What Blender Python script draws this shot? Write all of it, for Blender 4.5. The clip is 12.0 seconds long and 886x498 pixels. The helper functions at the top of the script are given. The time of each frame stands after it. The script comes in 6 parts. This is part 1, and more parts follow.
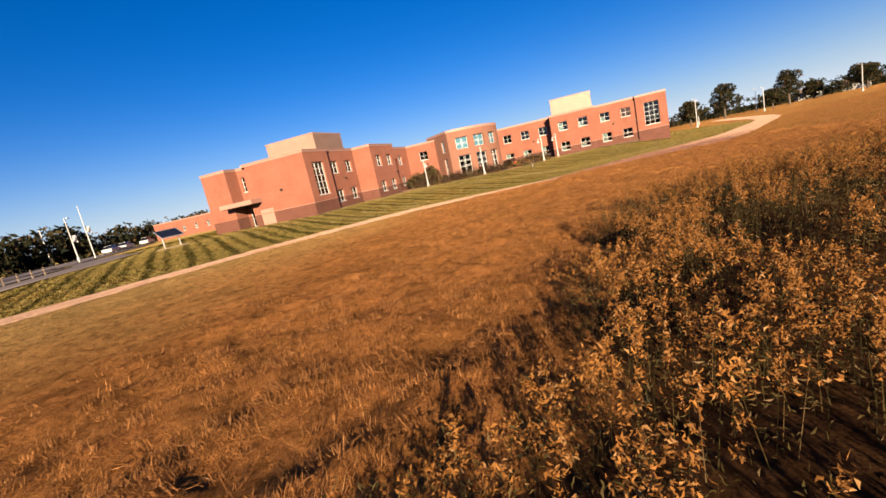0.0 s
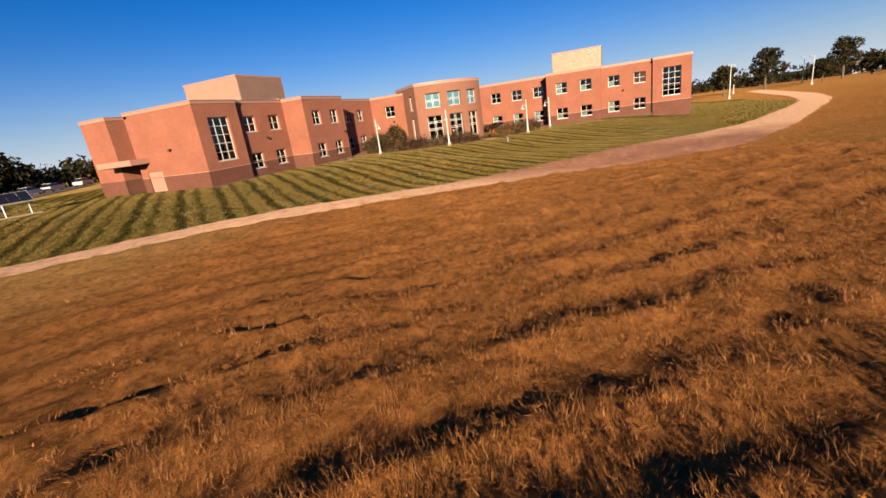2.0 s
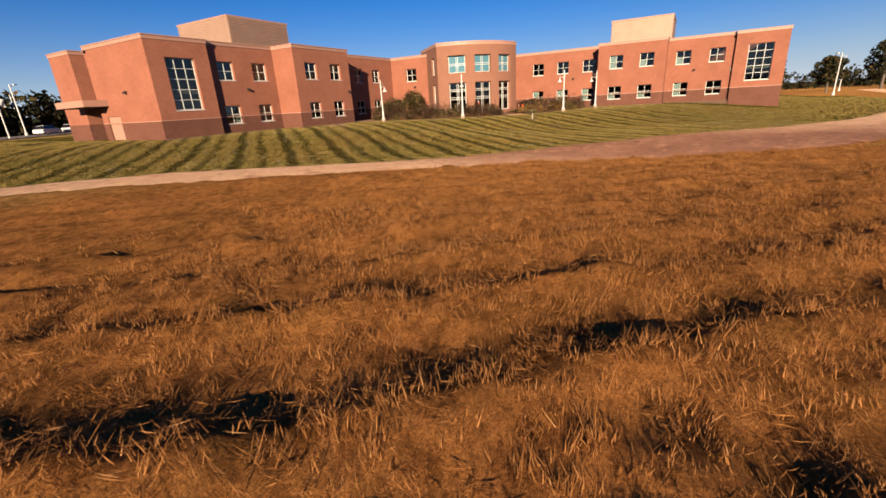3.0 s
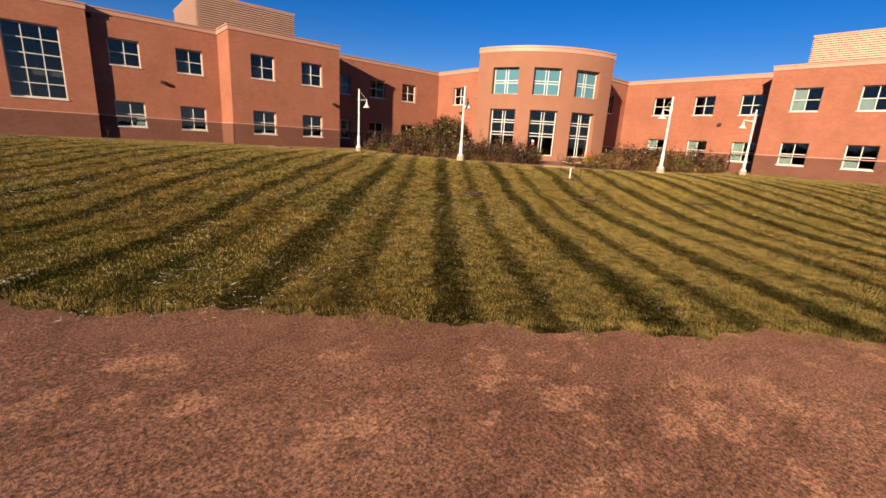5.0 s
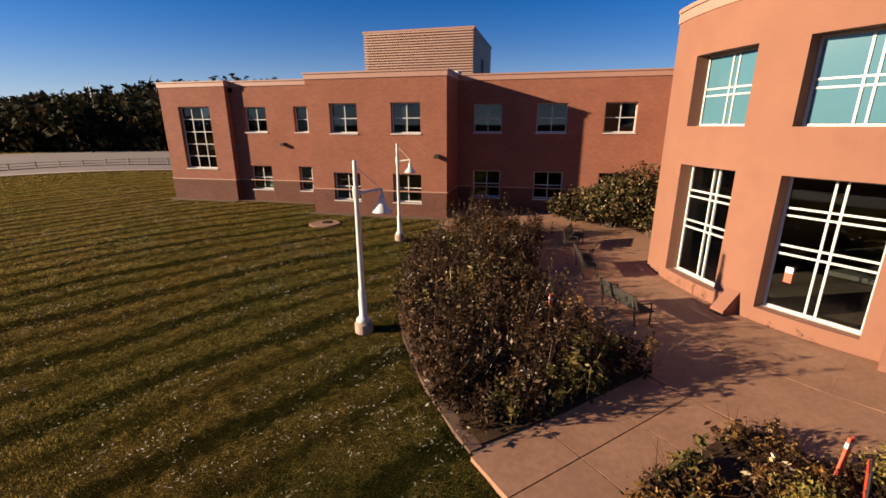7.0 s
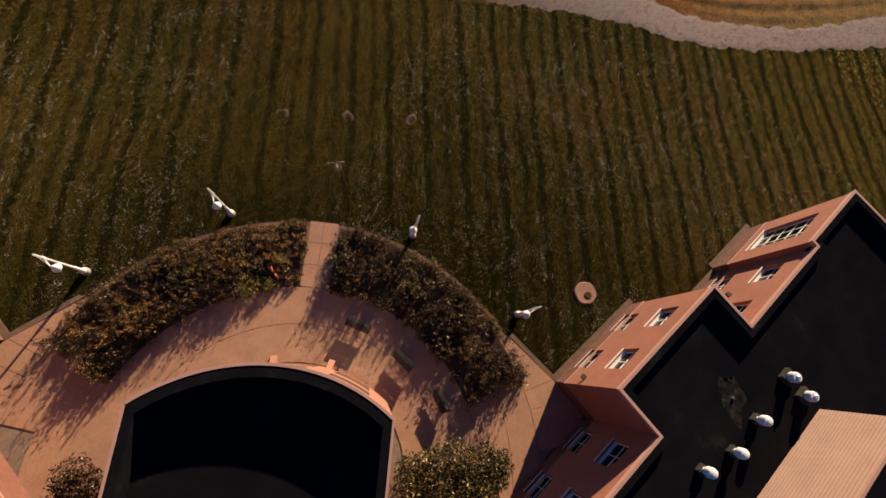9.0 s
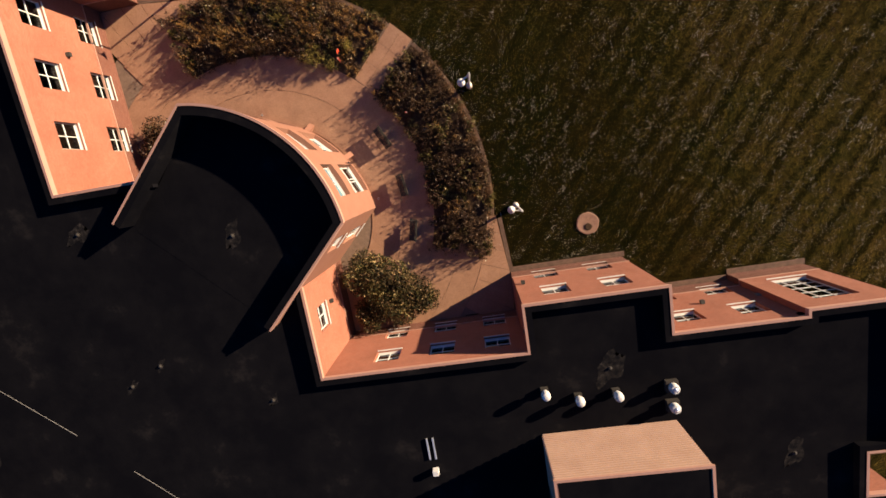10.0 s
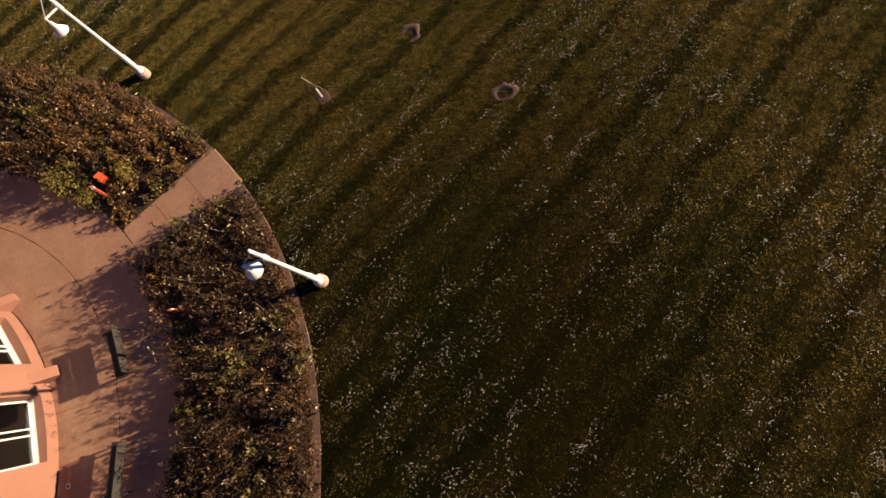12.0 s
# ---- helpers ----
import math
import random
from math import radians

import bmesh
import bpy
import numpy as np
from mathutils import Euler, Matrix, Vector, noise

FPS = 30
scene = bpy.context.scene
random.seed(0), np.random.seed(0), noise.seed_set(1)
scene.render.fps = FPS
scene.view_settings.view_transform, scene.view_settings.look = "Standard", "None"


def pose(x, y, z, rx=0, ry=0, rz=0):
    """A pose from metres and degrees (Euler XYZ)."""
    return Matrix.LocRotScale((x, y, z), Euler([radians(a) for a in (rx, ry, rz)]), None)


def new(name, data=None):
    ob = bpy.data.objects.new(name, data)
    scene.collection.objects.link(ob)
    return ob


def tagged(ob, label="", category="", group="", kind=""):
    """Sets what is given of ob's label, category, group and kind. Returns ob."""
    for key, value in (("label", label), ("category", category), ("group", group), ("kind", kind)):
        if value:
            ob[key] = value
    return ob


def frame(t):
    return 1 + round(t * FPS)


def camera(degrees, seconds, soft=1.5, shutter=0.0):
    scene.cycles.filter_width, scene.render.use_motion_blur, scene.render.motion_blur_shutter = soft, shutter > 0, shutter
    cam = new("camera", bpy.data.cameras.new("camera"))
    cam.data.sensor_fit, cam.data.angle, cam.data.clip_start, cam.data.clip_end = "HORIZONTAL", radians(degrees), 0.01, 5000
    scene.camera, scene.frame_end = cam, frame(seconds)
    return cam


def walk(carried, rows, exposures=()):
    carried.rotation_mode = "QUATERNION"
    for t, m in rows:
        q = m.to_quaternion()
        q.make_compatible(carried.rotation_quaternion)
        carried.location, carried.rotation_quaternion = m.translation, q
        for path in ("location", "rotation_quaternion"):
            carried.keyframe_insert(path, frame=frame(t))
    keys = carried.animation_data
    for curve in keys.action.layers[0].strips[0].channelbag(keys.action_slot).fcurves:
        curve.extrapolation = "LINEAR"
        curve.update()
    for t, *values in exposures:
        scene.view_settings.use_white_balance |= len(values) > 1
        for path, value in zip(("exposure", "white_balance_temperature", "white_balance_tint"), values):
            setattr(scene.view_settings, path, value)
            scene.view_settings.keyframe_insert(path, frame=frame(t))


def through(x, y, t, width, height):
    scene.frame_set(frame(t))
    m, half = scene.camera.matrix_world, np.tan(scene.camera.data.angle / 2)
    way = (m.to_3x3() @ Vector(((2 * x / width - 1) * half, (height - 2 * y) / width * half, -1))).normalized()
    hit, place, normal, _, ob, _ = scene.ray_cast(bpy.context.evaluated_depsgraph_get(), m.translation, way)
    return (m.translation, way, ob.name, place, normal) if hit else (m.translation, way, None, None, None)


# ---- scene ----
# ---------------------------------------------------------------- camera
LENS = 92.0
PATH = [
    (0, pose(-67.92, -29.48, 1.94, 79.72, 12.08, -72.32)),
    (0.5, pose(-64.81, -30.15, 2.08, 84.67, 11.69, -73.04)),
    (1, pose(-61.11, -31.15, 3.47, 81.82, 10.74, -73.36)),
    (1.5, pose(-57.43, -32.79, 3.86, 76.95, 9.40, -72.14)),
    (2, pose(-53.27, -33.97, 3.42, 73.09, 7.51, -69.76)),
    (2.5, pose(-48.74, -34.99, 2.49, 71.06, 5.43, -66.16)),
    (3, pose(-43.28, -36.13, 1.77, 71.04, 3.08, -61.44)),
    (3.2, pose(-40.90, -36.49, 1.73, 71.31, 2.07, -59.39)),
    (4.8, pose(-20.38, -35.47, 1.40, 75.57, -3.21, -42.59)),
    (5, pose(-17.93, -34.99, 1.17, 75.77, -3.31, -40.30)),
    (5.5, pose(-11.60, -33.21, 1.18, 75.99, -3.18, -33.60)),
    (6, pose(-5.47, -30.82, 1.30, 76.28, -2.18, -23.86)),
    (6.5, pose(0.23, -27.86, 2.12, 75.88, -1.09, -11.32)),
    (7, pose(5.65, -24.02, 5.32, 73.78, 0.15, 13.71)),
    (7.5, pose(10.65, -18.46, 9.55, 71.40, -2.50, 46.32)),
    (7.7, pose(11.67, -16.52, 11.91, 67.58, -4.75, 58.55)),
    (9.3, pose(6.62, -8.94, 32.24, 3.90, -4.24, 152.77)),
    (9.5, pose(4.83, -8.81, 33.01, -2.31, -1.09, 159.61)),
    (10, pose(1.85, -8.74, 32.99, -11.10, 3.63, 170.60)),
    (10.5, pose(-0.64, -9.12, 31.14, -14.17, 5.87, 177.05)),
    (11, pose(-2.04, -10.06, 27.57, -12.47, 5.27, 179.81)),
    (11.5, pose(-3.13, -10.78, 22.34, -3.25, 4.08, -179.15)),
    (12, pose(-5.10, -12.03, 14.03, 14.03, 7.65, -178.34)),
]
EXPOSURES = [(0, 1.69), (1.0, 1.60), (2.0, 1.47), (3.0, 1.40), (5.0, 1.50), (6.0, 1.50), (7.2, 1.56), (7.7, 1.62), (9.3, 1.74), (10.0, 1.84), (10.5, 2.0), (11.2, 2.0), (12, 1.66)]
cam = camera(LENS, 12.0, soft=1.6, shutter=0.015)
walk(cam, PATH, EXPOSURES)

# ---------------------------------------------------------------- light
SUN_WAY = Vector((0.893, 0.367, -0.262)).normalized()   # the way the sunlight goes
world = bpy.data.worlds.new("sky")
scene.world = world
world.use_nodes = True
wn = world.node_tree
sky = wn.nodes.new("ShaderNodeTexSky")
sky.sky_type, sky.sun_disc = "NISHITA", False
sky.sun_elevation, sky.sun_rotation = radians(15.2), radians(247.7)
sky.air_density, sky.dust_density, sky.ozone_density = 1.0, 0.3, 5.0
deep = wn.nodes.new("ShaderNodeHueSaturation")
deep.inputs["Saturation"].default_value = 1.1
tone = wn.nodes.new("ShaderNodeMix")
tone.data_type, tone.blend_type = "RGBA", "MULTIPLY"
tone.inputs[0].default_value, tone.inputs[7].default_value = 1.0, (0.66, 1.0, 1.5, 1)
wn.links.new(sky.outputs[0], tone.inputs[6])
wn.links.new(tone.outputs[2], deep.inputs["Color"])
# pale haze low over the horizon, all the way round
where = wn.nodes.new("ShaderNodeTexCoord")
height = wn.nodes.new("ShaderNodeSeparateXYZ")
low = wn.nodes.new("ShaderNodeMapRange")
thick = wn.nodes.new("ShaderNodeMath")
haze = wn.nodes.new("ShaderNodeMix")
low.inputs[1].default_value, low.inputs[2].default_value, low.inputs[3].default_value, low.inputs[4].default_value = 0.0, 0.42, 1.0, 0.0
thick.operation, thick.inputs[1].default_value = "POWER", 5.0
haze.data_type, haze.inputs[7].default_value = "RGBA", (8.6, 9.6, 11.0, 1)
wn.links.new(where.outputs["Generated"], height.inputs[0])
wn.links.new(height.outputs[2], low.inputs[0])
wn.links.new(low.outputs[0], thick.inputs[0])
wn.links.new(thick.outputs[0], haze.inputs[0])
wn.links.new(deep.outputs[0], haze.inputs[6])
wn.links.new(haze.outputs[2], wn.nodes["Background"].inputs[0])
wn.nodes["Background"].inputs[1].default_value = 0.0262
sun_data = bpy.data.lights.new("sun", "SUN")
sun_data.energy, sun_data.angle, sun_data.color = 5.0, radians(0.6), (1.0, 0.78, 0.54)
sun = new("sun", sun_data)
sun.rotation_euler = SUN_WAY.to_track_quat("-Z", "Y").to_euler()

# ---------------------------------------------------------------- materials
rng = np.random.default_rng(7)


class Mat:
    """A small hand for node materials."""

    def __init__(self, name, rough=0.8, metal=0.0, spec=0.4, back=0.0):
        self.m = bpy.data.materials.new(name)
        self.m.use_nodes = True
        self.t = self.m.node_tree
        self.b = self.t.nodes["Principled BSDF"]
        self.b.inputs["Roughness"].default_value = rough
        self.b.inputs["Metallic"].default_value = metal
        self.b.inputs["Specular IOR Level"].default_value = spec
        self.b.inputs["Diffuse Roughness"].default_value = back
        self._pos = None

    def n(self, kind, **sets):
        node = self.t.nodes.new(kind)
        for k, v in sets.items():
            if k in node.inputs:
                node.inputs[k].default_value = v
        return node

    def l(self, a, b):
        self.t.links.new(a, b)

    def pos(self):
        if self._pos is None:
            self._pos = self.n("ShaderNodeNewGeometry").outputs["Position"]
        return self._pos

    def noise(self, scale, detail=4.0, rough=0.6, vec=None, stretch=None):
        node = self.n("ShaderNodeTexNoise", Scale=scale, Detail=detail, Roughness=rough)
        v = vec or self.pos()
        if stretch:
            mp = self.n("ShaderNodeMapping")
            mp.inputs["Scale"].default_value = stretch[:3]
            if len(stretch) > 3:
                mp.inputs["Rotation"].default_value = (0, 0, stretch[3])
            self.l(v, mp.inputs["Vector"])
            v = mp.outputs[0]
        self.l(v, node.inputs["Vector"])
        return node.outputs["Fac"]

    def ramp(self, fac, stops):
        node = self.n("ShaderNodeValToRGB")
        e = node.color_ramp.elements
        while len(e) < len(stops):
            e.new(0.5)
        for el, (p, c) in zip(e, stops):
            el.position, el.color = p, (*c, 1) if len(c) == 3 else c
        self.l(fac, node.inputs[0])
        return node.outputs[0]

    def span(self, fac, a, b, lo=0.0, hi=1.0):
        node = self.n("ShaderNodeMapRange")
        for k, v in zip((1, 2, 3, 4), (a, b, lo, hi)):
            node.inputs[k].default_value = v
        self.l(fac, node.inputs[0])
        return node.outputs[0]

    def math(self, op, a, b=None):
        node = self.t.nodes.new("ShaderNodeMath")
        node.operation = op
        for i, v in enumerate((a, b)):
            if v is None:
                continue
            if isinstance(v, (int, float)):
                node.inputs[i].default_value = v
            else:
                self.l(v, node.inputs[i])
        return node.outputs[0]

    def mix(self, fac, a, b, how="MIX"):
        node = self.t.nodes.new("ShaderNodeMix")
        node.data_type, node.blend_type = "RGBA", how
        for i, v in ((0, fac), (6, a), (7, b)):
            if isinstance(v, (int, float)):
                node.inputs[i].default_value = v
            elif isinstance(v, tuple):
                node.inputs[i].default_value = (*v, 1)
            else:
                self.l(v, node.inputs[i])
        return node.outputs[2]

    def rand(self):
        return self.n("ShaderNodeObjectInfo").outputs["Random"]

    def island(self):
        return self.n("ShaderNodeNewGeometry").outputs["Random Per Island"]

    def colour(self, c):
        if isinstance(c, tuple):
            self.b.inputs["Base Color"].default_value = (*c, 1)
        else:
            self.l(c, self.b.inputs["Base Color"])
        return self

    def bump(self, h, strength=0.3, dist=0.02):
        node = self.n("ShaderNodeBump", Strength=strength, Distance=dist)
        self.l(h, node.inputs["Height"])
        self.l(node.outputs[0], self.b.inputs["Normal"])
        return self


def brick_mat(name, c1, c2, mortar):
    m = Mat(name, 0.88, spec=0.25, back=0.15)
    sep = m.n("ShaderNodeSeparateXYZ")
    m.l(m.pos(), sep.inputs[0])
    comb = m.n("ShaderNodeCombineXYZ")
    m.l(m.math("ADD", sep.outputs[0], sep.outputs[1]), comb.inputs[0])
    m.l(sep.outputs[2], comb.inputs[1])
    br = m.n("ShaderNodeTexBrick", Scale=1.0)
    br.inputs["Brick Width"].default_value, br.inputs["Row Height"].default_value = 0.21, 0.072
    br.inputs["Mortar Size"].default_value, br.inputs["Mortar Smooth"].default_value = 0.007, 0.4
    br.inputs["Color1"].default_value, br.inputs["Color2"].default_value = (*c1, 1), (*c2, 1)
    br.inputs["Mortar"].default_value = (*mortar, 1)
    m.l(comb.outputs[0], br.inputs["Vector"])
    big = m.ramp(m.noise(0.45, 5, 0.65), [(0.3, (0.86, 0.84, 0.82)), (0.7, (1.1, 1.1, 1.1))])
    fine = m.ramp(m.noise(14, 3, 0.6, stretch=(1, 1, 3)), [(0.3, (0.9, 0.89, 0.88)), (0.7, (1.08, 1.07, 1.06))])
    m.colour(m.mix(1.0, m.mix(1.0, br.outputs["Color"], big, "MULTIPLY"), fine, "MULTIPLY"))
    m.bump(m.math("ADD", m.math("MULTIPLY", br.outputs["Fac"], -1.0), m.math("MULTIPLY", m.noise(60, 3), 0.4)), 0.35, 0.01)
    return m.m


def plain(name, c, rough=0.6, metal=0.0, vary=0.12, scale=3.0, bump=0.1, fine=60.0, spec=0.4):
    m = Mat(name, rough, metal, spec)
    lo, hi = tuple(v * (1 - vary) for v in c), tuple(min(1, v * (1 + vary)) for v in c)
    base = m.ramp(m.noise(scale, 5, 0.65), [(0.3, lo), (0.7, hi)])
    g = m.ramp(m.noise(fine, 2, 0.5), [(0.35, (1 - vary * 0.6,) * 3), (0.65, (1 + vary * 0.5,) * 3)])
    m.colour(m.mix(1.0, base, g, "MULTIPLY"))
    m.bump(m.noise(fine, 3), bump, 0.01)
    return m.m


BRICK = brick_mat("red_brick", (0.250, 0.0905, 0.0550), (0.202, 0.0710, 0.0425), (0.235, 0.118, 0.083))
PLINTH = brick_mat("brown_brick", (0.1175, 0.0435, 0.02784), (0.08526, 0.03132, 0.02088), (0.1653, 0.08526, 0.0609))
STUCCO = plain("salmon_stucco", (0.1941, 0.091, 0.05945), 0.9, vary=0.07, scale=0.9, bump=0.25, fine=120, spec=0.2)
CAP = plain("tan_coping", (0.3105, 0.1727, 0.1268), 0.55, vary=0.06, scale=1.2, bump=0.03)
CONCRETE = plain("pale_concrete", (0.3033, 0.2239, 0.1661), 0.9, vary=0.16, scale=1.1, bump=0.3, fine=90)
WHITE = plain("white_paint", (0.4766, 0.4621, 0.4333), 0.45, vary=0.04, bump=0.03)
DARK = plain("dark_metal", (0.030, 0.026, 0.022), 0.7, vary=0.2, spec=0.15)
GALV = plain("galvanised_metal", (0.62, 0.64, 0.66), 0.35, 0.7, vary=0.08, bump=0.04)
INSIDE = plain("inside_plaster", (0.1444, 0.13, 0.1155), 0.9)
TIMBER = plain("grey_timber", (0.2166, 0.1589, 0.1083), 0.85, vary=0.25, scale=8)
STAKE = plain("pale_stake", (0.65, 0.58, 0.40), 0.8, vary=0.15)
BLIND = plain("pale_blind", (0.55, 0.62, 0.58), 0.8, vary=0.05)
REDPOST = plain("red_post_paint", (0.50, 0.09, 0.05), 0.6, vary=0.15)
TEALGLASS = plain("teal_glazing", (0.056, 0.142, 0.180), 0.10, vary=0.05, scale=0.6, bump=0.0, spec=0.6)


def roof_mat():
    m = Mat("black_membrane", 0.95, spec=0.0)
    c = m.ramp(m.noise(0.25, 6, 0.7), [(0.40, (0.0037, 0.0036, 0.0047)), (0.58, (0.0056, 0.0053, 0.0062)), (0.68, (0.0125, 0.0110, 0.0110)), (0.84, (0.036, 0.031, 0.029))])
    m.colour(c).bump(m.noise(5, 4), 0.15, 0.02)
    return m.m


def stain_mat():
    m = Mat("dried_roof_silt", 0.95, spec=0.0)
    m.colour(m.ramp(m.noise(3.0, 6, 0.75), [(0.42, (0.0058, 0.0056, 0.0064)), (0.58, (0.016, 0.014, 0.013)), (0.76, (0.055, 0.047, 0.042))]))
    return m.m


def siding_mat():
    m = Mat("tan_siding", 0.5, 0.2, 0.4)
    m.colour(m.ramp(m.noise(0.8, 4), [(0.3, (0.37, 0.235, 0.172)), (0.7, (0.42, 0.275, 0.203))]))
    return m.m


def glass_mat(name, tint):
    m = bpy.data.materials.new(name)
    m.use_nodes = True
    t = m.node_tree
    out = t.nodes["Material Output"]
    t.nodes.remove(t.nodes["Principled BSDF"])
    tr, gl, mx, fr = (t.nodes.new(k) for k in ("ShaderNodeBsdfTransparent", "ShaderNodeBsdfGlossy", "ShaderNodeMixShader", "ShaderNodeFresnel"))
    tr.inputs[0].default_value = (*tint, 1)
    gl.inputs["Roughness"].default_value = 0.02
    gl.inputs[0].default_value = (0.9, 0.95, 1, 1)
    fr.inputs[0].default_value = 1.5
    t.links.new(fr.outputs[0], mx.inputs[0])
    t.links.new(tr.outputs[0], mx.inputs[1])
    t.links.new(gl.outputs[0], mx.inputs[2])
    t.links.new(mx.outputs[0], out.inputs[0])
    return m


ROOF, SIDING, SILT = roof_mat(), siding_mat(), stain_mat()
GLASS = glass_mat("window_glass", (0.45, 0.5, 0.5))

# ---------------------------------------------------------------- small builders
MIRROR = 24.30                                   # the plan mirrors on the line x - y = MIRROR
MIR = Matrix(((0, 1, 0, MIRROR), (1, 0, 0, -MIRROR), (0, 0, 1, 0), (0, 0, 0, 1)))


def box(bm, x0, x1, y0, y1, z0, z1, m=None):
    vs = [bm.verts.new((x, y, z)) for x in (x0, x1) for y in (y0, y1) for z in (z0, z1)]
    for f in ((0, 1, 3, 2), (4, 6, 7, 5), (0, 4, 5, 1), (2, 3, 7, 6), (0, 2, 6, 4), (1, 5, 7, 3)):
        bm.faces.new([vs[i] for i in f])
    if m:
        bmesh.ops.transform(bm, matrix=m, verts=vs)
    return vs


def tube(bm, a, b, r0, r1=None, sides=10, caps=True):
    a, b, r1 = Vector(a), Vector(b), r0 if r1 is None else r1
    way = (b - a).normalized()
    u = way.orthogonal().normalized()
    v = way.cross(u)
    rings = [[bm.verts.new(p + (u * math.cos(k * math.tau / sides) + v * math.sin(k * math.tau / sides)) * r) for k in range(sides)] for p, r in ((a, r0), (b, r1))]
    for k in range(sides):
        bm.faces.new((rings[0][k], rings[0][(k + 1) % sides], rings[1][(k + 1) % sides], rings[1][k]))
    if caps:
        bm.faces.new(rings[0][::-1])
        bm.faces.new(rings[1])


def lathe(bm, profile, at=(0, 0, 0), sides=20):
    rings = []
    for r, z in profile:
        rings.append([bm.verts.new((at[0] + max(r, 1e-3) * math.cos(k * math.tau / sides), at[1] + max(r, 1e-3) * math.sin(k * math.tau / sides), at[2] + z)) for k in range(sides)])
    for a, b in zip(rings, rings[1:]):
        for k in range(sides):
            bm.faces.new((a[k], a[(k + 1) % sides], b[(k + 1) % sides], b[k]))
    bm.faces.new(rings[0][::-1])
    bm.faces.new(rings[-1])


def make(bm, name, mat, smooth=False, mirror=False, fix=True):
    if mirror:
        bmesh.ops.transform(bm, matrix=MIR, verts=bm.verts)
        bmesh.ops.reverse_faces(bm, faces=bm.faces)
    if fix:
        bmesh.ops.recalc_face_normals(bm, faces=bm.faces)
    me = bpy.data.meshes.new(name)
    bm.to_mesh(me)
    bm.free()
    for mt in mat if isinstance(mat, (list, tuple)) else [mat]:
        me.materials.append(mt)
    if smooth:
        me.shade_smooth()
    return me


def part(name, bm, mat, parent, label="", smooth=False, mirror=False, fix=True):
    ob = new(name, make(bm, name, mat, smooth, mirror, fix))
    ob.parent = parent
    return tagged(ob, label)


def soup(name, verts, faces, mat, parent=None):
    """A mesh from arrays: verts (n, 3) and faces (m, 3 or 4)."""
    verts, faces = np.asarray(verts, np.float32), np.asarray(faces, np.int32)
    me = bpy.data.meshes.new(name)
    k = faces.shape[1]
    me.vertices.add(len(verts))
    me.vertices.foreach_set("co", verts.ravel())
    me.loops.add(faces.size)
    me.loops.foreach_set("vertex_index", faces.ravel())
    me.polygons.add(len(faces))
    me.polygons.foreach_set("loop_start", np.arange(0, faces.size, k, dtype=np.int32))
    me.polygons.foreach_set("loop_total", np.full(len(faces), k, np.int32))
    me.update(calc_edges=True)
    me.validate()
    me.materials.append(mat)
    ob = new(name, me)
    ob.parent = parent
    return ob


# ---------------------------------------------------------------- the lie of the land
# Middle line of the gravel path that runs round the lawn, and its half width there.
TRACK = [(-72, 9.0, 3.0), (-60, 2.3, 2.4), (-47.8, -3.9, 1.5), (-39.7, -8.9, 1.4), (-34.3, -13.4, 1.6), (-30.4, -18.6, 1.9), (-26.7, -23.3, 2.2),
         (-21.9, -28.7, 3.0), (-17.4, -34.0, 4.3), (-12.3, -39.3, 5.0), (-5.6, -45.0, 3.5), (2.3, -50.0, 2.4), (12, -54.6, 2.2), (22, -59.3, 2.0), (33, -63.8, 2.0), (45, -67.0, 2.1), (58, -69.6, 2.2), (90, -74.0, 2.2), (125, -79.0, 2.2)]


def glide(rows, steps=12):
    """A smooth curve through rows of numbers."""
    rows = np.array(rows, float)
    p = np.vstack([2 * rows[0] - rows[1], rows, 2 * rows[-1] - rows[-2]])
    out = []
    for i in range(1, len(p) - 2):
        for s in np.arange(steps) / steps:
            a, b, c, d = p[i - 1 : i + 3]
            out.append(0.5 * (2 * b + (c - a) * s + (2 * a - 5 * b + 4 * c - d) * s**2 + (3 * b - a - 3 * c + d) * s**3))
    return np.array(out + [rows[-1]])


LINE = glide(TRACK)


def ease(x):
    x = np.clip(x, 0, 1)
    return x * x * (3 - 2 * x)


def track_side(x, y):
    """Distance to the path's middle line, positive on the lawn's side, and the half width there."""
    x, y = np.atleast_1d(x).astype(float), np.atleast_1d(y).astype(float)
    out, half = np.empty(len(x)), np.empty(len(x))
    for s in range(0, len(x), 20000):
        xx, yy = x[s : s + 20000], y[s : s + 20000]
        d = np.hypot(xx[:, None] - LINE[:, 0], yy[:, None] - LINE[:, 1])
        k = np.clip(d.argmin(1), 1, len(LINE) - 2)
        way = LINE[k + 1, :2] - LINE[k - 1, :2]
        side = way[:, 0] * (yy - LINE[k, 1]) - way[:, 1] * (xx - LINE[k, 0])
        out[s : s + 20000], half[s : s + 20000] = np.where(side > 0, 1, -1) * d.min(1), LINE[k, 2]
    return out, half


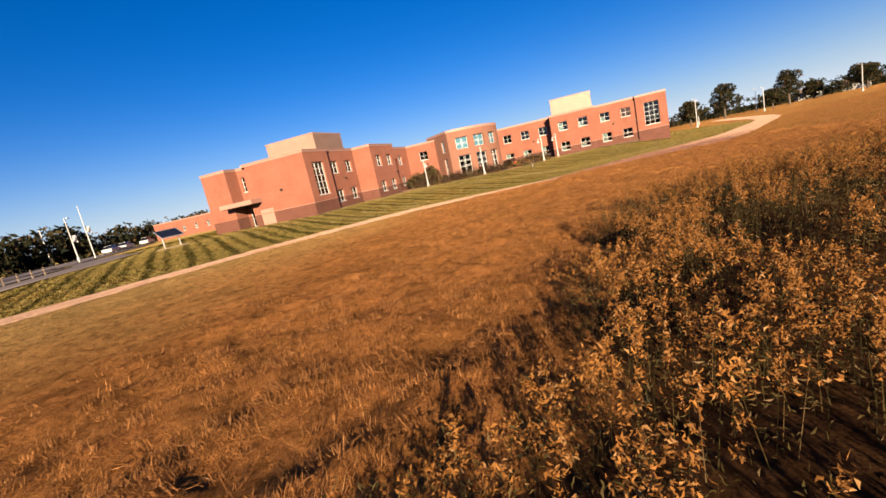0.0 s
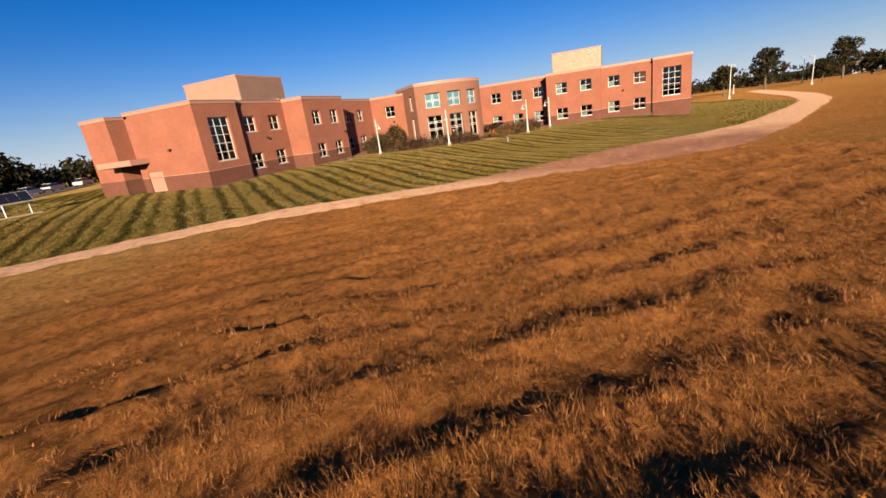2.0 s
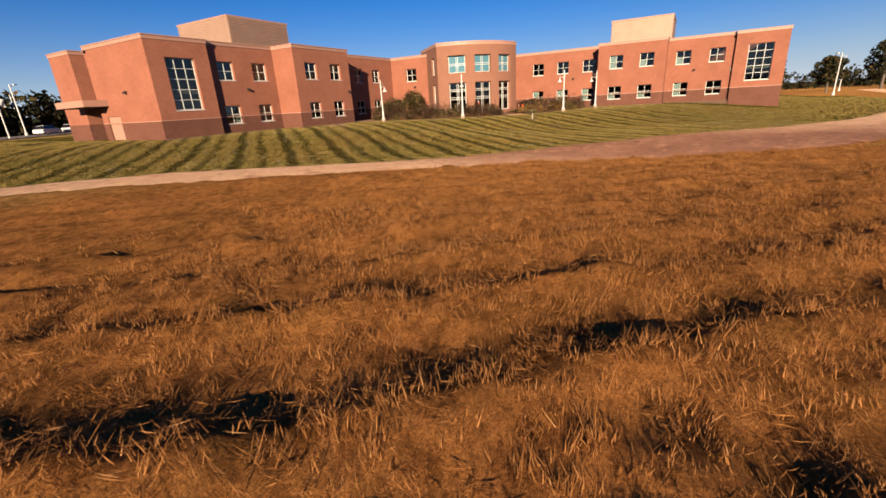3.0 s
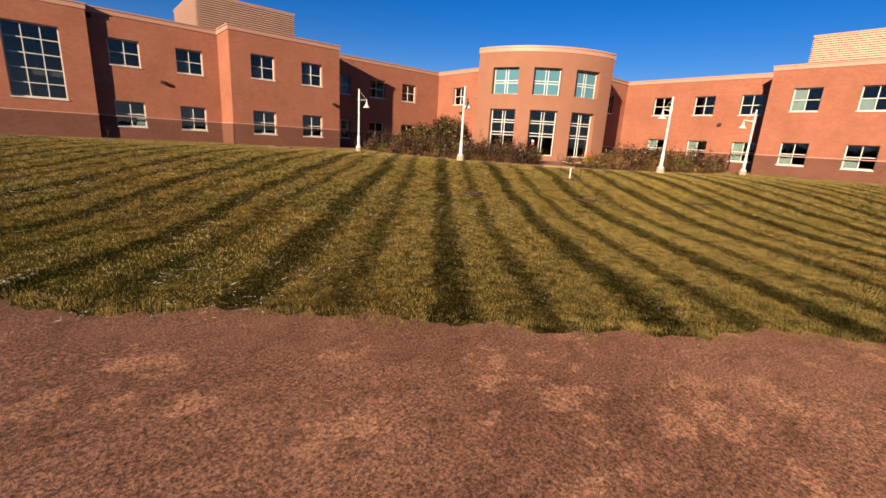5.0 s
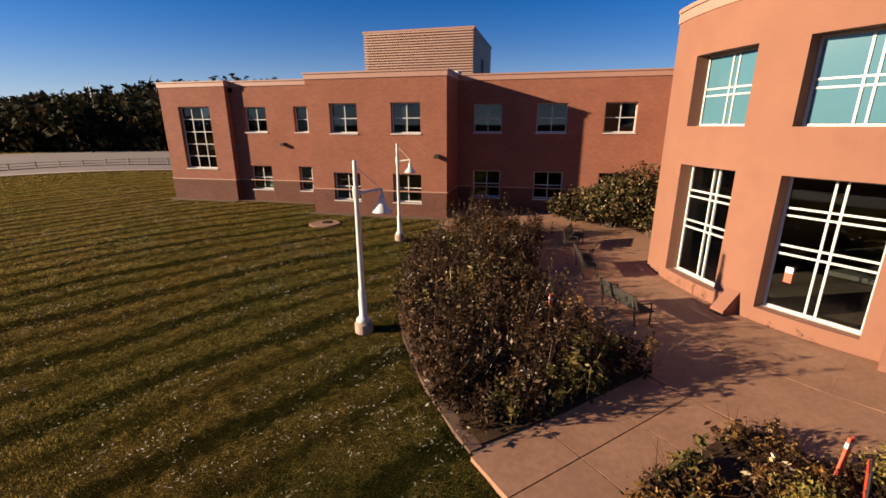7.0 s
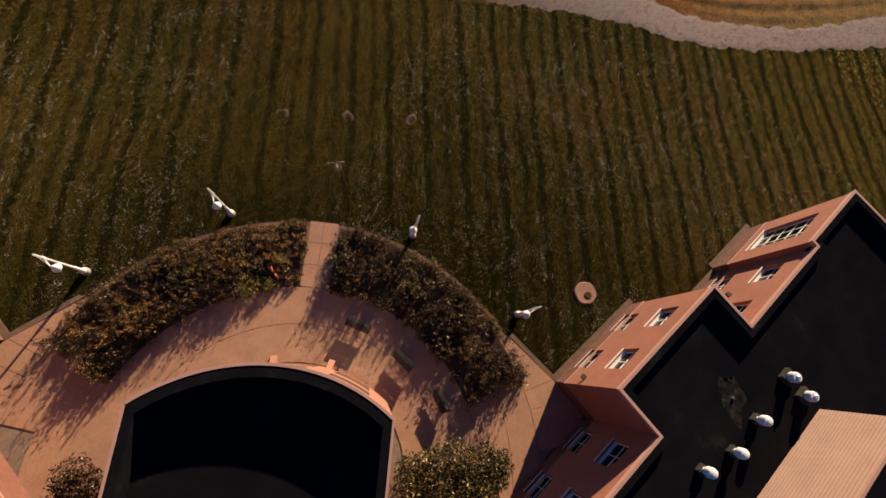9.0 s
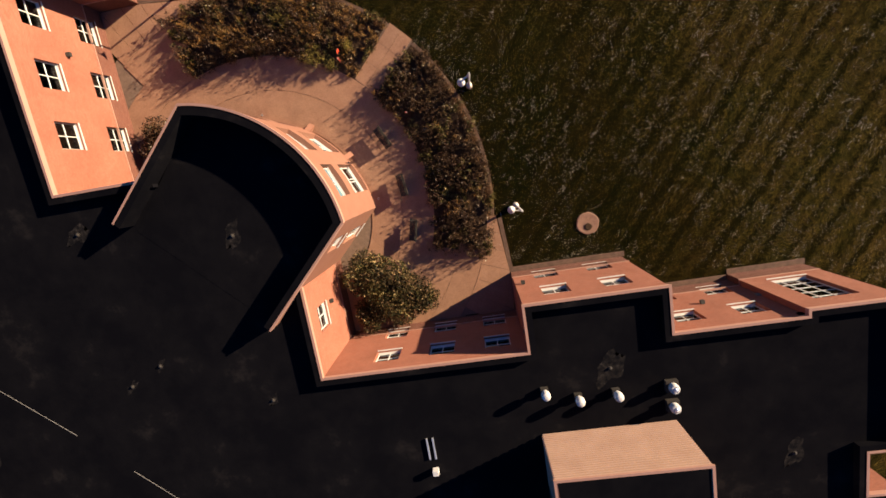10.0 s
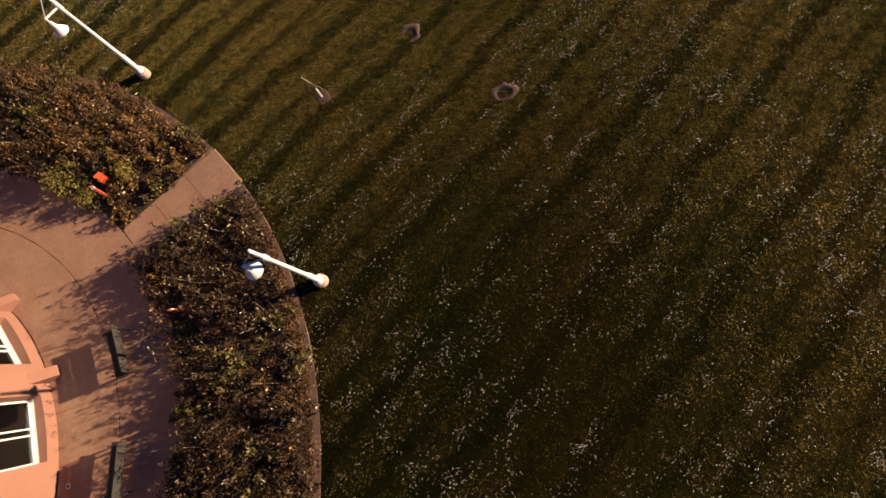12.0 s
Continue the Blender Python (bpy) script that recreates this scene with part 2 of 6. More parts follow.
def land(x, y):
    """Height of the ground."""
    d, half = track_side(x, y)
    x, y = np.atleast_1d(x).astype(float), np.atleast_1d(y).astype(float)
    low = -1.2 + 0.40 * ease((-20 - x) / 12)
    dip = ease((x + 14) / 10)                    # a shallow hollow in the lawn before the plaza
    lawn = low - low * ease((d - half - 8.0 * dip) / (21.0 - 5.0 * dip))
    field = low + (-0.65 - low) * ease((-d - half) / 12.0) + 0.22 * np.sin(x * 0.05 + 1) * np.sin(y * 0.06) * ease((-d - 8) / 30)
    z = np.where(d > 0, lawn, field)
    court = (np.hypot(x - 17.285, y + 7.015) < 16.3) | (x > 0.9) & (x < 27) & (y > -1.4) & (y < 3) | (x > 22.6) & (x < 27) & (y > -22.9) & (y < 3)
    z = np.where(court, -0.16, z)
    r = np.hypot(x - 5, y + 10)
    far = ease((r - 75) / 60)
    # a wooded rise far off to the west and north
    hill = 9.0 * ease((r - 190) / 260) * (0.5 + 0.5 * np.cos(np.arctan2(y, x) - 2.5))
    # and a higher wooded hill to the north-west
    turn = np.degrees(np.arctan2(y + 15, x - 10)) - 128.0
    hill = hill + 33.0 * ease((r - 230) / 330) * np.exp(-((turn / 17.0) ** 2)) * (1 + 0.12 * np.sin(x * 0.02) * np.sin(y * 0.017))
    return z * (1 - far) + far * -1.2 + hill

# ---------------------------------------------------------------- the school building
school = tagged(new("school_building"), "two-storey red brick school with a curved salmon stucco front", "school building")
UP, LOW = (4.85, 6.52), (0.87, 2.54)               # sills and heads of the two rows of windows


def wall_mesh(at, us, zs, openings, thick):
    """A wall as a bmesh. at(u, depth, z) gives a place; openings are (u0, u1, z0, z1) through its whole depth."""
    us = sorted({round(v, 4) for v in [*us, *(o[0] for o in openings), *(o[1] for o in openings)]})
    zs = sorted({round(v, 4) for v in [*zs, *(v for o in openings for v in o[2:] if zs[0] < v < zs[-1])]})
    solid = {}
    for i in range(len(us) - 1):
        for k in range(len(zs) - 1):
            u, z = (us[i] + us[i + 1]) / 2, (zs[k] + zs[k + 1]) / 2
            solid[i, k] = not any(o[0] < u < o[1] and o[2] < z < o[3] for o in openings)
    bm, cache = bmesh.new(), {}

    def v(i, k, d):
        if (i, k, d) not in cache:
            cache[i, k, d] = bm.verts.new(at(us[i], d * thick, zs[k]))
        return cache[i, k, d]

    for (i, k), full in solid.items():
        if not full:
            continue
        bm.faces.new((v(i, k, 0), v(i + 1, k, 0), v(i + 1, k + 1, 0), v(i, k + 1, 0)))
        bm.faces.new((v(i, k, 1), v(i, k + 1, 1), v(i + 1, k + 1, 1), v(i + 1, k, 1)))
        for di, dk, a, b in ((-1, 0, (i, k), (i, k + 1)), (1, 0, (i + 1, k + 1), (i + 1, k)), (0, -1, (i + 1, k), (i, k)), (0, 1, (i, k + 1), (i + 1, k + 1))):
            if solid.get((i + di, k + dk), di != 0) is False or (dk and (i, k + dk) not in solid):
                bm.faces.new((v(*a, 0), v(*b, 0), v(*b, 1), v(*a, 1)))
    return bm


def straight(p0, p1):
    p0, p1 = Vector((*p0, 0)), Vector((*p1, 0))
    way = (p1 - p0).normalized()
    out = Vector((way.y, -way.x, 0))
    return (p1 - p0).length, way, out, lambda u, d, z: p0 + way * u - out * d + Vector((0, 0, z))


def strip(points, z0, z1, out, inn):
    """A mitred band along a polyline whose outer side is on its right."""
    pts = [Vector(p) for p in points]
    bm, rings = bmesh.new(), []
    for i, p in enumerate(pts):
        ns = []
        for a, b in ((i - 1, i), (i, i + 1)):
            if 0 <= a and b < len(pts):
                w = (pts[b] - pts[a]).normalized()
                ns.append(Vector((w.y, -w.x)))
        n = sum(ns, Vector((0, 0)))
        n = n / n.length_squared * (2 if len(ns) == 2 else 1) if len(ns) == 2 else ns[0]
        rings.append([bm.verts.new((p.x + n.x * o, p.y + n.y * o, z)) for o, z in ((out, z0), (out, z1), (-inn, z1), (-inn, z0))])
    for a, b in zip(rings, rings[1:]):
        for k in range(4):
            bm.faces.new((a[k], b[k], b[(k + 1) % 4], a[(k + 1) % 4]))
    bm.faces.new(rings[0])
    bm.faces.new(rings[-1][::-1])
    return bm


CASH = {}


def window_meshes(w, h, cols, rows, glass, bar=0.05, deep=0.09):
    """Frame, pane and sill meshes: x along the wall, y inwards, z up from the sill's height; cols and rows are where the bars stand."""
    key = (w, h, tuple(cols), tuple(rows), glass.name)
    if key not in CASH:
        bm, e = bmesh.new(), 0.065
        rings = [[bm.verts.new((sx * (w / 2 - i), y, i if sz < 0 else h - i)) for sx, sz in ((-1, -1), (1, -1), (1, 1), (-1, 1))] for y in (0, deep) for i in (0, e)]
        for q, r in ((0, 1), (3, 2), (2, 0), (1, 3)):
            for k in range(4):
                bm.faces.new((rings[q][k], rings[q][(k + 1) % 4], rings[r][(k + 1) % 4], rings[r][k]))
        frame_me = make(bm, "window_frame", WHITE)
        bars = []
        for c in cols:
            bm = bmesh.new()
            box(bm, c - bar / 2, c + bar / 2, 0.012, deep - 0.01, e, h - e)
            bars.append(make(bm, "glazing_bar", WHITE))
        for r in rows:
            bm = bmesh.new()
            box(bm, -w / 2 + e, w / 2 - e, 0.016, deep - 0.014, r - bar / 2, r + bar / 2)
            bars.append(make(bm, "glazing_bar", WHITE))
        panes = []
        xs, zs = [-w / 2 + e, *cols, w / 2 - e], [e, *rows, h - e]
        for a, b in zip(xs, xs[1:]):
            for c, d in zip(zs, zs[1:]):
                bm = bmesh.new()
                box(bm, a + 0.01, b - 0.01, deep / 2 - 0.004, deep / 2 + 0.004, c + 0.01, d - 0.01)
                panes.append(bm)
        pane_me = [make(b, "pane", glass) for b in panes]
        bm = bmesh.new()
        vs = box(bm, -w / 2 - 0.03, w / 2 + 0.03, -0.30, 0.0, -0.07, 0.012)
        for v in vs:
            if v.co.y < -0.2 and v.co.z > 0:
                v.co.z -= 0.03
        CASH[key] = frame_me, pane_me, make(bm, "sill", WHITE), bars
    return CASH[key]


def window(mid, out, z, w, h, cols, rows, inset=0.24, name="window", blind=None, glass=None):
    """One window in an opening whose sill's middle on the wall's face is mid."""
    frame_me, pane_me, sill_me, bars = window_meshes(w, h, cols, rows, glass or GLASS)
    ob = new(name, frame_me)
    ob.parent = school
    turn = Matrix(((-out.y, -out.x, 0, 0), (out.x, -out.y, 0, 0), (0, 0, 1, 0), (0, 0, 0, 1)))
    p = Vector((mid[0], mid[1], z)) - out * inset
    ob.matrix_local = Matrix.Translation(p) @ turn
    for me in pane_me:
        c = new("pane", me)
        c.parent = ob
        c.visible_shadow = False
    for me in bars:
        c = new("glazing_bar", me)
        c.parent = ob
    s = new("sill", sill_me)
    s.parent = ob
    if blind:
        mat, x0, x1, z0, z1 = blind
        bm = bmesh.new()
        box(bm, x0 * w / 2, x1 * w / 2, 0.13, 0.15, z0 * h, z1 * h)
        part("blind", bm, mat, ob, "drawn roller blind behind the glass")
    return ob


STD = dict(w=1.74, h=1.67, cols=[0.0], rows=[0.83])


def wall(p0, p1, wins=(), mirror=False, plinth=True, z1=8.0, base=-1.2, mat=None, extra=(), plinth_top=1.52):
    """A stretch of brick wall with its plinth and windows. wins: (u, row, blind) with u the middle of the window from p0."""
    q0, q1 = p0, p1
    if mirror:
        q0, q1 = (p1[1] + MIRROR, p1[0] - MIRROR), (p0[1] + MIRROR, p0[0] - MIRROR)
    length, way, out, at = straight(q0, q1)
    wins = [(length - u if mirror else u, r, b) for u, r, b in wins]
    ops = [(u - 0.87, u + 0.87, *(UP if r else LOW)) for u, r, b in wins]
    ops += [((length - o[1] if mirror else o[0]), (length - o[0] if mirror else o[1]), *o[2:]) for o in extra]
    if plinth:
        part("plinth", wall_mesh(lambda u, d, z: at(u, d - 0.035, z), [0, length], [base, plinth_top], ops, 0.385), PLINTH, school, "brown brick plinth")
        part("wall", wall_mesh(at, [0, length], [plinth_top, z1], ops, 0.35), mat or BRICK, school)
    else:
        part("wall", wall_mesh(at, [0, length], [base, z1], ops, 0.35), mat or BRICK, school)
    for u, r, b in wins:
        window(at(u, 0, 0), out, (UP if r else LOW)[0], **STD, blind=b)
    return at, out, length


PALE = (BLIND, -0.92, -0.05, 0.05, 0.95)
PALE2 = (BLIND, 0.05, 0.92, 0.05, 0.55)
HALF = (BLIND, -0.92, -0.05, 0.05, 0.5)
BIG = dict(w=2.60, h=4.26, cols=[-0.43, 0.43], rows=[0.85, 1.70, 2.55, 3.41])
for side in (False, True):
    # A, the end bay with its tall window
    at, out, n = wall((-21.64, 2.56), (-16.19, 2.56), [], side, extra=[(1.43, 4.03, 2.31, 6.57)])
    u = n - 2.73 if side else 2.73
    window(at(u, 0, 0), out, 2.31, **BIG)
    wall((-16.19, 2.56), (-16.19, 3.0), [], side)
    wall((-16.19, 3.0), (-8.52, 3.0), [(1.85, 1, None), (5.73, 1, HALF), (1.85, 0, PALE2 if not side else None), (5.73, 0, PALE)], side)
    wall((-8.52, 3.0), (-8.52, 0.0), [], side)
    wall((-8.52, 0.0), (0.0, 0.0), [(2.30, 1, HALF), (6.13, 1, PALE), (2.30, 0, HALF), (6.13, 0, HALF)], side)
    wall((0.0, 0.0), (0.0, 3.08), [], side)
    wall((0.0, 3.08), (13.30, 3.08), [(u, r, None if (r or not side) else PALE) for u in (1.84, 5.63, 9.43) for r in (0, 1)], side)
    wall((13.30, 3.08), (13.30, -3.45), [(3.4, 1, None)], side, plinth=True)
    face = [(-21.64, 12.2), (-21.64, 2.56), (-16.19, 2.56), (-16.19, 3.0), (-8.52, 3.0), (-8.52, 0.0), (0.0, 0.0), (0.0, 3.08), (13.30, 3.08), (13.30, -3.45)]
    part("coping", strip(face, 7.86, 8.14, 0.05, 0.0), CAP, school, "tan painted metal coping", mirror=side)
    part("coping", strip(face, 8.14, 8.22, 0.10, 0.06), CAP, school, mirror=side)
    part("parapet_lining", strip(face, 7.6, 8.19, -0.06, 0.45), ROOF, school, "black membrane lining of the parapet", mirror=side)
    part("ledge", strip(face, 1.50, 1.56, 0.05, 0.1), CAP, school, "thin tan ledge over the plinth", mirror=side)

# the west end: end wall, recess with the canopy, far block, low annexe
END = [(12.8, 75.4), (12.8, 24.5), (-21.5, 19.5), (-21.5, 15.3), (-19.4, 15.3), (-19.4, 12.2), (-21.64, 12.2), (-21.64, 2.56)]
at, out, n = wall(END[6], END[7], extra=[(1.0, 3.2, -1.2, 2.1)])
bm = bmesh.new()
box(bm, -21.54, -21.46, 9.0, 11.2, 0.02, 2.08)
part("service_door", bm, CAP, school, "tan painted double service door", fix=True)
wall(END[5], END[6])
wall(END[4], END[5], extra=[(0.55, 2.55, -1.2, 2.5), (0.45, 1.35, 4.9, 6.9)], plinth=True)
window((-19.4, 14.4, 0), Vector((-1, 0, 0)), 4.9, 0.9, 2.0, [], [0.67, 1.33])
wall(END[3], END[4])
wall(END[2], END[3])
wall((-15.7, 19.5), END[2], z1=8.0)
wall(END[0], END[1], z1=4.0, plinth=False, extra=[(u - 0.5, u + 0.5, 1.3, 2.5) for u in (3.5, 7.0, 10.0, 14.0, 18.0)])
SMALL = dict(w=1.0, h=1.2, cols=[0.0], rows=[0.6])
for u in (3.5, 7.0, 10.0, 14.0, 18.0):
    window((12.8, 75.4 - u, 0), Vector((-1, 0, 0)), 1.3, **SMALL)
part("coping", strip([(-15.7, 19.5), *END[2:7]], 7.86, 8.14, 0.05, 0.0), CAP, school)
part("coping", strip([(-15.7, 19.5), *END[2:7]], 8.14, 8.22, 0.10, 0.06), CAP, school)
part("parapet_lining", strip([(-15.7, 19.5), *END[2:7]], 7.6, 8.19, -0.06, 0.45), ROOF, school)
DOORS = dict(w=2.0, h=2.5, cols=[-0.05, 0.05], rows=[1.05])
window((-19.4, 13.75, 0), Vector((-1, 0, 0)), 0.0, **DOORS, inset=0.12, name="entrance_doors")
bm = bmesh.new()
vs = box(bm, -23.6, -19.4, 10.4, 15.7, 3.05, 3.6)
part("canopy", bm, CAP, school, "flat entrance canopy with tan metal fascia")
bm = bmesh.new()
box(bm, -23.4, -19.45, 10.6, 15.5, 2.98, 3.05)
part("soffit", bm, DARK, school, "dark canopy soffit")

# roofs and floors behind the parapets
SLABS = [(-21.3, -15.9, 2.9, 12.0), (-15.9, -8.2, 3.3, 24), (-8.2, -0.35, 0.35, 24), (-0.35, 13.6, 3.4, 24)]
for side in (False, True):
    for z, th, mat, nm in ((7.75, 0.25, ROOF, "roof"), (3.95, 0.3, INSIDE, "floor_slab"), (0.02, 0.3, INSIDE, "floor_slab")):
        for x0, x1, y0, y1 in SLABS:
            bm = bmesh.new()
            box(bm, x0, x1, y0, y1, z - th, z)
            part(nm, bm, mat, school, "black membrane flat roof" if nm == "roof" else "", mirror=side)


def prism(points, z0, z1):
    bm = bmesh.new()
    lo, hi = ([bm.verts.new((x, y, z)) for x, y in points] for z in (z0, z1))
    bm.faces.new(lo[::-1])
    bm.faces.new(hi)
    for i in range(len(points)):
        k = (i + 1) % len(points)
        bm.faces.new((lo[i], lo[k], hi[k], hi[i]))
    return bm


CORNER = [(13.6, 24), (13.6, -3.3), (21.0, -10.7), (48, -10.7), (48, 24)]
part("roof", prism(CORNER, 7.5, 7.75), ROOF, school)
part("floor_slab", prism(CORNER, 3.65, 3.95), INSIDE, school)
part("floor_slab", prism(CORNER, -0.3, 0.02), INSIDE, school)
part("roof", prism([(-19.2, 15.5), (-19.2, 12.4), (-20.9, 12.4), (-20.9, 12.0), (-15.5, 12.0), (-15.5, 19.3), (-21.1, 19.3), (-21.1, 15.5)], 7.44, 7.744), ROOF, school)
part("coping", strip([(12.8, 75.4), (12.8, 24.5)], 3.95, 4.2, 0.06, 0.4), CAP, school)
part("roof", prism([(13.0, 75.2), (13.0, 24.6), (40, 24.6), (40, 75.2)], 3.6, 3.85), ROOF, school)
for a, b in (((48, 24.4), (-15.7, 24.4)), ((-15.7, 24.4), (-15.7, 19.5)), ((40.4, 75.4), (12.8, 75.4)), ((40.4, 24.5), (40.4, 75.4)), ((48.4, -45.94), (48.4, 24.4)), ((26.86, -45.94), (48.4, -45.94))):
    low = a[1] > 30 or b[1] > 30
    wall(a, b, plinth=False, z1=4.0 if low else 8.0)
    part("coping", strip([a, b], *((3.95, 4.2) if low else (7.86, 8.22)), 0.06, 0.40), CAP, school)

# ---------------------------------------------------------------- the curved stucco front
RC, RR, RZ = Vector((18.47, -5.83)), 8.9, 8.52


def on_arc(u, d, z):
    a = radians(u)
    return Vector((RC.x + (RR - d) * math.cos(a), RC.y + (RR - d) * math.sin(a), z))


A0, A1 = 185.85, 264.15
BAYS = [(195.4, 209.9), (217.75, 232.25), (240.1, 254.6)]
UPZ, LOWZ = (5.25, 7.33), (0.42, 4.05)
us = [A0 + (A1 - A0) * k / 48 for k in range(49)]
part("curved_wall", wall_mesh(on_arc, us, [-1.2, RZ], [(a, b, *z) for a, b in BAYS for z in (UPZ, LOWZ)], 0.5), STUCCO, school, "curved salmon stucco wall")
for a, b in BAYS:
    mid = (a + b) / 2
    w = 2 * (RR - 0.42) * math.sin(radians(b - a) / 2) + 0.02
    out = Vector((math.cos(radians(mid)), math.sin(radians(mid)), 0))
    face = RC.to_3d() + out * RR * math.cos(radians(b - a) / 2)
    window(face, out, UPZ[0], w, UPZ[1] - UPZ[0], [-0.11, 0.11], [0.90, 1.10], inset=0.40, glass=TEALGLASS)
    window(face, out, LOWZ[0], w, LOWZ[1] - LOWZ[0], [-0.11, 0.11], [1.55, 1.78, 2.58, 2.78], inset=0.40)
ARC = [on_arc(u, 0, 0).xy for u in us]
part("coping", strip(ARC, RZ, RZ + 0.30, 0.03, 0.02), CAP, school, "smooth salmon coping")
part("coping", strip(ARC, RZ + 0.30, RZ + 0.42, 0.08, 0.06), CAP, school)
part("parapet_lining", strip(ARC, 7.6, RZ + 0.39, -0.06, 0.56), ROOF, school)
FL, FLE = (9.616, -6.737), (15.50, -0.853)
for side in (False, True):
    q0, q1 = (FLE, FL) if not side else ((FL[1] + MIRROR, FL[0] - MIRROR), (FLE[1] + MIRROR, FLE[0] - MIRROR))
    length, way, out, at = straight(q0, q1)
    u = 2.1 if side else length - 2.1
    part("side_wall", wall_mesh(at, [0, length], [-1.2, RZ], [(u - 0.6, u + 0.6, *z) for z in (UPZ, LOWZ)], 0.4), STUCCO, school)
    window(at(u, 0, 0), out, UPZ[0], 1.2, UPZ[1] - UPZ[0], [0.0], [1.0], glass=TEALGLASS)
    window(at(u, 0, 0), out, LOWZ[0], 1.2, LOWZ[1] - LOWZ[0], [0.0], [1.6, 2.65])
    part("coping", strip([q0, q1], RZ, RZ + 0.42, 0.05, 0.06), CAP, school)
    part("parapet_lining", strip([q0, q1], 7.6, RZ + 0.385, -0.06, 0.46), ROOF, school)
ring = [on_arc(u, 0.35, 0).xy for u in us]
part("roof", prism([*(tuple(p) for p in ring), (23.0, -8.1), (15.85, -0.95)], 7.40, 7.758), ROOF, school)
part("floor_slab", prism([*(tuple(p) for p in ring), (23.0, -8.1), (15.85, -0.95)], 4.3, 4.7), INSIDE, school)
notice = tagged(new("window_notice"), "small white paper notice with a red lower half on the glass", "notice")
np_, no = on_arc(220.9, 0.37, 1.5), Vector((math.cos(radians(220.9)), math.sin(radians(220.9)), 0))
for nm, z0, z1, mt in (("paper", 0.0, 0.17, WHITE), ("lower_sheet", -0.26, -0.01, REDPOST)):
    bm = bmesh.new()
    box(bm, -0.09, 0.09, -0.004, 0.004, z0, z1, Matrix.Translation(np_) @ Matrix(((-no.y, -no.x, 0, 0), (no.x, -no.y, 0, 0), (0, 0, 1, 0), (0, 0, 0, 1))))
    part(nm, bm, mt, notice)
# low stucco wedges at the foot of the piers
for u in (213.8, 236.2):
    p, o = on_arc(u, 0, 0), Vector((math.cos(radians(u)), math.sin(radians(u)), 0))
    bm = bmesh.new()
    vs = box(bm, -0.2, 0.2, -0.55, 0.05, 0, 0.75)
    for v in vs:
        if v.co.y < -0.3 and v.co.z > 0.5:
            v.co.z = 0.18
    bmesh.ops.transform(bm, matrix=Matrix.Translation(p) @ Matrix(((-o.y, -o.x, 0, 0), (o.x, -o.y, 0, 0), (0, 0, 1, 0), (0, 0, 0, 1))), verts=bm.verts)
    part("pier_foot", bm, STUCCO, school, "sloped stucco foot of a pier")


# ---------------------------------------------------------------- plant rooms and fans on the roof
def plant_room(mirror):
    """Tan box with horizontal corrugated siding and a louvred door side."""
    body = bmesh.new()
    box(body, -8.46, -0.20, 9.02, 18.0, 7.7, 11.9)
    ob = part("plant_room", body, SIDING, school, "tan corrugated metal plant room", mirror=mirror)
    n = 23
    for x0, x1, y0, y1, face in ((-8.51, -0.15, 8.90, 9.02, 0), (-8.56, -8.46, 8.97, 18.0, 1), (-0.20, -0.10, 8.97, 18.0, 1)):
        bm = bmesh.new()
        for k in range(n):
            z = 7.8 + k * 4.15 / n
            vs = box(bm, x0, x1, y0, y1, z, z + 4.15 / n * 0.55)
            for v in vs:                             # bevelled rib
                if v.co.z > z + 0.03:
                    v.co.z -= 0.012 if (face == 0 and v.co.y < y0 + 0.01) else 0.0
        part("siding", bm, SIDING, ob, mirror=mirror)
    part("coping", strip([(-8.56, 18.1), (-8.56, 8.92), (-0.10, 8.92), (-0.10, 18.1)], 11.88, 12.01, 0.04, 0.12), CAP, ob, mirror=mirror)
    bm = bmesh.new()
    box(bm, -8.38, -0.28, 9.1, 17.9, 11.90, 11.96)
    part("roof", bm, ROOF, ob, "black membrane roof", mirror=mirror)
    bm = bmesh.new()
    box(bm, -0.12, -0.07, 12.4, 13.5, 8.2, 10.3)
    part("door", bm, DARK, ob, "dark steel door", mirror=mirror)
    return ob


plant_room(False)
plant_room(True)


def roof_fan(x, y, mushroom):
    fan = tagged(new("roof_fan"), "white mushroom roof exhaust fan on a dark kerb" if mushroom else "round white roof fan with a dark square kerb", "roof fan", "fans on the roof")
    fan.matrix_world = pose(x, y, 7.75) @ Matrix.Diagonal((0.74, 0.74, 0.86, 1))
    bm = bmesh.new()
    w = 0.32 if mushroom else 0.5
    box(bm, -w, w, -w, w, 0, 0.35)
    part("kerb", bm, DARK, fan)
    bm = bmesh.new()
    if mushroom:
        lathe(bm, [(0.24, 0.33), (0.24, 0.55), (0.34, 0.58), (0.38, 0.66), (0.38, 0.95), (0.33, 1.08), (0.15, 1.15), (0.0, 1.16)])
    else:
        lathe(bm, [(0.36, 0.33), (0.40, 0.42), (0.40, 0.75), (0.35, 0.85), (0.26, 0.86), (0.24, 0.80), (0.0, 0.80)])
    part("hood", bm, WHITE, fan, "white spun metal hood", smooth=False)
    if not mushroom:
        bm = bmesh.new()
        lathe(bm, [(0.22, 0.81), (0.22, 0.90), (0.10, 0.98), (0.0, 0.98)])
        part("cap", bm, GALV, fan)
    return fan


for x, y, mush in ((-0.62, 5.85, True), (-2.65, 6.5, True), (-4.97, 6.46, True), (-8.32, 6.45, False), (-8.3, 7.78, False), (-16.7, 16.5, True)):
    roof_fan(x, y, mush)


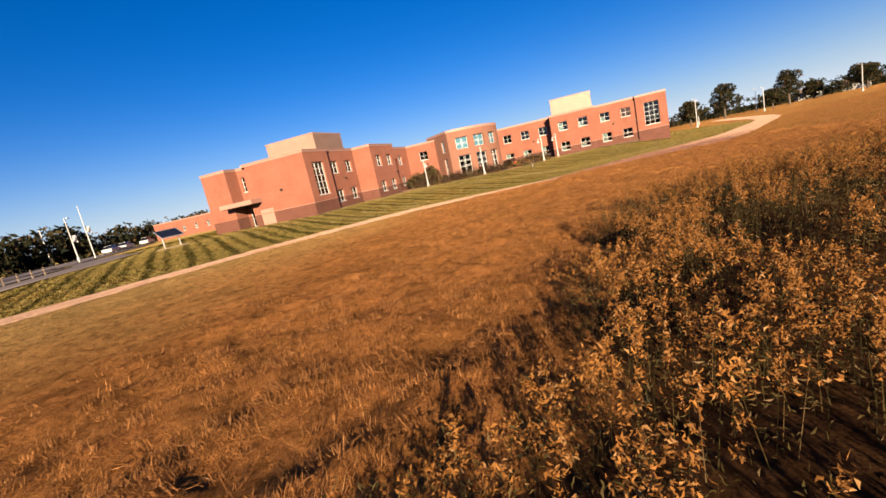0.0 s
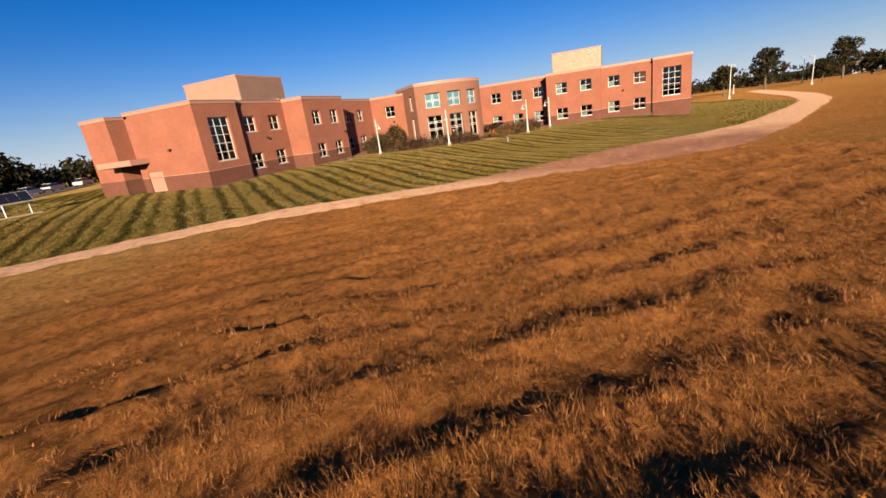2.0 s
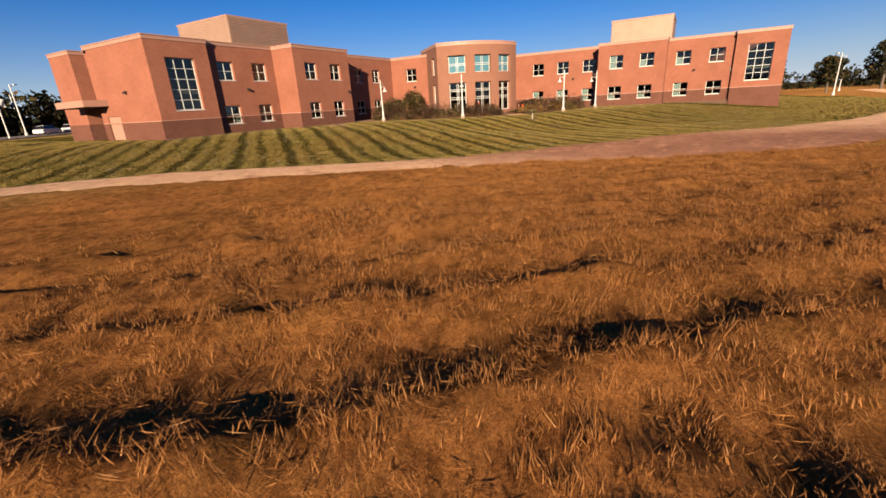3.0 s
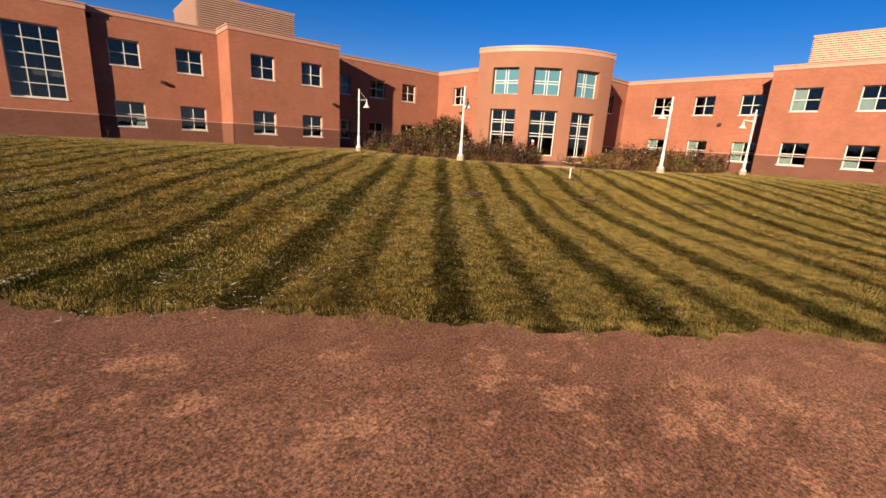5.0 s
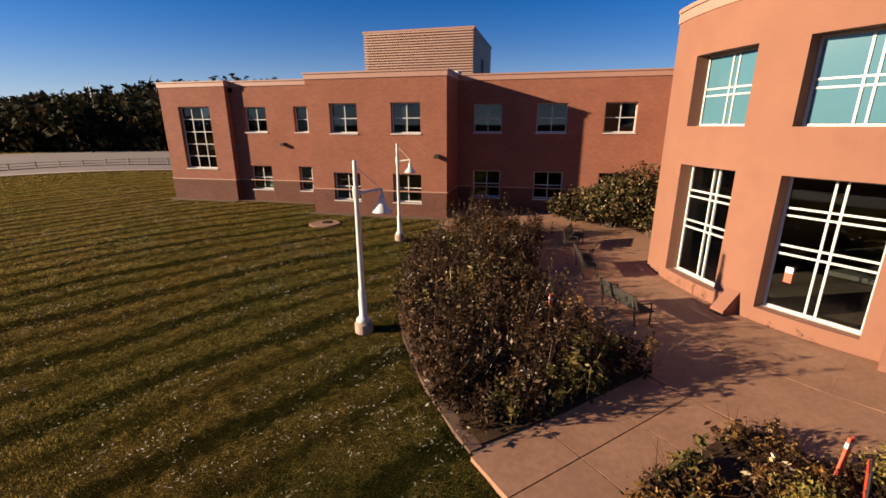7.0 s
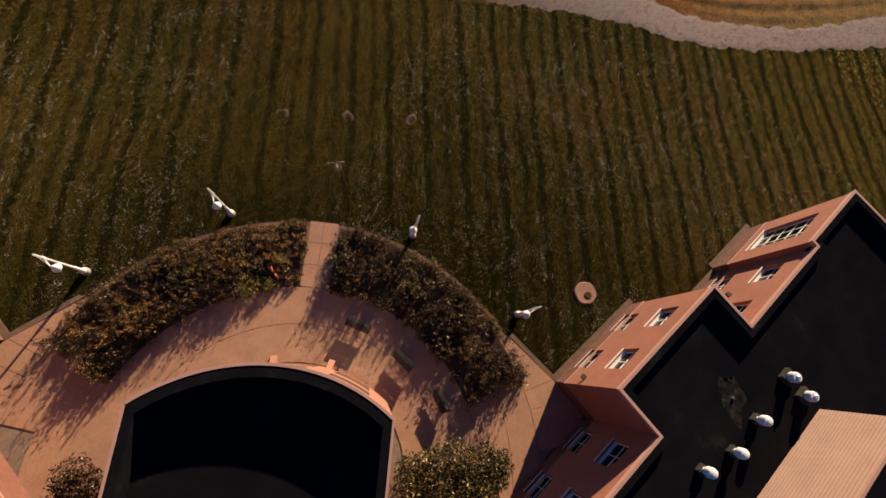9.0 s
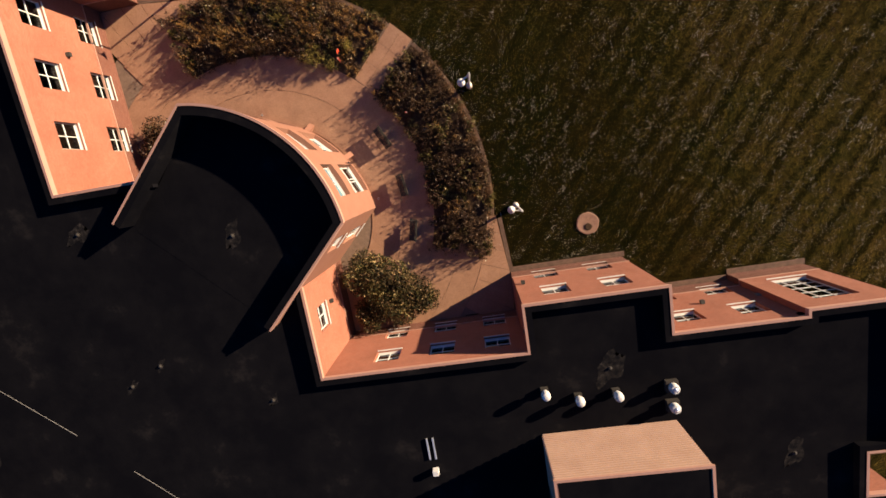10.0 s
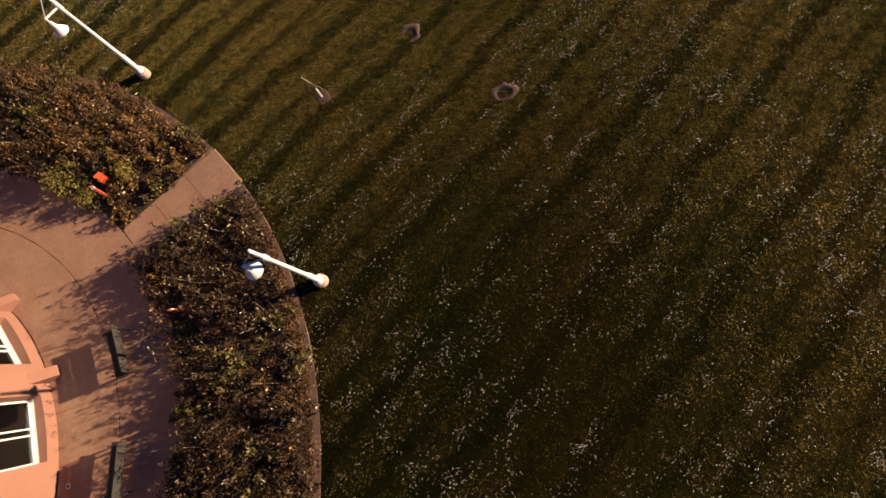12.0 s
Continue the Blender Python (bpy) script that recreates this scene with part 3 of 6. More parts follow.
def roof_drain(x, y, z, r):
    d = tagged(new("roof_drain"), "small dark roof drain in a pale patch of dried silt", "roof drain", "drains on the roof")
    d.matrix_world = pose(x, y, z, 0, 0, 40 + 23 * math.sin(x * 3.1 + y))
    bm = bmesh.new()
    rim = [bm.verts.new((r * (1 + 0.28 * math.sin(3 * a + x) + 0.16 * math.sin(7 * a + y)) * math.cos(a), 0.45 * r * (1 + 0.35 * math.sin(2 * a + y) + 0.2 * math.sin(5 * a)) * math.sin(a), 0.005)) for a in np.linspace(0, math.tau, 36)[:-1]]
    bm.faces.new(rim)
    bmesh.ops.triangulate(bm, faces=bm.faces)
    part("silt", bm, SILT, d, "pale dried silt patch")
    bm = bmesh.new()
    lathe(bm, [(0.15, 0.0), (0.15, 0.02), (0.10, 0.03), (0.09, 0.08), (0.05, 0.11), (0.0, 0.12)], sides=14)
    part("dome", bm, DARK, d)


for x, y, z, r in ((17.0, -6.9, 7.76, 0.9), (-4.8, 4.9, 7.75, 1.3), (17.1, 4.3, 7.75, 0.5), (24.2, 0.9, 7.75, 0.5), (26.6, 2.1, 7.75, 0.6), (27.0, -8.5, 7.75, 0.9), (-15.5, 12.1, 7.75, 1.0), (39.3, 6.0, 7.75, 1.9)):
    roof_drain(x, y, z, r)


def roof_unit(x, y):
    u = tagged(new("roof_unit"), "small white rooftop unit with two pipe runs", "roof unit")
    u.matrix_world = pose(x, y, 7.75)
    bm = bmesh.new()
    box(bm, -0.2, 0.2, -0.2, 0.2, 0, 0.45)
    bmesh.ops.bevel(bm, geom=bm.edges[:], offset=0.03, segments=2, affect="EDGES")
    part("casing", bm, WHITE, u)
    for dx in (-0.15, 0.25):
        bm = bmesh.new()
        box(bm, dx - 0.05, dx + 0.05, -2.4, -0.85, 0.02, 0.12)
        part("pipe", bm, GALV, u)


roof_unit(7.15, 10.7)
DARK_SEAM = plain("grey_seam", (0.10, 0.095, 0.09), 0.7)
# raised seams across the corner roof and the low room on its axis
for a, b in (((38.2, -0.5), (31.8, 5.2)), ((28.5, 8.4), (23.6, 13.1))):
    part("roof_seam", strip([a, b], 7.745, 7.78, 0.0, 0.02), DARK_SEAM, school, "thin pale raised roof seam")
part("roof_room", prism([(47.2, 5.3), (47.2, 23.2), (29.3, 23.2)], 7.6, 9.1), STUCCO, school, "low pink stucco room on the corner roof")
part("roof", prism([(47.2, 5.3), (47.2, 23.2), (29.3, 23.2)], 9.1, 9.2), ROOF, school)

# small wall lights over the facades
for (x, y), out in (((-12.3, 3.0), (0, -1)), ((-0.55, 0.0), (0, -1)), ((13.30, -0.9), (-1, 0)), ((27.38, -20.3), (-1, 0)), ((27.30, -36.2), (-1, 0)), ((-21.64, 6.9), (-1, 0))):
    w = tagged(new("wall_light"), "small dark wall light on the brick", "wall light", "wall lights")
    z = 4.05 if y != 0.0 else 3.6
    w.matrix_world = Matrix.Translation((x, y, z)) @ Matrix(((-out[1], -out[0], 0, 0), (out[0], -out[1], 0, 0), (0, 0, 1, 0), (0, 0, 0, 1)))
    bm = bmesh.new()
    box(bm, -0.11, 0.11, -0.05, 0.0, -0.1, 0.1)
    part("bracket", bm, DARK, w)
    bm = bmesh.new()
    vs = box(bm, -0.14, 0.14, -0.26, -0.04, -0.08, 0.09)
    for v in vs:
        if v.co.y < -0.2:
            v.co.z -= 0.06
    part("housing", bm, DARK, w)

# ---------------------------------------------------------------- ground, lawn, path, road
def greener_north(m):
    """The northern part of the meadow is greener and less dry."""
    sep = m.n("ShaderNodeSeparateXYZ")
    m.l(m.pos(), sep.inputs[0])
    edge = m.math("ADD", sep.outputs[1], m.math("MULTIPLY", m.noise(0.08, 3), 12.0))
    return m.ramp(m.span(edge, -14.0, -2.0), [(0.0, (1, 1, 1)), (1.0, (1.15, 1.62, 1.85))])


def field_mat():
    m = Mat("dry_meadow", 0.95, spec=0.0, back=0.5)
    a = m.noise(0.12, 5, 0.6)
    b = m.noise(2.2, 5, 0.7, stretch=(1, 2.4, 1, 0.9))
    c = m.noise(16, 3, 0.7)
    base = m.ramp(b, [(0.30, (0.0832, 0.02943, 0.009598)), (0.50, (0.1856, 0.06913, 0.02112)), (0.72, (0.2752, 0.1184, 0.03967))])
    big = m.ramp(a, [(0.35, (0.4991, 0.5631, 0.4799)), (0.65, (0.7359, 0.6721, 0.6398))])
    fine = m.ramp(c, [(0.3, (0.4607, 0.4543, 0.4479)), (0.7, (0.7806, 0.7806, 0.7806))])
    near = m.mix(1.0, m.mix(1.0, m.mix(1.0, base, big, "MULTIPLY"), fine, "MULTIPLY"), (1.85, 2.1, 2.05), "MULTIPLY")
    near = m.mix(1.0, near, greener_north(m), "MULTIPLY")
    # beyond the meadow the land is grazed and wooded
    gap = m.t.nodes.new("ShaderNodeVectorMath")
    gap.operation = "DISTANCE"
    m.l(m.pos(), gap.inputs[0])
    gap.inputs[1].default_value = (15, -35, 0)
    wild = m.ramp(m.noise(0.02, 4, 0.6), [(0.35, (0.012, 0.013, 0.007)), (0.60, (0.025, 0.024, 0.01)), (0.75, (0.07, 0.052, 0.022))])
    beyond = m.span(m.math("ADD", gap.outputs["Value"], m.math("MULTIPLY", a, 60.0)), 225.0, 290.0)
    m.colour(m.mix(beyond, near, wild))
    m.bump(m.math("ADD", b, m.math("MULTIPLY", c, 0.5)), 0.9, 0.12)
    m.b.inputs["Sheen Weight"].default_value, m.b.inputs["Sheen Roughness"].default_value = 0.22, 0.35
    m.l(m.mix(beyond, m.mix(1.0, (0.62, 0.34, 0.12), greener_north(m), "MULTIPLY"), (0.01, 0.01, 0.005)), m.b.inputs["Sheen Tint"])
    return m.m


SWATH, SWATH_AT = 3.0, 14.7                       # mower's swath and where one begins


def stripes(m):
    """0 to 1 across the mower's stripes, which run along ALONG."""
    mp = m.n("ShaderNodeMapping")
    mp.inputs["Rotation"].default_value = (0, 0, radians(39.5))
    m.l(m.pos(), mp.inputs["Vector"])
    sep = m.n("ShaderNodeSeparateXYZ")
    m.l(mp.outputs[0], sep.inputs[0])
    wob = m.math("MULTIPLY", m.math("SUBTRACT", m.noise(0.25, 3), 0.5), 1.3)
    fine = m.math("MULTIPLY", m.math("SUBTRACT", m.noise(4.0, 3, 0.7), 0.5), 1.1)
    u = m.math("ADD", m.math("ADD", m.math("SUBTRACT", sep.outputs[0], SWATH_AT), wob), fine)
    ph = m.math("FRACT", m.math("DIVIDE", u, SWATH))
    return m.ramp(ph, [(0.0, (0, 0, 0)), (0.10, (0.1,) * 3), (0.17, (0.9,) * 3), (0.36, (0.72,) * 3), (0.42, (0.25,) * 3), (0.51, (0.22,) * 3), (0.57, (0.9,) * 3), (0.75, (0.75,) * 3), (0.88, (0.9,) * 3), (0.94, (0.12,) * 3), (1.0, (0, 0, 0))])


def lawn_mat():
    m = Mat("self_shaded_lawn", 0.95, spec=0.0)
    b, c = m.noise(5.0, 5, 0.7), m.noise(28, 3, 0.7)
    # near-black ramps: the shade down between the blades is painted into the sheet
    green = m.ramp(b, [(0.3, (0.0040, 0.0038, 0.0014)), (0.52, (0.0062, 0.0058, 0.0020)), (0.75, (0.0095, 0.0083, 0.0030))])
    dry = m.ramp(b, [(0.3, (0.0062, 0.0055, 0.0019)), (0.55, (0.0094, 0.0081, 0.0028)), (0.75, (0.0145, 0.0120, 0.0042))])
    # stripe tones: how the leaning turf catches light, put into colour
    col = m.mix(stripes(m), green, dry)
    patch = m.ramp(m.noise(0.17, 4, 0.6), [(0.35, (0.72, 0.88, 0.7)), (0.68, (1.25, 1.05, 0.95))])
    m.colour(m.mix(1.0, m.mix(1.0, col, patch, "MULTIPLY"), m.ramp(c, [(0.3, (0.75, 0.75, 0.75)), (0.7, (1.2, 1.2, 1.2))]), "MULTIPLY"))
    tuft = m.noise(2.6, 6, 0.72)
    m.bump(m.math("ADD", m.math("ADD", b, c), m.math("MULTIPLY", tuft, 2.0)), 0.9, 0.07)
    # the nap of the cut blades shines at low angles
    m.b.inputs["Sheen Weight"].default_value, m.b.inputs["Sheen Roughness"].default_value = 0.42, 0.32
    nap = m.mix(stripes(m), (0.09, 0.080, 0.026), (0.59, 0.43, 0.125))
    nap = m.mix(1.0, nap, m.ramp(tuft, [(0.34, (0.30, 0.33, 0.30)), (0.52, (1.0, 1.0, 1.0)), (0.70, (1.55, 1.45, 1.4))]), "MULTIPLY")
    m.l(m.mix(1.0, nap, patch, "MULTIPLY"), m.b.inputs["Sheen Tint"])
    return m.m


HOLLOWS = [(-14.1, -33.9, 0.22), (-16.4, -32.3, 0.2), (-16.7, -32.2, 0.18), (-17.4, -31.2, 0.2), (-15.4, -32.9, 0.11), (-15.0, -32.45, 0.13), (-16.7, -33.4, 0.18), (-18.4, -30.5, 0.2), (-12.55, -34.2, 0.14), (-12.8, -34.4, 0.14), (-13.0, -34.6, 0.13),
           (-13.95, -34.75, 0.15), (-14.1, -34.95, 0.15), (-14.3, -35.08, 0.14), (-14.55, -35.05, 0.12), (-14.8, -34.9, 0.13), (-15.0, -34.7, 0.12), (-15.15, -34.45, 0.12), (-15.3, -34.2, 0.13), (-14.6, -33.0, 0.12)]


def gravel_mat():
    m = Mat("gravel_asphalt", 0.85, spec=0.15, back=0.8)
    a, b, g = m.noise(0.35, 5, 0.65), m.noise(38, 4, 0.75), m.noise(110, 2, 0.6)
    worn = m.ramp(m.noise(1.1, 7, 0.62), [(0.57, (0, 0, 0)), (0.615, (1, 1, 1))])
    base = m.ramp(a, [(0.3, (0.170, 0.080, 0.048)), (0.55, (0.238, 0.115, 0.070)), (0.75, (0.31, 0.155, 0.095))])
    sep = m.n("ShaderNodeSeparateXYZ")
    m.l(m.pos(), sep.inputs[0])
    along = m.math("ADD", sep.outputs[0], m.math("MULTIPLY", a, 8.0))
    # both far stretches paler: the glow of sunlit pebble faces painted into the base
    lit_pebbles = m.math("MAXIMUM", m.span(along, -16.0, -23.0, 0.0, 0.8), m.span(along, -6.0, 4.0, 0.0, 0.85))
    base = m.mix(lit_pebbles, base, (0.55, 0.35, 0.22))
    # sand washed into a few hollows
    warp = m.n("ShaderNodeTexNoise", Scale=2.6, Detail=5.0, Roughness=0.7)
    m.l(m.pos(), warp.inputs["Vector"])
    shift = m.t.nodes.new("ShaderNodeVectorMath")
    shift.operation = "MULTIPLY_ADD"
    m.l(warp.outputs["Color"], shift.inputs[0])
    shift.inputs[1].default_value, shift.inputs[2].default_value = (0.7, 0.7, 0), (-0.35, -0.35, 0)
    flat = m.t.nodes.new("ShaderNodeVectorMath")
    flat.operation = "MULTIPLY_ADD"
    m.l(m.pos(), flat.inputs[0])
    flat.inputs[1].default_value = (1, 1, 0)
    m.l(shift.outputs[0], flat.inputs[2])
    sand = worn
    for x, y, r in HOLLOWS:
        dist = m.t.nodes.new("ShaderNodeVectorMath")
        dist.operation = "DISTANCE"
        m.l(flat.outputs[0], dist.inputs[0])
        dist.inputs[1].default_value = (x, y, 0)
        sand = m.math("MAXIMUM", sand, m.span(dist.outputs["Value"], r * 1.1, r * 0.7))
    base = m.mix(m.math("MULTIPLY", sand, 0.8), base, (0.38, 0.190, 0.110))
    # trampled dry grass and dirt in streaks
    dirt = m.ramp(m.noise(1.7, 6, 0.75, stretch=(1, 1.8, 1, 0.4)), [(0.50, (0, 0, 0)), (0.66, (1, 1, 1))])
    base = m.mix(m.math("MULTIPLY", dirt, 0.62), base, (0.085, 0.043, 0.020))
    grain = m.mix(1.0, m.ramp(b, [(0.34, (0.16, 0.15, 0.15)), (0.48, (0.72, 0.72, 0.72)), (0.66, (1.85, 1.8, 1.70))]), m.ramp(g, [(0.35, (0.72, 0.72, 0.74)), (0.65, (1.25, 1.24, 1.22))]), "MULTIPLY")
    m.colour(m.mix(1.0, base, grain, "MULTIPLY"))
    m.bump(m.math("ADD", m.math("ADD", g, b), m.math("MULTIPLY", worn, 0.5)), 0.7, 0.025)
    return m.m


FIELD, LAWN, GRAVEL = field_mat(), lawn_mat(), gravel_mat()
ASPHALT = plain("grey_asphalt", (0.16, 0.125, 0.105), 0.9, vary=0.2, scale=0.3, bump=0.3, fine=40)


def sheet(name, xs, ys, mat, lift=0.0, keep=None, label="", kind="structure"):
    gx, gy = np.meshgrid(xs, ys)
    z = land(gx.ravel(), gy.ravel()) + lift
    v = np.stack([gx.ravel(), gy.ravel(), z], 1)
    i = np.arange(len(xs) * len(ys)).reshape(len(ys), len(xs))
    f = np.stack([i[:-1, :-1], i[:-1, 1:], i[1:, 1:], i[1:, :-1]], -1).reshape(-1, 4)
    if keep is not None:
        mid = v[f].mean(1)
        f = f[keep(mid[:, 0], mid[:, 1])]
        used = np.unique(f)
        back = np.full(len(v), -1)
        back[used] = np.arange(len(used))
        v, f = v[used], back[f]
    ob = soup(name, v, f, mat)
    ob.data.shade_smooth()
    return tagged(ob, label, name, kind=kind)


far = np.array([140, 165, 200, 250, 300, 360, 430, 520, 640, 900, 1400, 2200, 3500], float)
axis_x = np.concatenate([-far[::-1] - 0, np.arange(-130, 100.1, 2.0), far])
axis_y = np.concatenate([-far[::-1] - 0, np.arange(-130, 120.1, 2.0), far])
sheet("ground", axis_x, axis_y, FIELD, -0.05, label="dry brown mown hay meadow reaching the horizon")


def in_lawn(x, y):
    d, half = track_side(x, y)
    return (d > half * 0.4) & (x > -63) & (y < 42 + 0 * x)


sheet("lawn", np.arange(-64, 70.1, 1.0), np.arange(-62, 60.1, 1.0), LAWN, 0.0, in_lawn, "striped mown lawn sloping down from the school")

# the path: a ribbon with ragged edges
rows_v, cols_n = [], 13
fineL = glide(TRACK, 80)
wayf = np.gradient(fineL[:, :2], axis=0)
wayf /= np.linalg.norm(wayf, axis=1)[:, None]
norf = np.stack([-wayf[:, 1], wayf[:, 0]], 1)
run = np.concatenate([[0], np.cumsum(np.hypot(*np.diff(fineL[:, :2], axis=0).T))])
wob_a, wob_b = (sum(h * np.sin(run * math.tau / w + p + 1.5 * np.sin(run * 0.31 * p)) for w, h, p in ((5.3, 0.14, s), (2.1, 0.10, s + 1), (0.83, 0.06, s + 2), (0.39, 0.035, s + 3))) for s in (1.0, 2.3))
for k in range(cols_n):
    s = k / (cols_n - 1) * 2 - 1
    off = s * fineL[:, 2] + np.where(s > 0, wob_a, wob_b) * abs(s) ** 3
    p = fineL[:, :2] + norf * off[:, None]
    rows_v.append(np.column_stack([p, land(p[:, 0], p[:, 1]) + 0.055 - 0.05 * abs(s) ** 6]))
v = np.concatenate(rows_v)
i = np.arange(len(v)).reshape(cols_n, len(fineL))
f = np.stack([i[:-1, :-1], i[:-1, 1:], i[1:, 1:], i[1:, :-1]], -1).reshape(-1, 4)
path = soup("path", v, f, GRAVEL)
path.data.shade_smooth()
tagged(path, "worn gravel and asphalt path with pale patches", "path", kind="structure")


def ribbon(name, rows, mat, lift, label, cols=5):
    line = glide(rows, 14)
    w = np.gradient(line[:, :2], axis=0)
    w /= np.linalg.norm(w, axis=1)[:, None]
    nr = np.stack([-w[:, 1], w[:, 0]], 1)
    vs = []
    for k in range(cols):
        p = line[:, :2] + nr * ((k / (cols - 1) * 2 - 1) * line[:, 2])[:, None]
        vs.append(np.column_stack([p, land(p[:, 0], p[:, 1]) + lift]))
    v = np.concatenate(vs)
    i = np.arange(len(v)).reshape(cols, len(line))
    ob = soup(name, v, np.stack([i[:-1, :-1], i[:-1, 1:], i[1:, 1:], i[1:, :-1]], -1).reshape(-1, 4), mat)
    return tagged(ob, label, name, kind="structure")


ribbon("road", [(-250, -52, 3.5), (-185, -24, 3), (-146, -6, 2.8), (-117, -0.8, 2.8), (-88, 1.8, 2.9), (-76, 6.2, 3), (-68, 11.8, 3), (-60.5, 17, 3), (-50, 21, 3), (-40, 24.5, 3), (-30, 31, 3), (-24, 42, 3)], ASPHALT, 0.07, "grey asphalt drive passing the school")
ribbon("pavement", [(-72.5, 3.6, 0.6), (-64.8, 9.4, 0.75), (-57.3, 14.0, 0.75), (-48, 17.2, 0.75), (-38, 20.4, 0.75), (-28, 26.0, 0.75)], CONCRETE, 0.11, "pale concrete pavement beside the drive", 3)
# the car park beyond the drive
ramp_n = np.linspace(0, 1, 13)[:, None]
near_side, far_side = [np.column_stack([np.interp(ramp_n[:, 0], (0, 0.25, 0.6, 1), q) for q in pair]) for pair in (((-76, -63, -48, -30), (12.5, 20.5, 25.5, 36)), ((-121, -112, -100, -60), (42, 64, 80, 92)))]
v = np.concatenate([near_side * (1 - s) + far_side * s for s in np.linspace(0, 1, 15)])
i = np.arange(len(v)).reshape(15, 13)
tagged(soup("car_park", np.column_stack([v, land(v[:, 0], v[:, 1]) + 0.10]), np.stack([i[:-1, :-1], i[:-1, 1:], i[1:, 1:], i[1:, :-1]], -1).reshape(-1, 4), ASPHALT), "wide grey asphalt car park beyond the drive", "car park", kind="structure")
ribbon("car_park", [(-36, 48, 8), (-14, 62, 9), (2, 73, 8)], ASPHALT, 0.10, "asphalt car park behind the school")

# ---------------------------------------------------------------- plaza, beds and edging
PC, PR = np.array((17.285, -7.015)), 16.8


def ring_part(a0, a1, r0, r1, z0, z1, steps):
    bm = bmesh.new()
    rows = []
    for k in range(steps + 1):
        a = radians(a0 + (a1 - a0) * k / steps)
        c, s = math.cos(a), math.sin(a)
        rows.append([bm.verts.new((PC[0] + r * c, PC[1] + r * s, z)) for r, z in ((r0, z0), (r1, z0), (r1, z1), (r0, z1))])
    for a, b in zip(rows, rows[1:]):
        for k in range(4):
            bm.faces.new((a[k], b[k], b[(k + 1) % 4], a[(k + 1) % 4]))
    bm.faces.new(rows[0])
    bm.faces.new(rows[-1][::-1])
    return bm


EDGING = plain("brown_edging", (0.095, 0.054, 0.035), 0.9, vary=0.25, scale=2.5, bump=0.3, fine=70)
plaza = tagged(new("plaza"), "warm concrete plaza laid in large slabs", "plaza", kind="structure")
PAVING = Mat("plaza_concrete", 0.9, spec=0.2)
_b = PAVING.ramp(PAVING.noise(0.7, 5, 0.65), [(0.3, (0.228, 0.122, 0.0755)), (0.7, (0.289, 0.162, 0.0995))])
_d = PAVING.ramp(PAVING.noise(9, 4, 0.7), [(0.30, (0.84, 0.82, 0.80)), (0.6, (1.05, 1.05, 1.05))])
_r = PAVING.ramp(PAVING.rand(), [(0.0, (0.96, 0.96, 0.96)), (1.0, (1.04, 1.03, 1.03))])
PAVING.colour(PAVING.mix(1.0, PAVING.mix(1.0, _b, _d, "MULTIPLY"), _r, "MULTIPLY")).bump(PAVING.noise(80, 3), 0.25, 0.01)
PAVING = PAVING.m
# joint bed under the slabs
bm = bmesh.new()
rim = [bm.verts.new((PC[0] + (PR - 0.02) * math.cos(radians(a)), PC[1] + (PR - 0.02) * math.sin(radians(a)), -0.005)) for a in np.linspace(172, 278, 90)]
rim += [bm.verts.new(p) for p in ((24.28, -24.28, -0.005), (27.4, -23.9, -0.005), (27.4, -21.5, -0.005), (27.4, -11.0, -0.005), (20.0, -11.0, -0.005), (13.3, -3.9, -0.005), (13.3, 3.15, -0.005), (0.0, 3.15, -0.005), (0.0, -0.02, -0.005))]
bm.faces.new(rim)
bmesh.ops.triangulate(bm, faces=bm.faces)
part("joint_bed", bm, plain("joint_grit", (0.15, 0.10, 0.07), 0.95, vary=0.2), plaza)


# slabs: sectors round the stucco front, cut to the plaza
def slab(pts, z1=0.035):
    bm = prism([tuple(p) for p in pts], -0.1, z1)
    return bm


def in_building(x, y):
    return (y > 2.9 and x < 13.0) or (x > 12.9 and y > -3.3 and x - y < 16.3) or (x > 26.9 and y > -24) or math.hypot(x - RC.x, y - RC.y) < 9.0 and x - y > 16.2 and x - y < 31.7


RINGS = [(0.6, 2.4), (2.4, 4.8), (4.8, 7.3), (7.3, 9.75), (9.75, 12.2), (12.2, 14.3), (14.3, 16.25)]
for r0, r1 in RINGS:
    steps = int(round(radians(255) * (r0 + r1) / 2 / 2.5))
    for k in range(steps if r0 > 0 else 0):
        a0, a1 = 97.5 + 255 * k / steps, 97.5 + 255 * (k + 1) / steps
        g = 0.35 / ((r0 + r1) / 2) * 1.0
        pts = []
        for r, lo, hi in ((r0 + 0.012, a0 + g * 0.2, a1 - g * 0.2), (r1 - 0.012, a1 - g * 0.2, a0 + g * 0.2)):
            for s in (0, 0.5, 1):
                a = radians(lo + (hi - lo) * s)
                pts.append((PC[0] + r * math.cos(a), PC[1] + r * math.sin(a)))
        mx, my = np.mean(pts, 0)
        in_bed = r0 > 12.0 and 159.0 < (a0 + a1) / 2 < 291.0
        if in_building(mx, my) or in_bed or my > 3.0 or mx > 27.0:
            continue
        part("slab", slab(pts), PAVING, plaza)
# wedge slabs between the round paving and the brick corners
def wedge_reach(a):
    c, s = math.cos(a), math.sin(a)
    best = (3.05 - PC[1]) / s if s > 0 else 99.0
    r = (0.06 - PC[0]) / c
    if PC[1] + r * s < 0:
        r = (0.06 - PC[0] - 0.1 * PC[1]) / (c + 0.1 * s)
    return min(best, r)


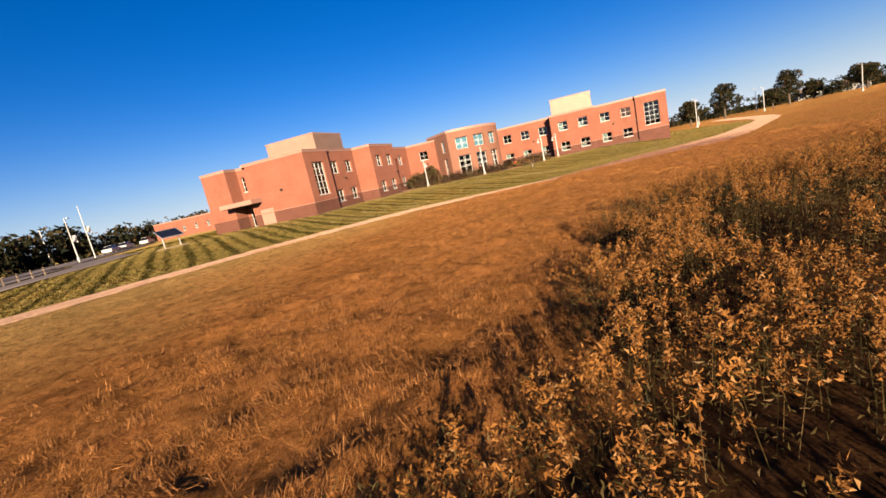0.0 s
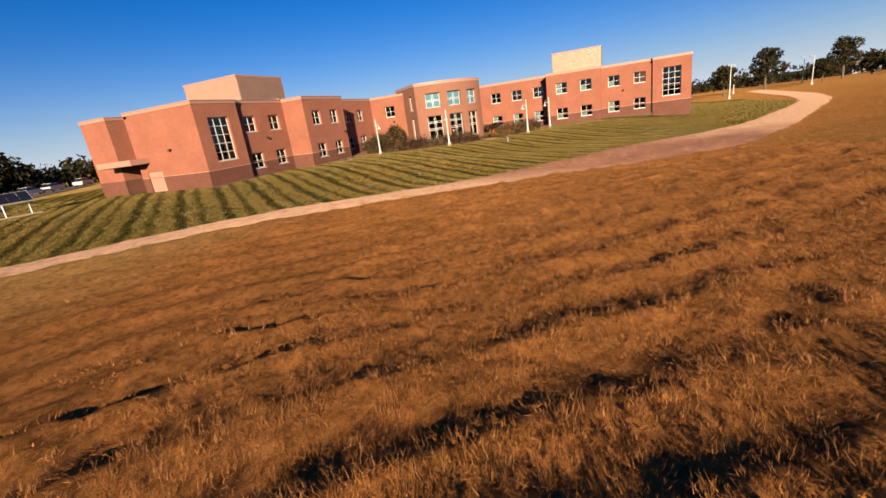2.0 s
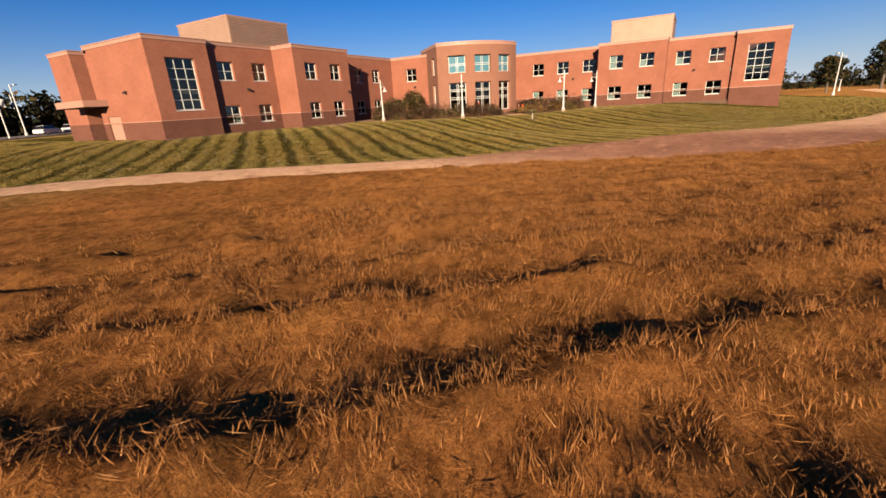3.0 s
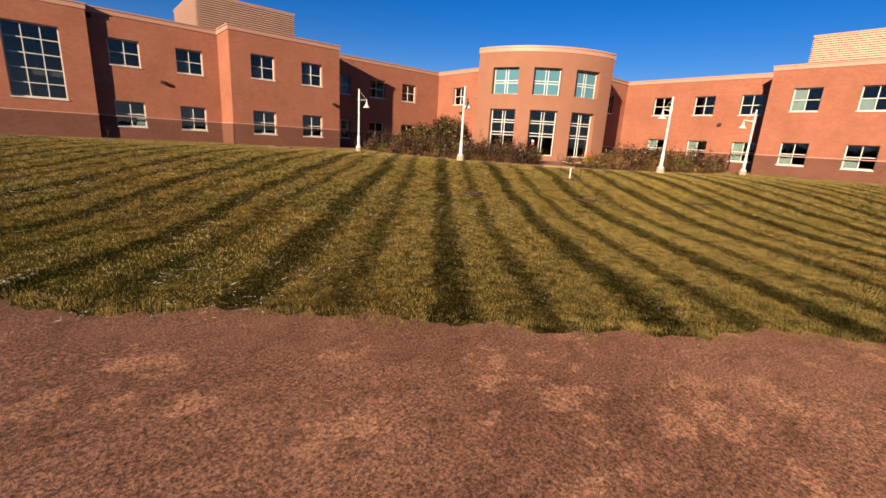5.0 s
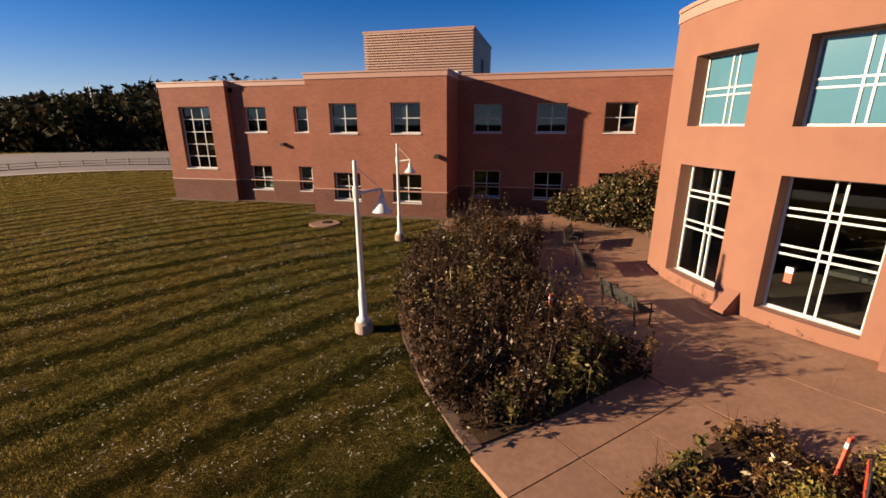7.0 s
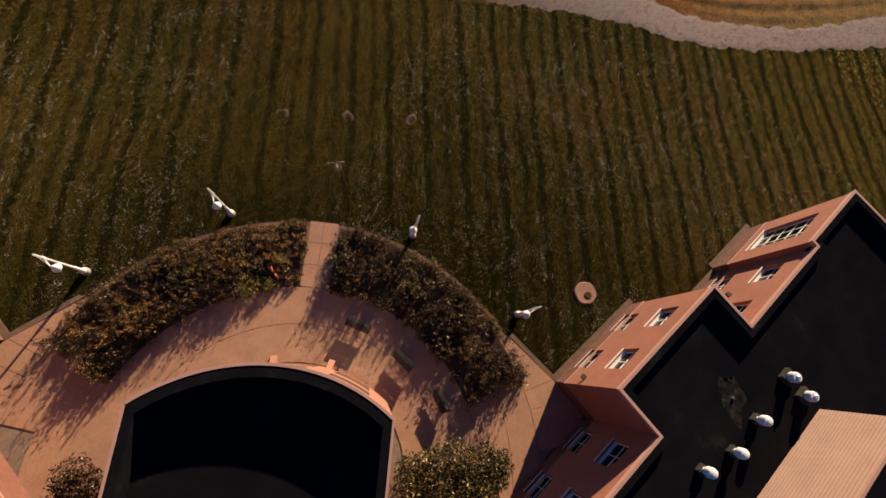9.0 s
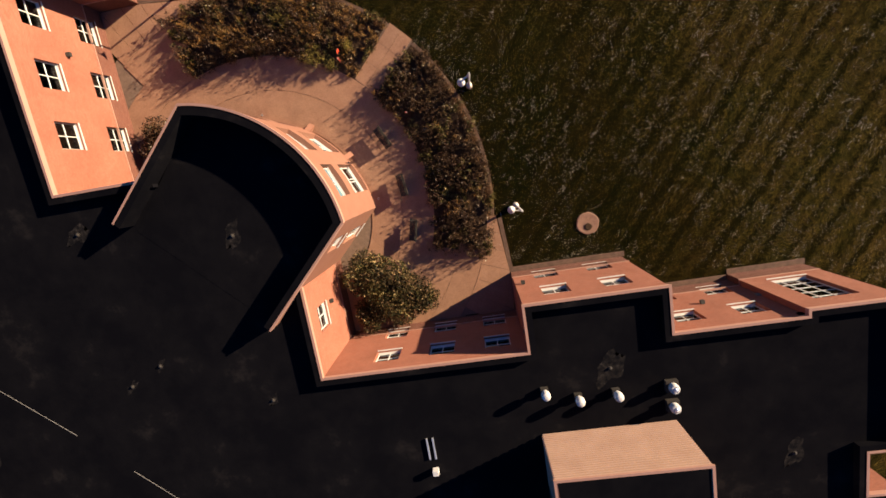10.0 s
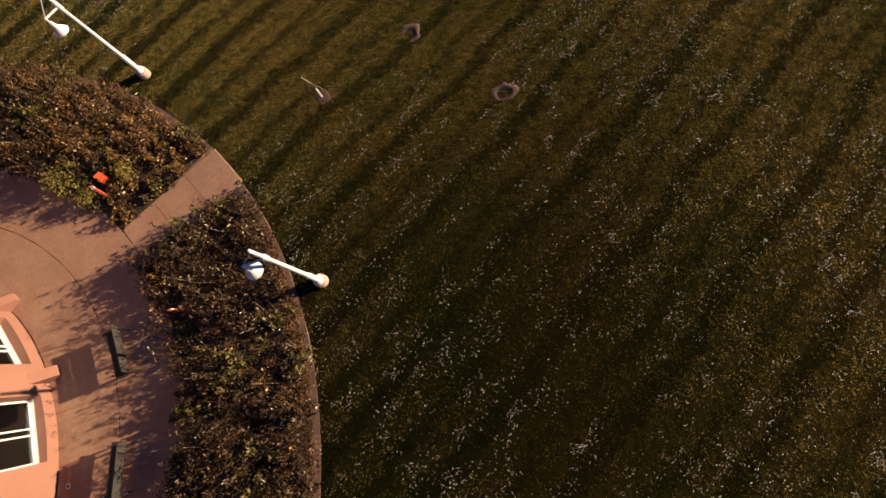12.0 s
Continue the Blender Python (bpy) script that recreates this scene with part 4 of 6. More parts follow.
for side in (False, True):
    cuts = [145.0, 149.6, 154.0, 158.5, 163.0, 167.5, 172.0]
    for a0, a1 in zip(cuts, cuts[1:]):
        q = [radians(v) for v in (a0 + 0.05, (a0 + a1) / 2, a1 - 0.05)]
        pts = [(PC[0] + 16.27 * math.cos(v), PC[1] + 16.27 * math.sin(v)) for v in q]
        pts += [(PC[0] + wedge_reach(v) * math.cos(v), PC[1] + wedge_reach(v) * math.sin(v)) for v in q[::-1]]
        part("slab", slab(pts, 0.032), PAVING, plaza, mirror=side)
    part("edging", strip([(0.36, -4.45), (0.0, -0.06)], -0.25, 0.024, 0.05, 0.25), EDGING, plaza, mirror=side)
# straight slabs of the entrance walk
ux, uy = math.cos(radians(225)), math.sin(radians(225))
for k, r in enumerate((12.2, 13.75, 15.3)):
    for s0, s1 in ((-0.97, 0.0), (0.0, 0.97)):
        pts = [(PC[0] + ux * rr - uy * ss, PC[1] + uy * rr + ux * ss) for rr, ss in ((r + 0.012, s0 + 0.012), (r + 1.538, s0 + 0.012), (r + 1.538, s1 - 0.012), (r + 0.012, s1 - 0.012))]
        part("slab", slab(pts, 0.039), PAVING, plaza)
for e0, e1 in ((171.5, 221.3), (228.7, 278.5)):
    part("edging", ring_part(e0, e1, PR - 0.24, PR, -0.25, 0.02, 50), EDGING, plaza, "narrow brown curved concrete edging")
for side in (False, True):
    for p0, p1 in (((-8.75, -0.04), (-0.06, -0.04)), ((-16.1, 2.96), (-8.7, 2.96)), ((-21.75, 2.52), (-16.15, 2.52))):
        if side and p0[0] < -20:
            continue                              # the ground falls away there
        part("mow_strip", strip([p0, p1], -0.4, 0.035, 0.42, -0.005), EDGING, plaza, "narrow concrete mowing strip under the wall", mirror=side)
SOIL = plain("bark_soil", (0.055, 0.035, 0.022), 0.95, vary=0.35, scale=4, bump=0.6, fine=30, spec=0.0)
for side, (b0, b1) in (("west", (160.5, 221.1)), ("south", (228.9, 289.5))):
    b = tagged(new("planting_bed", make(ring_part(b0, b1, 12.15, PR - 0.25, -0.2, 0.03, 40), "planting_bed", SOIL)), "dark soil bed full of tall dry perennials", "planting bed", "beds round the plaza", "structure")

# ---------------------------------------------------------------- plants
def leaf_mat(name, stops, rough=0.7, through=0.15, north=None, clumps=None):
    m = Mat(name, rough, spec=0.1)
    c = m.ramp(m.island(), stops)
    if north:
        c = m.mix(1.0, c, greener_north(m), "MULTIPLY")
    if clumps:
        c = m.mix(1.0, c, m.ramp(m.noise(clumps, 3, 0.55), [(0.34, (0.42, 0.40, 0.46)), (0.5, (0.95, 0.90, 0.88)), (0.66, (1.5, 1.62, 1.4))]), "MULTIPLY")
    c = m.mix(1.0, c, m.ramp(m.noise(2.4, 5, 0.7), [(0.3, (0.66, 0.67, 0.70)), (0.7, (1.28, 1.26, 1.24))]), "MULTIPLY")
    m.colour(c)
    tr = m.t.nodes.new("ShaderNodeBsdfTranslucent")
    m.l(c, tr.inputs[0])
    mx = m.t.nodes.new("ShaderNodeMixShader")
    mx.inputs[0].default_value = through
    m.l(m.b.outputs[0], mx.inputs[1])
    m.l(tr.outputs[0], mx.inputs[2])
    m.l(mx.outputs[0], m.t.nodes["Material Output"].inputs[0])
    return m.m


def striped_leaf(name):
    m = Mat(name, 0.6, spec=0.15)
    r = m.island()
    # dark and bright stripe colours paint in the light on blades leaning each way
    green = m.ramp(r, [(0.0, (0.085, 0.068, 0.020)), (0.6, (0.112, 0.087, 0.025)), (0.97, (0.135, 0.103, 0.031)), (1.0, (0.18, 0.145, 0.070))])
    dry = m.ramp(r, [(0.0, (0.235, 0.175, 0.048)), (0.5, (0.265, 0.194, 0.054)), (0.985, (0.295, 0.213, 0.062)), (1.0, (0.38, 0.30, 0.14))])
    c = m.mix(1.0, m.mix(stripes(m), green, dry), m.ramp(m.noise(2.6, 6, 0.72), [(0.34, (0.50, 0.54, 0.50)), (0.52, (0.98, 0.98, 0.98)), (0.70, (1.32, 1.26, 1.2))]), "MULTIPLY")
    m.colour(c)
    tr = m.t.nodes.new("ShaderNodeBsdfTranslucent")
    m.l(c, tr.inputs[0])
    mx = m.t.nodes.new("ShaderNodeMixShader")
    mx.inputs[0].default_value = 0.42
    m.l(m.b.outputs[0], mx.inputs[1])
    m.l(tr.outputs[0], mx.inputs[2])
    m.l(mx.outputs[0], m.t.nodes["Material Output"].inputs[0])
    return m.m


GRASS = striped_leaf("grass_blades")
STRAW = leaf_mat("straw", [(0.0, (0.19, 0.077, 0.022)), (0.5, (0.28, 0.120, 0.036)), (0.92, (0.36, 0.162, 0.053)), (1.0, (0.42, 0.22, 0.09))], 0.7, 0.25, north=True)
CLIPPINGS = leaf_mat("dry_clippings", [(0.0, (0.26, 0.22, 0.15)), (0.55, (0.55, 0.50, 0.41)), (1.0, (0.84, 0.80, 0.72))], 0.7, 0.05)
WEED = leaf_mat("weed_leaves", [(0.0, (0.0128, 0.012, 0.004)), (0.5, (0.04, 0.0304, 0.008)), (0.85, (0.080, 0.050, 0.016)), (1.0, (0.13, 0.085, 0.04))])
PLUME = leaf_mat("goldenrod_plumes", [(0.0, (0.18, 0.074, 0.018)), (0.5, (0.255, 0.108, 0.026)), (0.85, (0.31, 0.140, 0.036)), (1.0, (0.34, 0.19, 0.08))], 0.85, 0.35)
PEREN = leaf_mat("perennial_leaves", [(0.0, (0.008, 0.005, 0.003)), (0.45, (0.030, 0.016, 0.008)), (0.78, (0.070, 0.038, 0.019)), (0.94, (0.12, 0.072, 0.038)), (0.98, (0.26, 0.20, 0.14)), (1.0, (0.46, 0.41, 0.34))], 0.55, clumps=0.9)
PEREN_GREEN = leaf_mat("green_perennial_leaves", [(0.0, (0.022, 0.022, 0.007)), (0.5, (0.065, 0.055, 0.015)), (0.9, (0.13, 0.095, 0.026)), (1.0, (0.28, 0.22, 0.12))])
PEREN_GOLD = leaf_mat("golden_perennial_stalks", [(0.0, (0.0595, 0.02975, 0.00952)), (0.5, (0.1547, 0.07854, 0.02142)), (0.9, (0.2856, 0.1547, 0.04165)), (1.0, (0.4522, 0.3332, 0.1904))])
PEREN_RUST = leaf_mat("rusty_perennial_leaves", [(0.0, (0.030, 0.015, 0.007)), (0.5, (0.105, 0.050, 0.020)), (0.9, (0.20, 0.105, 0.045)), (1.0, (0.36, 0.26, 0.16))])
PEREN_LIME = leaf_mat("lime_perennial_flowers", [(0.0, (0.05, 0.042, 0.010)), (0.5, (0.16, 0.125, 0.026)), (1.0, (0.30, 0.23, 0.06))], 0.6)
BUSH = leaf_mat("bush_leaves", [(0.0, (0.009, 0.010, 0.005)), (0.5, (0.034, 0.031, 0.011)), (0.8, (0.090, 0.060, 0.022)), (1.0, (0.26, 0.18, 0.09))], 0.55, clumps=0.8)
WOODS = leaf_mat("woodland_leaves", [(0.0, (0.0075, 0.00975, 0.00525)), (0.55, (0.0195, 0.021, 0.00825)), (0.85, (0.045, 0.033, 0.01275)), (1.0, (0.0825, 0.04875, 0.0195))], 0.85, 0.15)
BARK = plain("grey_bark", (0.10, 0.075, 0.055), 0.95, vary=0.3, scale=5, bump=0.6, fine=25)


def tufts(name, pts, mat, blades, tall, wide, spread, label, lean=0.5, category="grass"):
    """Many small tufts of narrow blades, each blade a triangle of its own."""
    n = len(pts)
    if not n:
        return None
    p = np.repeat(pts, blades, axis=0)
    k = len(p)
    a = rng.uniform(0, math.tau, k)
    root = p + np.column_stack([rng.normal(0, spread, k), rng.normal(0, spread, k), np.zeros(k)])
    h = rng.uniform(tall[0], tall[1], k)
    tip = root + np.column_stack([np.cos(a) * h * lean * rng.uniform(0.2, 1.2, k), np.sin(a) * h * lean * rng.uniform(0.2, 1.2, k), h])
    b = rng.uniform(0, math.tau, k)
    side = np.column_stack([np.cos(b), np.sin(b), np.zeros(k)]) * wide * rng.uniform(0.6, 1.4, k)[:, None]
    v = np.stack([root - side, root + side, tip], 1).reshape(-1, 3)
    v[:, 2] -= 0.01
    ob = soup(name, v, np.arange(3 * k).reshape(-1, 3), mat)
    return tagged(ob, label, category, kind="stuff")


def scatter(x0, x1, y0, y1, per_m2, keep):
    n = int((x1 - x0) * (y1 - y0) * per_m2)
    x, y = rng.uniform(x0, x1, n), rng.uniform(y0, y1, n)
    ok = keep(x, y)
    x, y = x[ok], y[ok]
    return np.column_stack([x, y, land(x, y)])


FLIGHT = np.array([(-24, -37), (-18, -35.4), (-12, -33.7), (-5.7, -31.3), (0.3, -28.4), (5.4, -24.7)])


def near_line(x, y, line, reach):
    d = np.full(len(x), 1e9)
    for (ax, ay), (bx, by) in zip(line, line[1:]):
        w = np.array((bx - ax, by - ay))
        s = np.clip(((x - ax) * w[0] + (y - ay) * w[1]) / (w @ w), 0, 1)
        d = np.minimum(d, np.hypot(x - ax - s * w[0], y - ay - s * w[1]))
    return d < reach


def lawn_spot(x, y):
    d, half = track_side(x, y)
    out = (np.hypot(x - PC[0], y - PC[1]) > PR + 0.03) | (y > -0.5) & (x < 0)
    solid = (x > -8.9) & (y > -0.5) | (x > -22) & (y > 2.0) | (x > 23.4) & (y > -45.6) | (x > 0) & (y > -2.2)
    kerb = np.interp(x, (-72.5, -64.8, -57.3, -48, -38, -28, -20), (3.0, 8.7, 13.2, 16.4, 19.5, 25, 40))
    return (d > half - 0.22 + 0.3 * np.sin(x * 5.1) * np.sin(y * 4.3)) & out & ~solid & (y < kerb)


def value_noise(x, y, scale, seed=0):
    """Smooth noise from 0 to 1 with one value for each cell of the given size."""
    x, y = np.asarray(x) / scale, np.asarray(y) / scale
    ix, iy = np.floor(x), np.floor(y)
    fx, fy = ease(x - ix), ease(y - iy)

    def h(a, b):
        v = np.sin(a * 127.1 + b * 311.7 + seed * 74.7) * 43758.5453
        return v - np.floor(v)

    return (h(ix, iy) * (1 - fx) + h(ix + 1, iy) * fx) * (1 - fy) + (h(ix, iy + 1) * (1 - fx) + h(ix + 1, iy + 1) * fx) * fy


def line_distance(x, y, line):
    d = np.full(len(x), 1e9)
    for (ax, ay), (bx, by) in zip(line, line[1:]):
        w = np.array((bx - ax, by - ay))
        s = np.clip(((x - ax) * w[0] + (y - ay) * w[1]) / (w @ w), 0, 1)
        d = np.minimum(d, np.hypot(x - ax - s * w[0], y - ay - s * w[1]))
    return d


ALONG = np.array((0.636, 0.772))


def lawn_blades(name, pts, blades, tall, wide, spread):
    """Blades that lean with the mower's way, turn by turn."""
    n = len(pts)
    p = np.repeat(pts, blades, axis=0)
    k = len(p)
    ph = np.mod((p[:, 0] * 0.772 - p[:, 1] * 0.636 - SWATH_AT) / SWATH, 1.0)
    dark = (ph < 0.13) | (ph > 0.91) | (np.abs(ph - 0.465) < 0.07)
    root = p + np.column_stack([rng.normal(0, spread, (k, 2)), np.zeros(k)])
    tussock = 0.72 + 0.22 * value_noise(pts[:, 0], pts[:, 1], 0.22, 20) + 0.34 * value_noise(pts[:, 0], pts[:, 1], 0.7, 21)
    h = rng.uniform(tall[0], tall[1], k) * np.repeat(rng.uniform(0.85, 1.12, n) * tussock, blades) * np.where(dark, 0.74, 1.0)
    lean = ALONG * (np.where(dark, -0.36, 0.03) * h)[:, None] + rng.normal(0, 0.13, (k, 2)) * h[:, None]
    tip = root + np.column_stack([lean, h])
    b = np.where(dark, 2.45, 1.92) + rng.normal(0, 0.45, k)
    side = np.column_stack([np.cos(b), np.sin(b), np.zeros(k)]) * wide * rng.uniform(0.6, 1.4, k)[:, None]
    v = np.stack([root - side, root + side, tip], 1).reshape(-1, 3)
    v[:, 2] -= 0.01
    return tagged(soup(name, v, np.arange(3 * k).reshape(-1, 3), GRASS), "short mown grass blades of the striped lawn", "grass", kind="stuff")


def off_flight(x, y, lo, hi):
    d = line_distance(x, y, FLIGHT)
    return lawn_spot(x, y) & (d >= lo) & (d < hi)


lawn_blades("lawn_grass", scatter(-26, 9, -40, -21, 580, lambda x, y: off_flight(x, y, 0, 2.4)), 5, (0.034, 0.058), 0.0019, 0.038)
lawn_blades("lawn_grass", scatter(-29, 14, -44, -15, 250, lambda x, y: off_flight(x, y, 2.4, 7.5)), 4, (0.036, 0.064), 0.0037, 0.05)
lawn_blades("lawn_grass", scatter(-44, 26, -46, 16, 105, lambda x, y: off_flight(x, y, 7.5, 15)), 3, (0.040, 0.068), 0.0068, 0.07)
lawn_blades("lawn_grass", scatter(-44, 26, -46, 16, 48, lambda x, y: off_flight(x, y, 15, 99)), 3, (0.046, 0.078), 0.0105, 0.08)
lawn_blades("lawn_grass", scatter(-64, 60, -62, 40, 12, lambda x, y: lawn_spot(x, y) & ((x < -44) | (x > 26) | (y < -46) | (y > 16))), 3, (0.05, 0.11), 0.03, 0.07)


# dry clippings left in wisps along the seams of the swaths
cl = scatter(-34, 24, -44, 8, 36, lambda x, y: lawn_spot(x, y))
seam = np.mod((cl[:, 0] * 0.772 - cl[:, 1] * 0.636 - SWATH_AT) / SWATH + 0.15 * value_noise(cl[:, 0], cl[:, 1], 1.7), 1.0)
thick = value_noise(cl[:, 0], cl[:, 1], 0.55, 1) * (0.35 + 0.9 * value_noise(cl[:, 0], cl[:, 1], 4.0, 2)) + np.where((np.abs(seam - 0.24) < 0.07) | (np.abs(seam - 0.85) < 0.05), 0.28, 0)
cl = cl[thick > 0.40 + 0.25 * rng.uniform(size=len(cl))]
k = len(cl)
a = rng.uniform(0, math.tau, k)
half_l = (np.column_stack([np.cos(a), np.sin(a), rng.normal(0.02, 0.14, k)]) * (rng.uniform(0.012, 0.038, k) * np.where(line_distance(cl[:, 0], cl[:, 1], FLIGHT) < 5, 0.6, 1.6))[:, None])
far_off = np.where(line_distance(cl[:, 0], cl[:, 1], FLIGHT) < 5, 1.0, 1.5)
half_w = np.column_stack([-np.sin(a), np.cos(a), rng.normal(0, 0.2, k)]) * (far_off * rng.uniform(0.004, 0.009, k))[:, None]
mid = cl + np.column_stack([np.zeros((k, 2)), rng.uniform(0.030, 0.056, k)])
v = np.stack([mid - half_l, mid + half_w, mid + half_l], 1).reshape(-1, 3)
# and curved wisps of them, each a short trail of bits
wisp = scatter(-34, 24, -44, 8, 1.6, lambda x, y: lawn_spot(x, y) & (line_distance(x, y, FLIGHT) > 6.0))
seam = np.mod((wisp[:, 0] * 0.772 - wisp[:, 1] * 0.636 - SWATH_AT) / SWATH, 1.0)
wisp = wisp[rng.uniform(size=len(wisp)) < np.where((seam > 0.14) & (seam < 0.45) | (seam > 0.78) & (seam < 0.95), 0.95, 0.3) * value_noise(wisp[:, 0], wisp[:, 1], 3.0, 31) ** 1.2]
per = 13
turn, bend = rng.normal(0.88, 0.28, len(wisp)), rng.normal(0, 0.7, len(wisp))
far_along = np.linspace(-0.5, 0.5, per)[None] * rng.uniform(0.25, 0.85, len(wisp))[:, None]
way = turn[:, None] + bend[:, None] * far_along
c = np.repeat(wisp, per, axis=0)
c[:, 0] += (np.cos(way) * far_along).ravel() + rng.normal(0, 0.06, len(c))
c[:, 1] += (np.sin(way) * far_along).ravel() + rng.normal(0, 0.06, len(c))
c[:, 2] += rng.uniform(0.03, 0.055, len(c))
a2 = way.ravel() + rng.normal(0, 0.5, len(c))
l2 = np.column_stack([np.cos(a2), np.sin(a2), rng.normal(0, 0.12, len(c))]) * rng.uniform(0.015, 0.045, len(c))[:, None]
w2 = np.column_stack([-np.sin(a2), np.cos(a2), rng.normal(0, 0.3, len(c))]) * rng.uniform(0.009, 0.018, len(c))[:, None]
v = np.concatenate([v, np.stack([c - l2, c + w2, c + l2], 1).reshape(-1, 3)])
k = len(v) // 3
tagged(soup("lawn_clippings", v, np.arange(3 * k).reshape(-1, 3), CLIPPINGS), "pale dry grass clippings scattered over the lawn", "clippings", kind="stuff")

MEADOW_EDGE = np.array([(-170, -30), (-129, -13), (-97, -10.5), (-85, -20), (-74, -25.4), (-66.3, -27.8), (-64.3, -28.8), (-60.1, -29.8), (-57, -29.5), (-54.6, -30.0), (-53.3, -31.4), (-51, -33.6), (-49, -36.2), (-47.3, -39.4), (-42, -46), (-35, -56), (-25, -82)])


def edge_at(x):
    """Where the uncut part of the meadow begins."""
    return np.interp(x, MEADOW_EDGE[:, 0], MEADOW_EDGE[:, 1]) + np.sin(x * 1.3) * 0.5


def tall_side(x, y):
    """True on the side of the meadow that was left tall."""
    return y < edge_at(x)


def hay_spot(x, y):
    d, half = track_side(x, y)
    return (d < -half * 0.97) & ~tall_side(x, y)


HAYLINE = np.array([(-69, -28.5), (-61, -30.5), (-53, -33.5), (-43, -35.8), (-30, -36.5), (-24, -36.5)])


def hay_row(x, y):
    """Where a spot lies across the rows of cut hay, 0 to 1, and how strong the row is there."""
    d, _ = track_side(x, y)
    ph = np.mod(d / 1.75 + 0.05 * np.sin(x * 0.9 + y * 0.5) + 0.22 * value_noise(x, y, 2.2, 3), 1.0)
    return ph, np.clip(value_noise(x, y, 2.6, 4) * 1.3 + 0.05, 0.12, 1)


def relief(x, y):
    """Height of the lumpy stubble over the smooth ground."""
    ph, strong = hay_row(x, y)
    lumps = 0.15 * value_noise(x, y, 0.62, 5) ** 1.5 + 0.10 * value_noise(x, y, 0.33, 6)
    d, half = track_side(x, y)
    fade = ease((11.0 - line_distance(x, y, HAYLINE)) / 2.5) * ease((-d - half + 0.05) / 1.4)
    fade = fade * ease((y - edge_at(x) + 0.1) / 1.3)
    return fade * (0.20 * strong * np.where(ph < 0.75, (ph / 0.75) ** 2, (1 - ph) / 0.25) + lumps)


def fine_sheet(name, x0, x1, y0, y1, step, keep, mat, lift, label):
    gx, gy = np.meshgrid(np.arange(x0, x1, step), np.arange(y0, y1, step))
    gx, gy = gx.ravel(), gy.ravel()
    n_y, n_x = len(np.arange(y0, y1, step)), len(np.arange(x0, x1, step))
    i = np.arange(n_x * n_y).reshape(n_y, n_x)
    f = np.stack([i[:-1, :-1], i[:-1, 1:], i[1:, 1:], i[1:, :-1]], -1).reshape(-1, 4)
    f = f[keep(gx[f[:, 0]], gy[f[:, 0]])]
    used = np.unique(f)
    back = np.full(len(gx), -1)
    back[used] = np.arange(len(used))
    x, y = gx[used], gy[used]
    ob = soup(name, np.column_stack([x, y, land(x, y) + lift(x, y)]), back[f], mat)
    ob.data.shade_smooth()
    return tagged(ob, label, name, kind="structure")


def stubble_mat():
    m = Mat("dry_stubble", 0.95, spec=0.0, back=0.5)
    a = m.noise(26, 4, 0.75, stretch=(1, 5, 1, 0.5))
    b = m.noise(26, 4, 0.75, stretch=(5, 1, 1, 0.2))
    straw = m.math("MAXIMUM", a, b)
    c = m.ramp(straw, [(0.45, (0.11, 0.043, 0.014)), (0.55, (0.32, 0.131, 0.040)), (0.68, (0.56, 0.25, 0.082))])
    patch = m.ramp(m.noise(0.9, 5, 0.65), [(0.3, (0.6, 0.62, 0.55)), (0.7, (1.2, 1.15, 1.1))])
    tuft = m.ramp(m.noise(4.5, 4, 0.7), [(0.36, (0.50, 0.47, 0.45)), (0.50, (1.0, 1.0, 1.0)), (0.66, (1.25, 1.28, 1.3))])
    m.colour(m.mix(1.0, m.mix(1.0, m.mix(1.0, c, patch, "MULTIPLY"), tuft, "MULTIPLY"), greener_north(m), "MULTIPLY"))
    m.bump(m.math("ADD", straw, m.noise(7, 4, 0.7)), 1.0, 0.08)
    # straw shines at low angles
    m.b.inputs["Sheen Weight"].default_value, m.b.inputs["Sheen Roughness"].default_value = 0.22, 0.35
    m.l(m.mix(1.0, (0.62, 0.34, 0.12), greener_north(m), "MULTIPLY"), m.b.inputs["Sheen Tint"])
    return m.m


STUBBLE = stubble_mat()
fine_sheet("stubble", -76, -16, -52, -18, 0.165, lambda x, y: (track_side(x, y)[0] < -0.8 * track_side(x, y)[1]) & ~tall_side(x, y + 1.6) & (line_distance(x, y, HAYLINE) < 11), STUBBLE, lambda x, y: relief(x, y) - 0.035 - 0.10 * ease((edge_at(x) - y) / 1.4), "lumpy dry stubble with rows of cut hay")


def mown_rows(x, y):
    """Low ridges of cut hay left by the mower, side by side along the path."""
    d, half = track_side(x, y)
    ph = np.mod(d / 1.75 + 0.10 * value_noise(x, y, 3.0, 40), 1.0)
    strong = (0.45 + 0.55 * value_noise(x, y, 1.6, 41)) * ease((-d - half) / 1.5)
    rise = strong * 0.24 * np.where(ph < 0.7, (ph / 0.7) ** 2, (1 - ph) / 0.3) + 0.05 * value_noise(x, y, 0.7, 42)
    return rise * ease((line_distance(x, y, HAYLINE) - 8.2) / 2.5) - 0.06


fine_sheet("mown_hay", -104, -24, -36, 9, 0.34, lambda x, y: (track_side(x, y)[0] < -track_side(x, y)[1]) & (track_side(x, y)[0] > -36) & ~tall_side(x, y) & (line_distance(x, y, HAYLINE) >= 7.8), STUBBLE, mown_rows, "dry mown hay lying in ribbed rows")


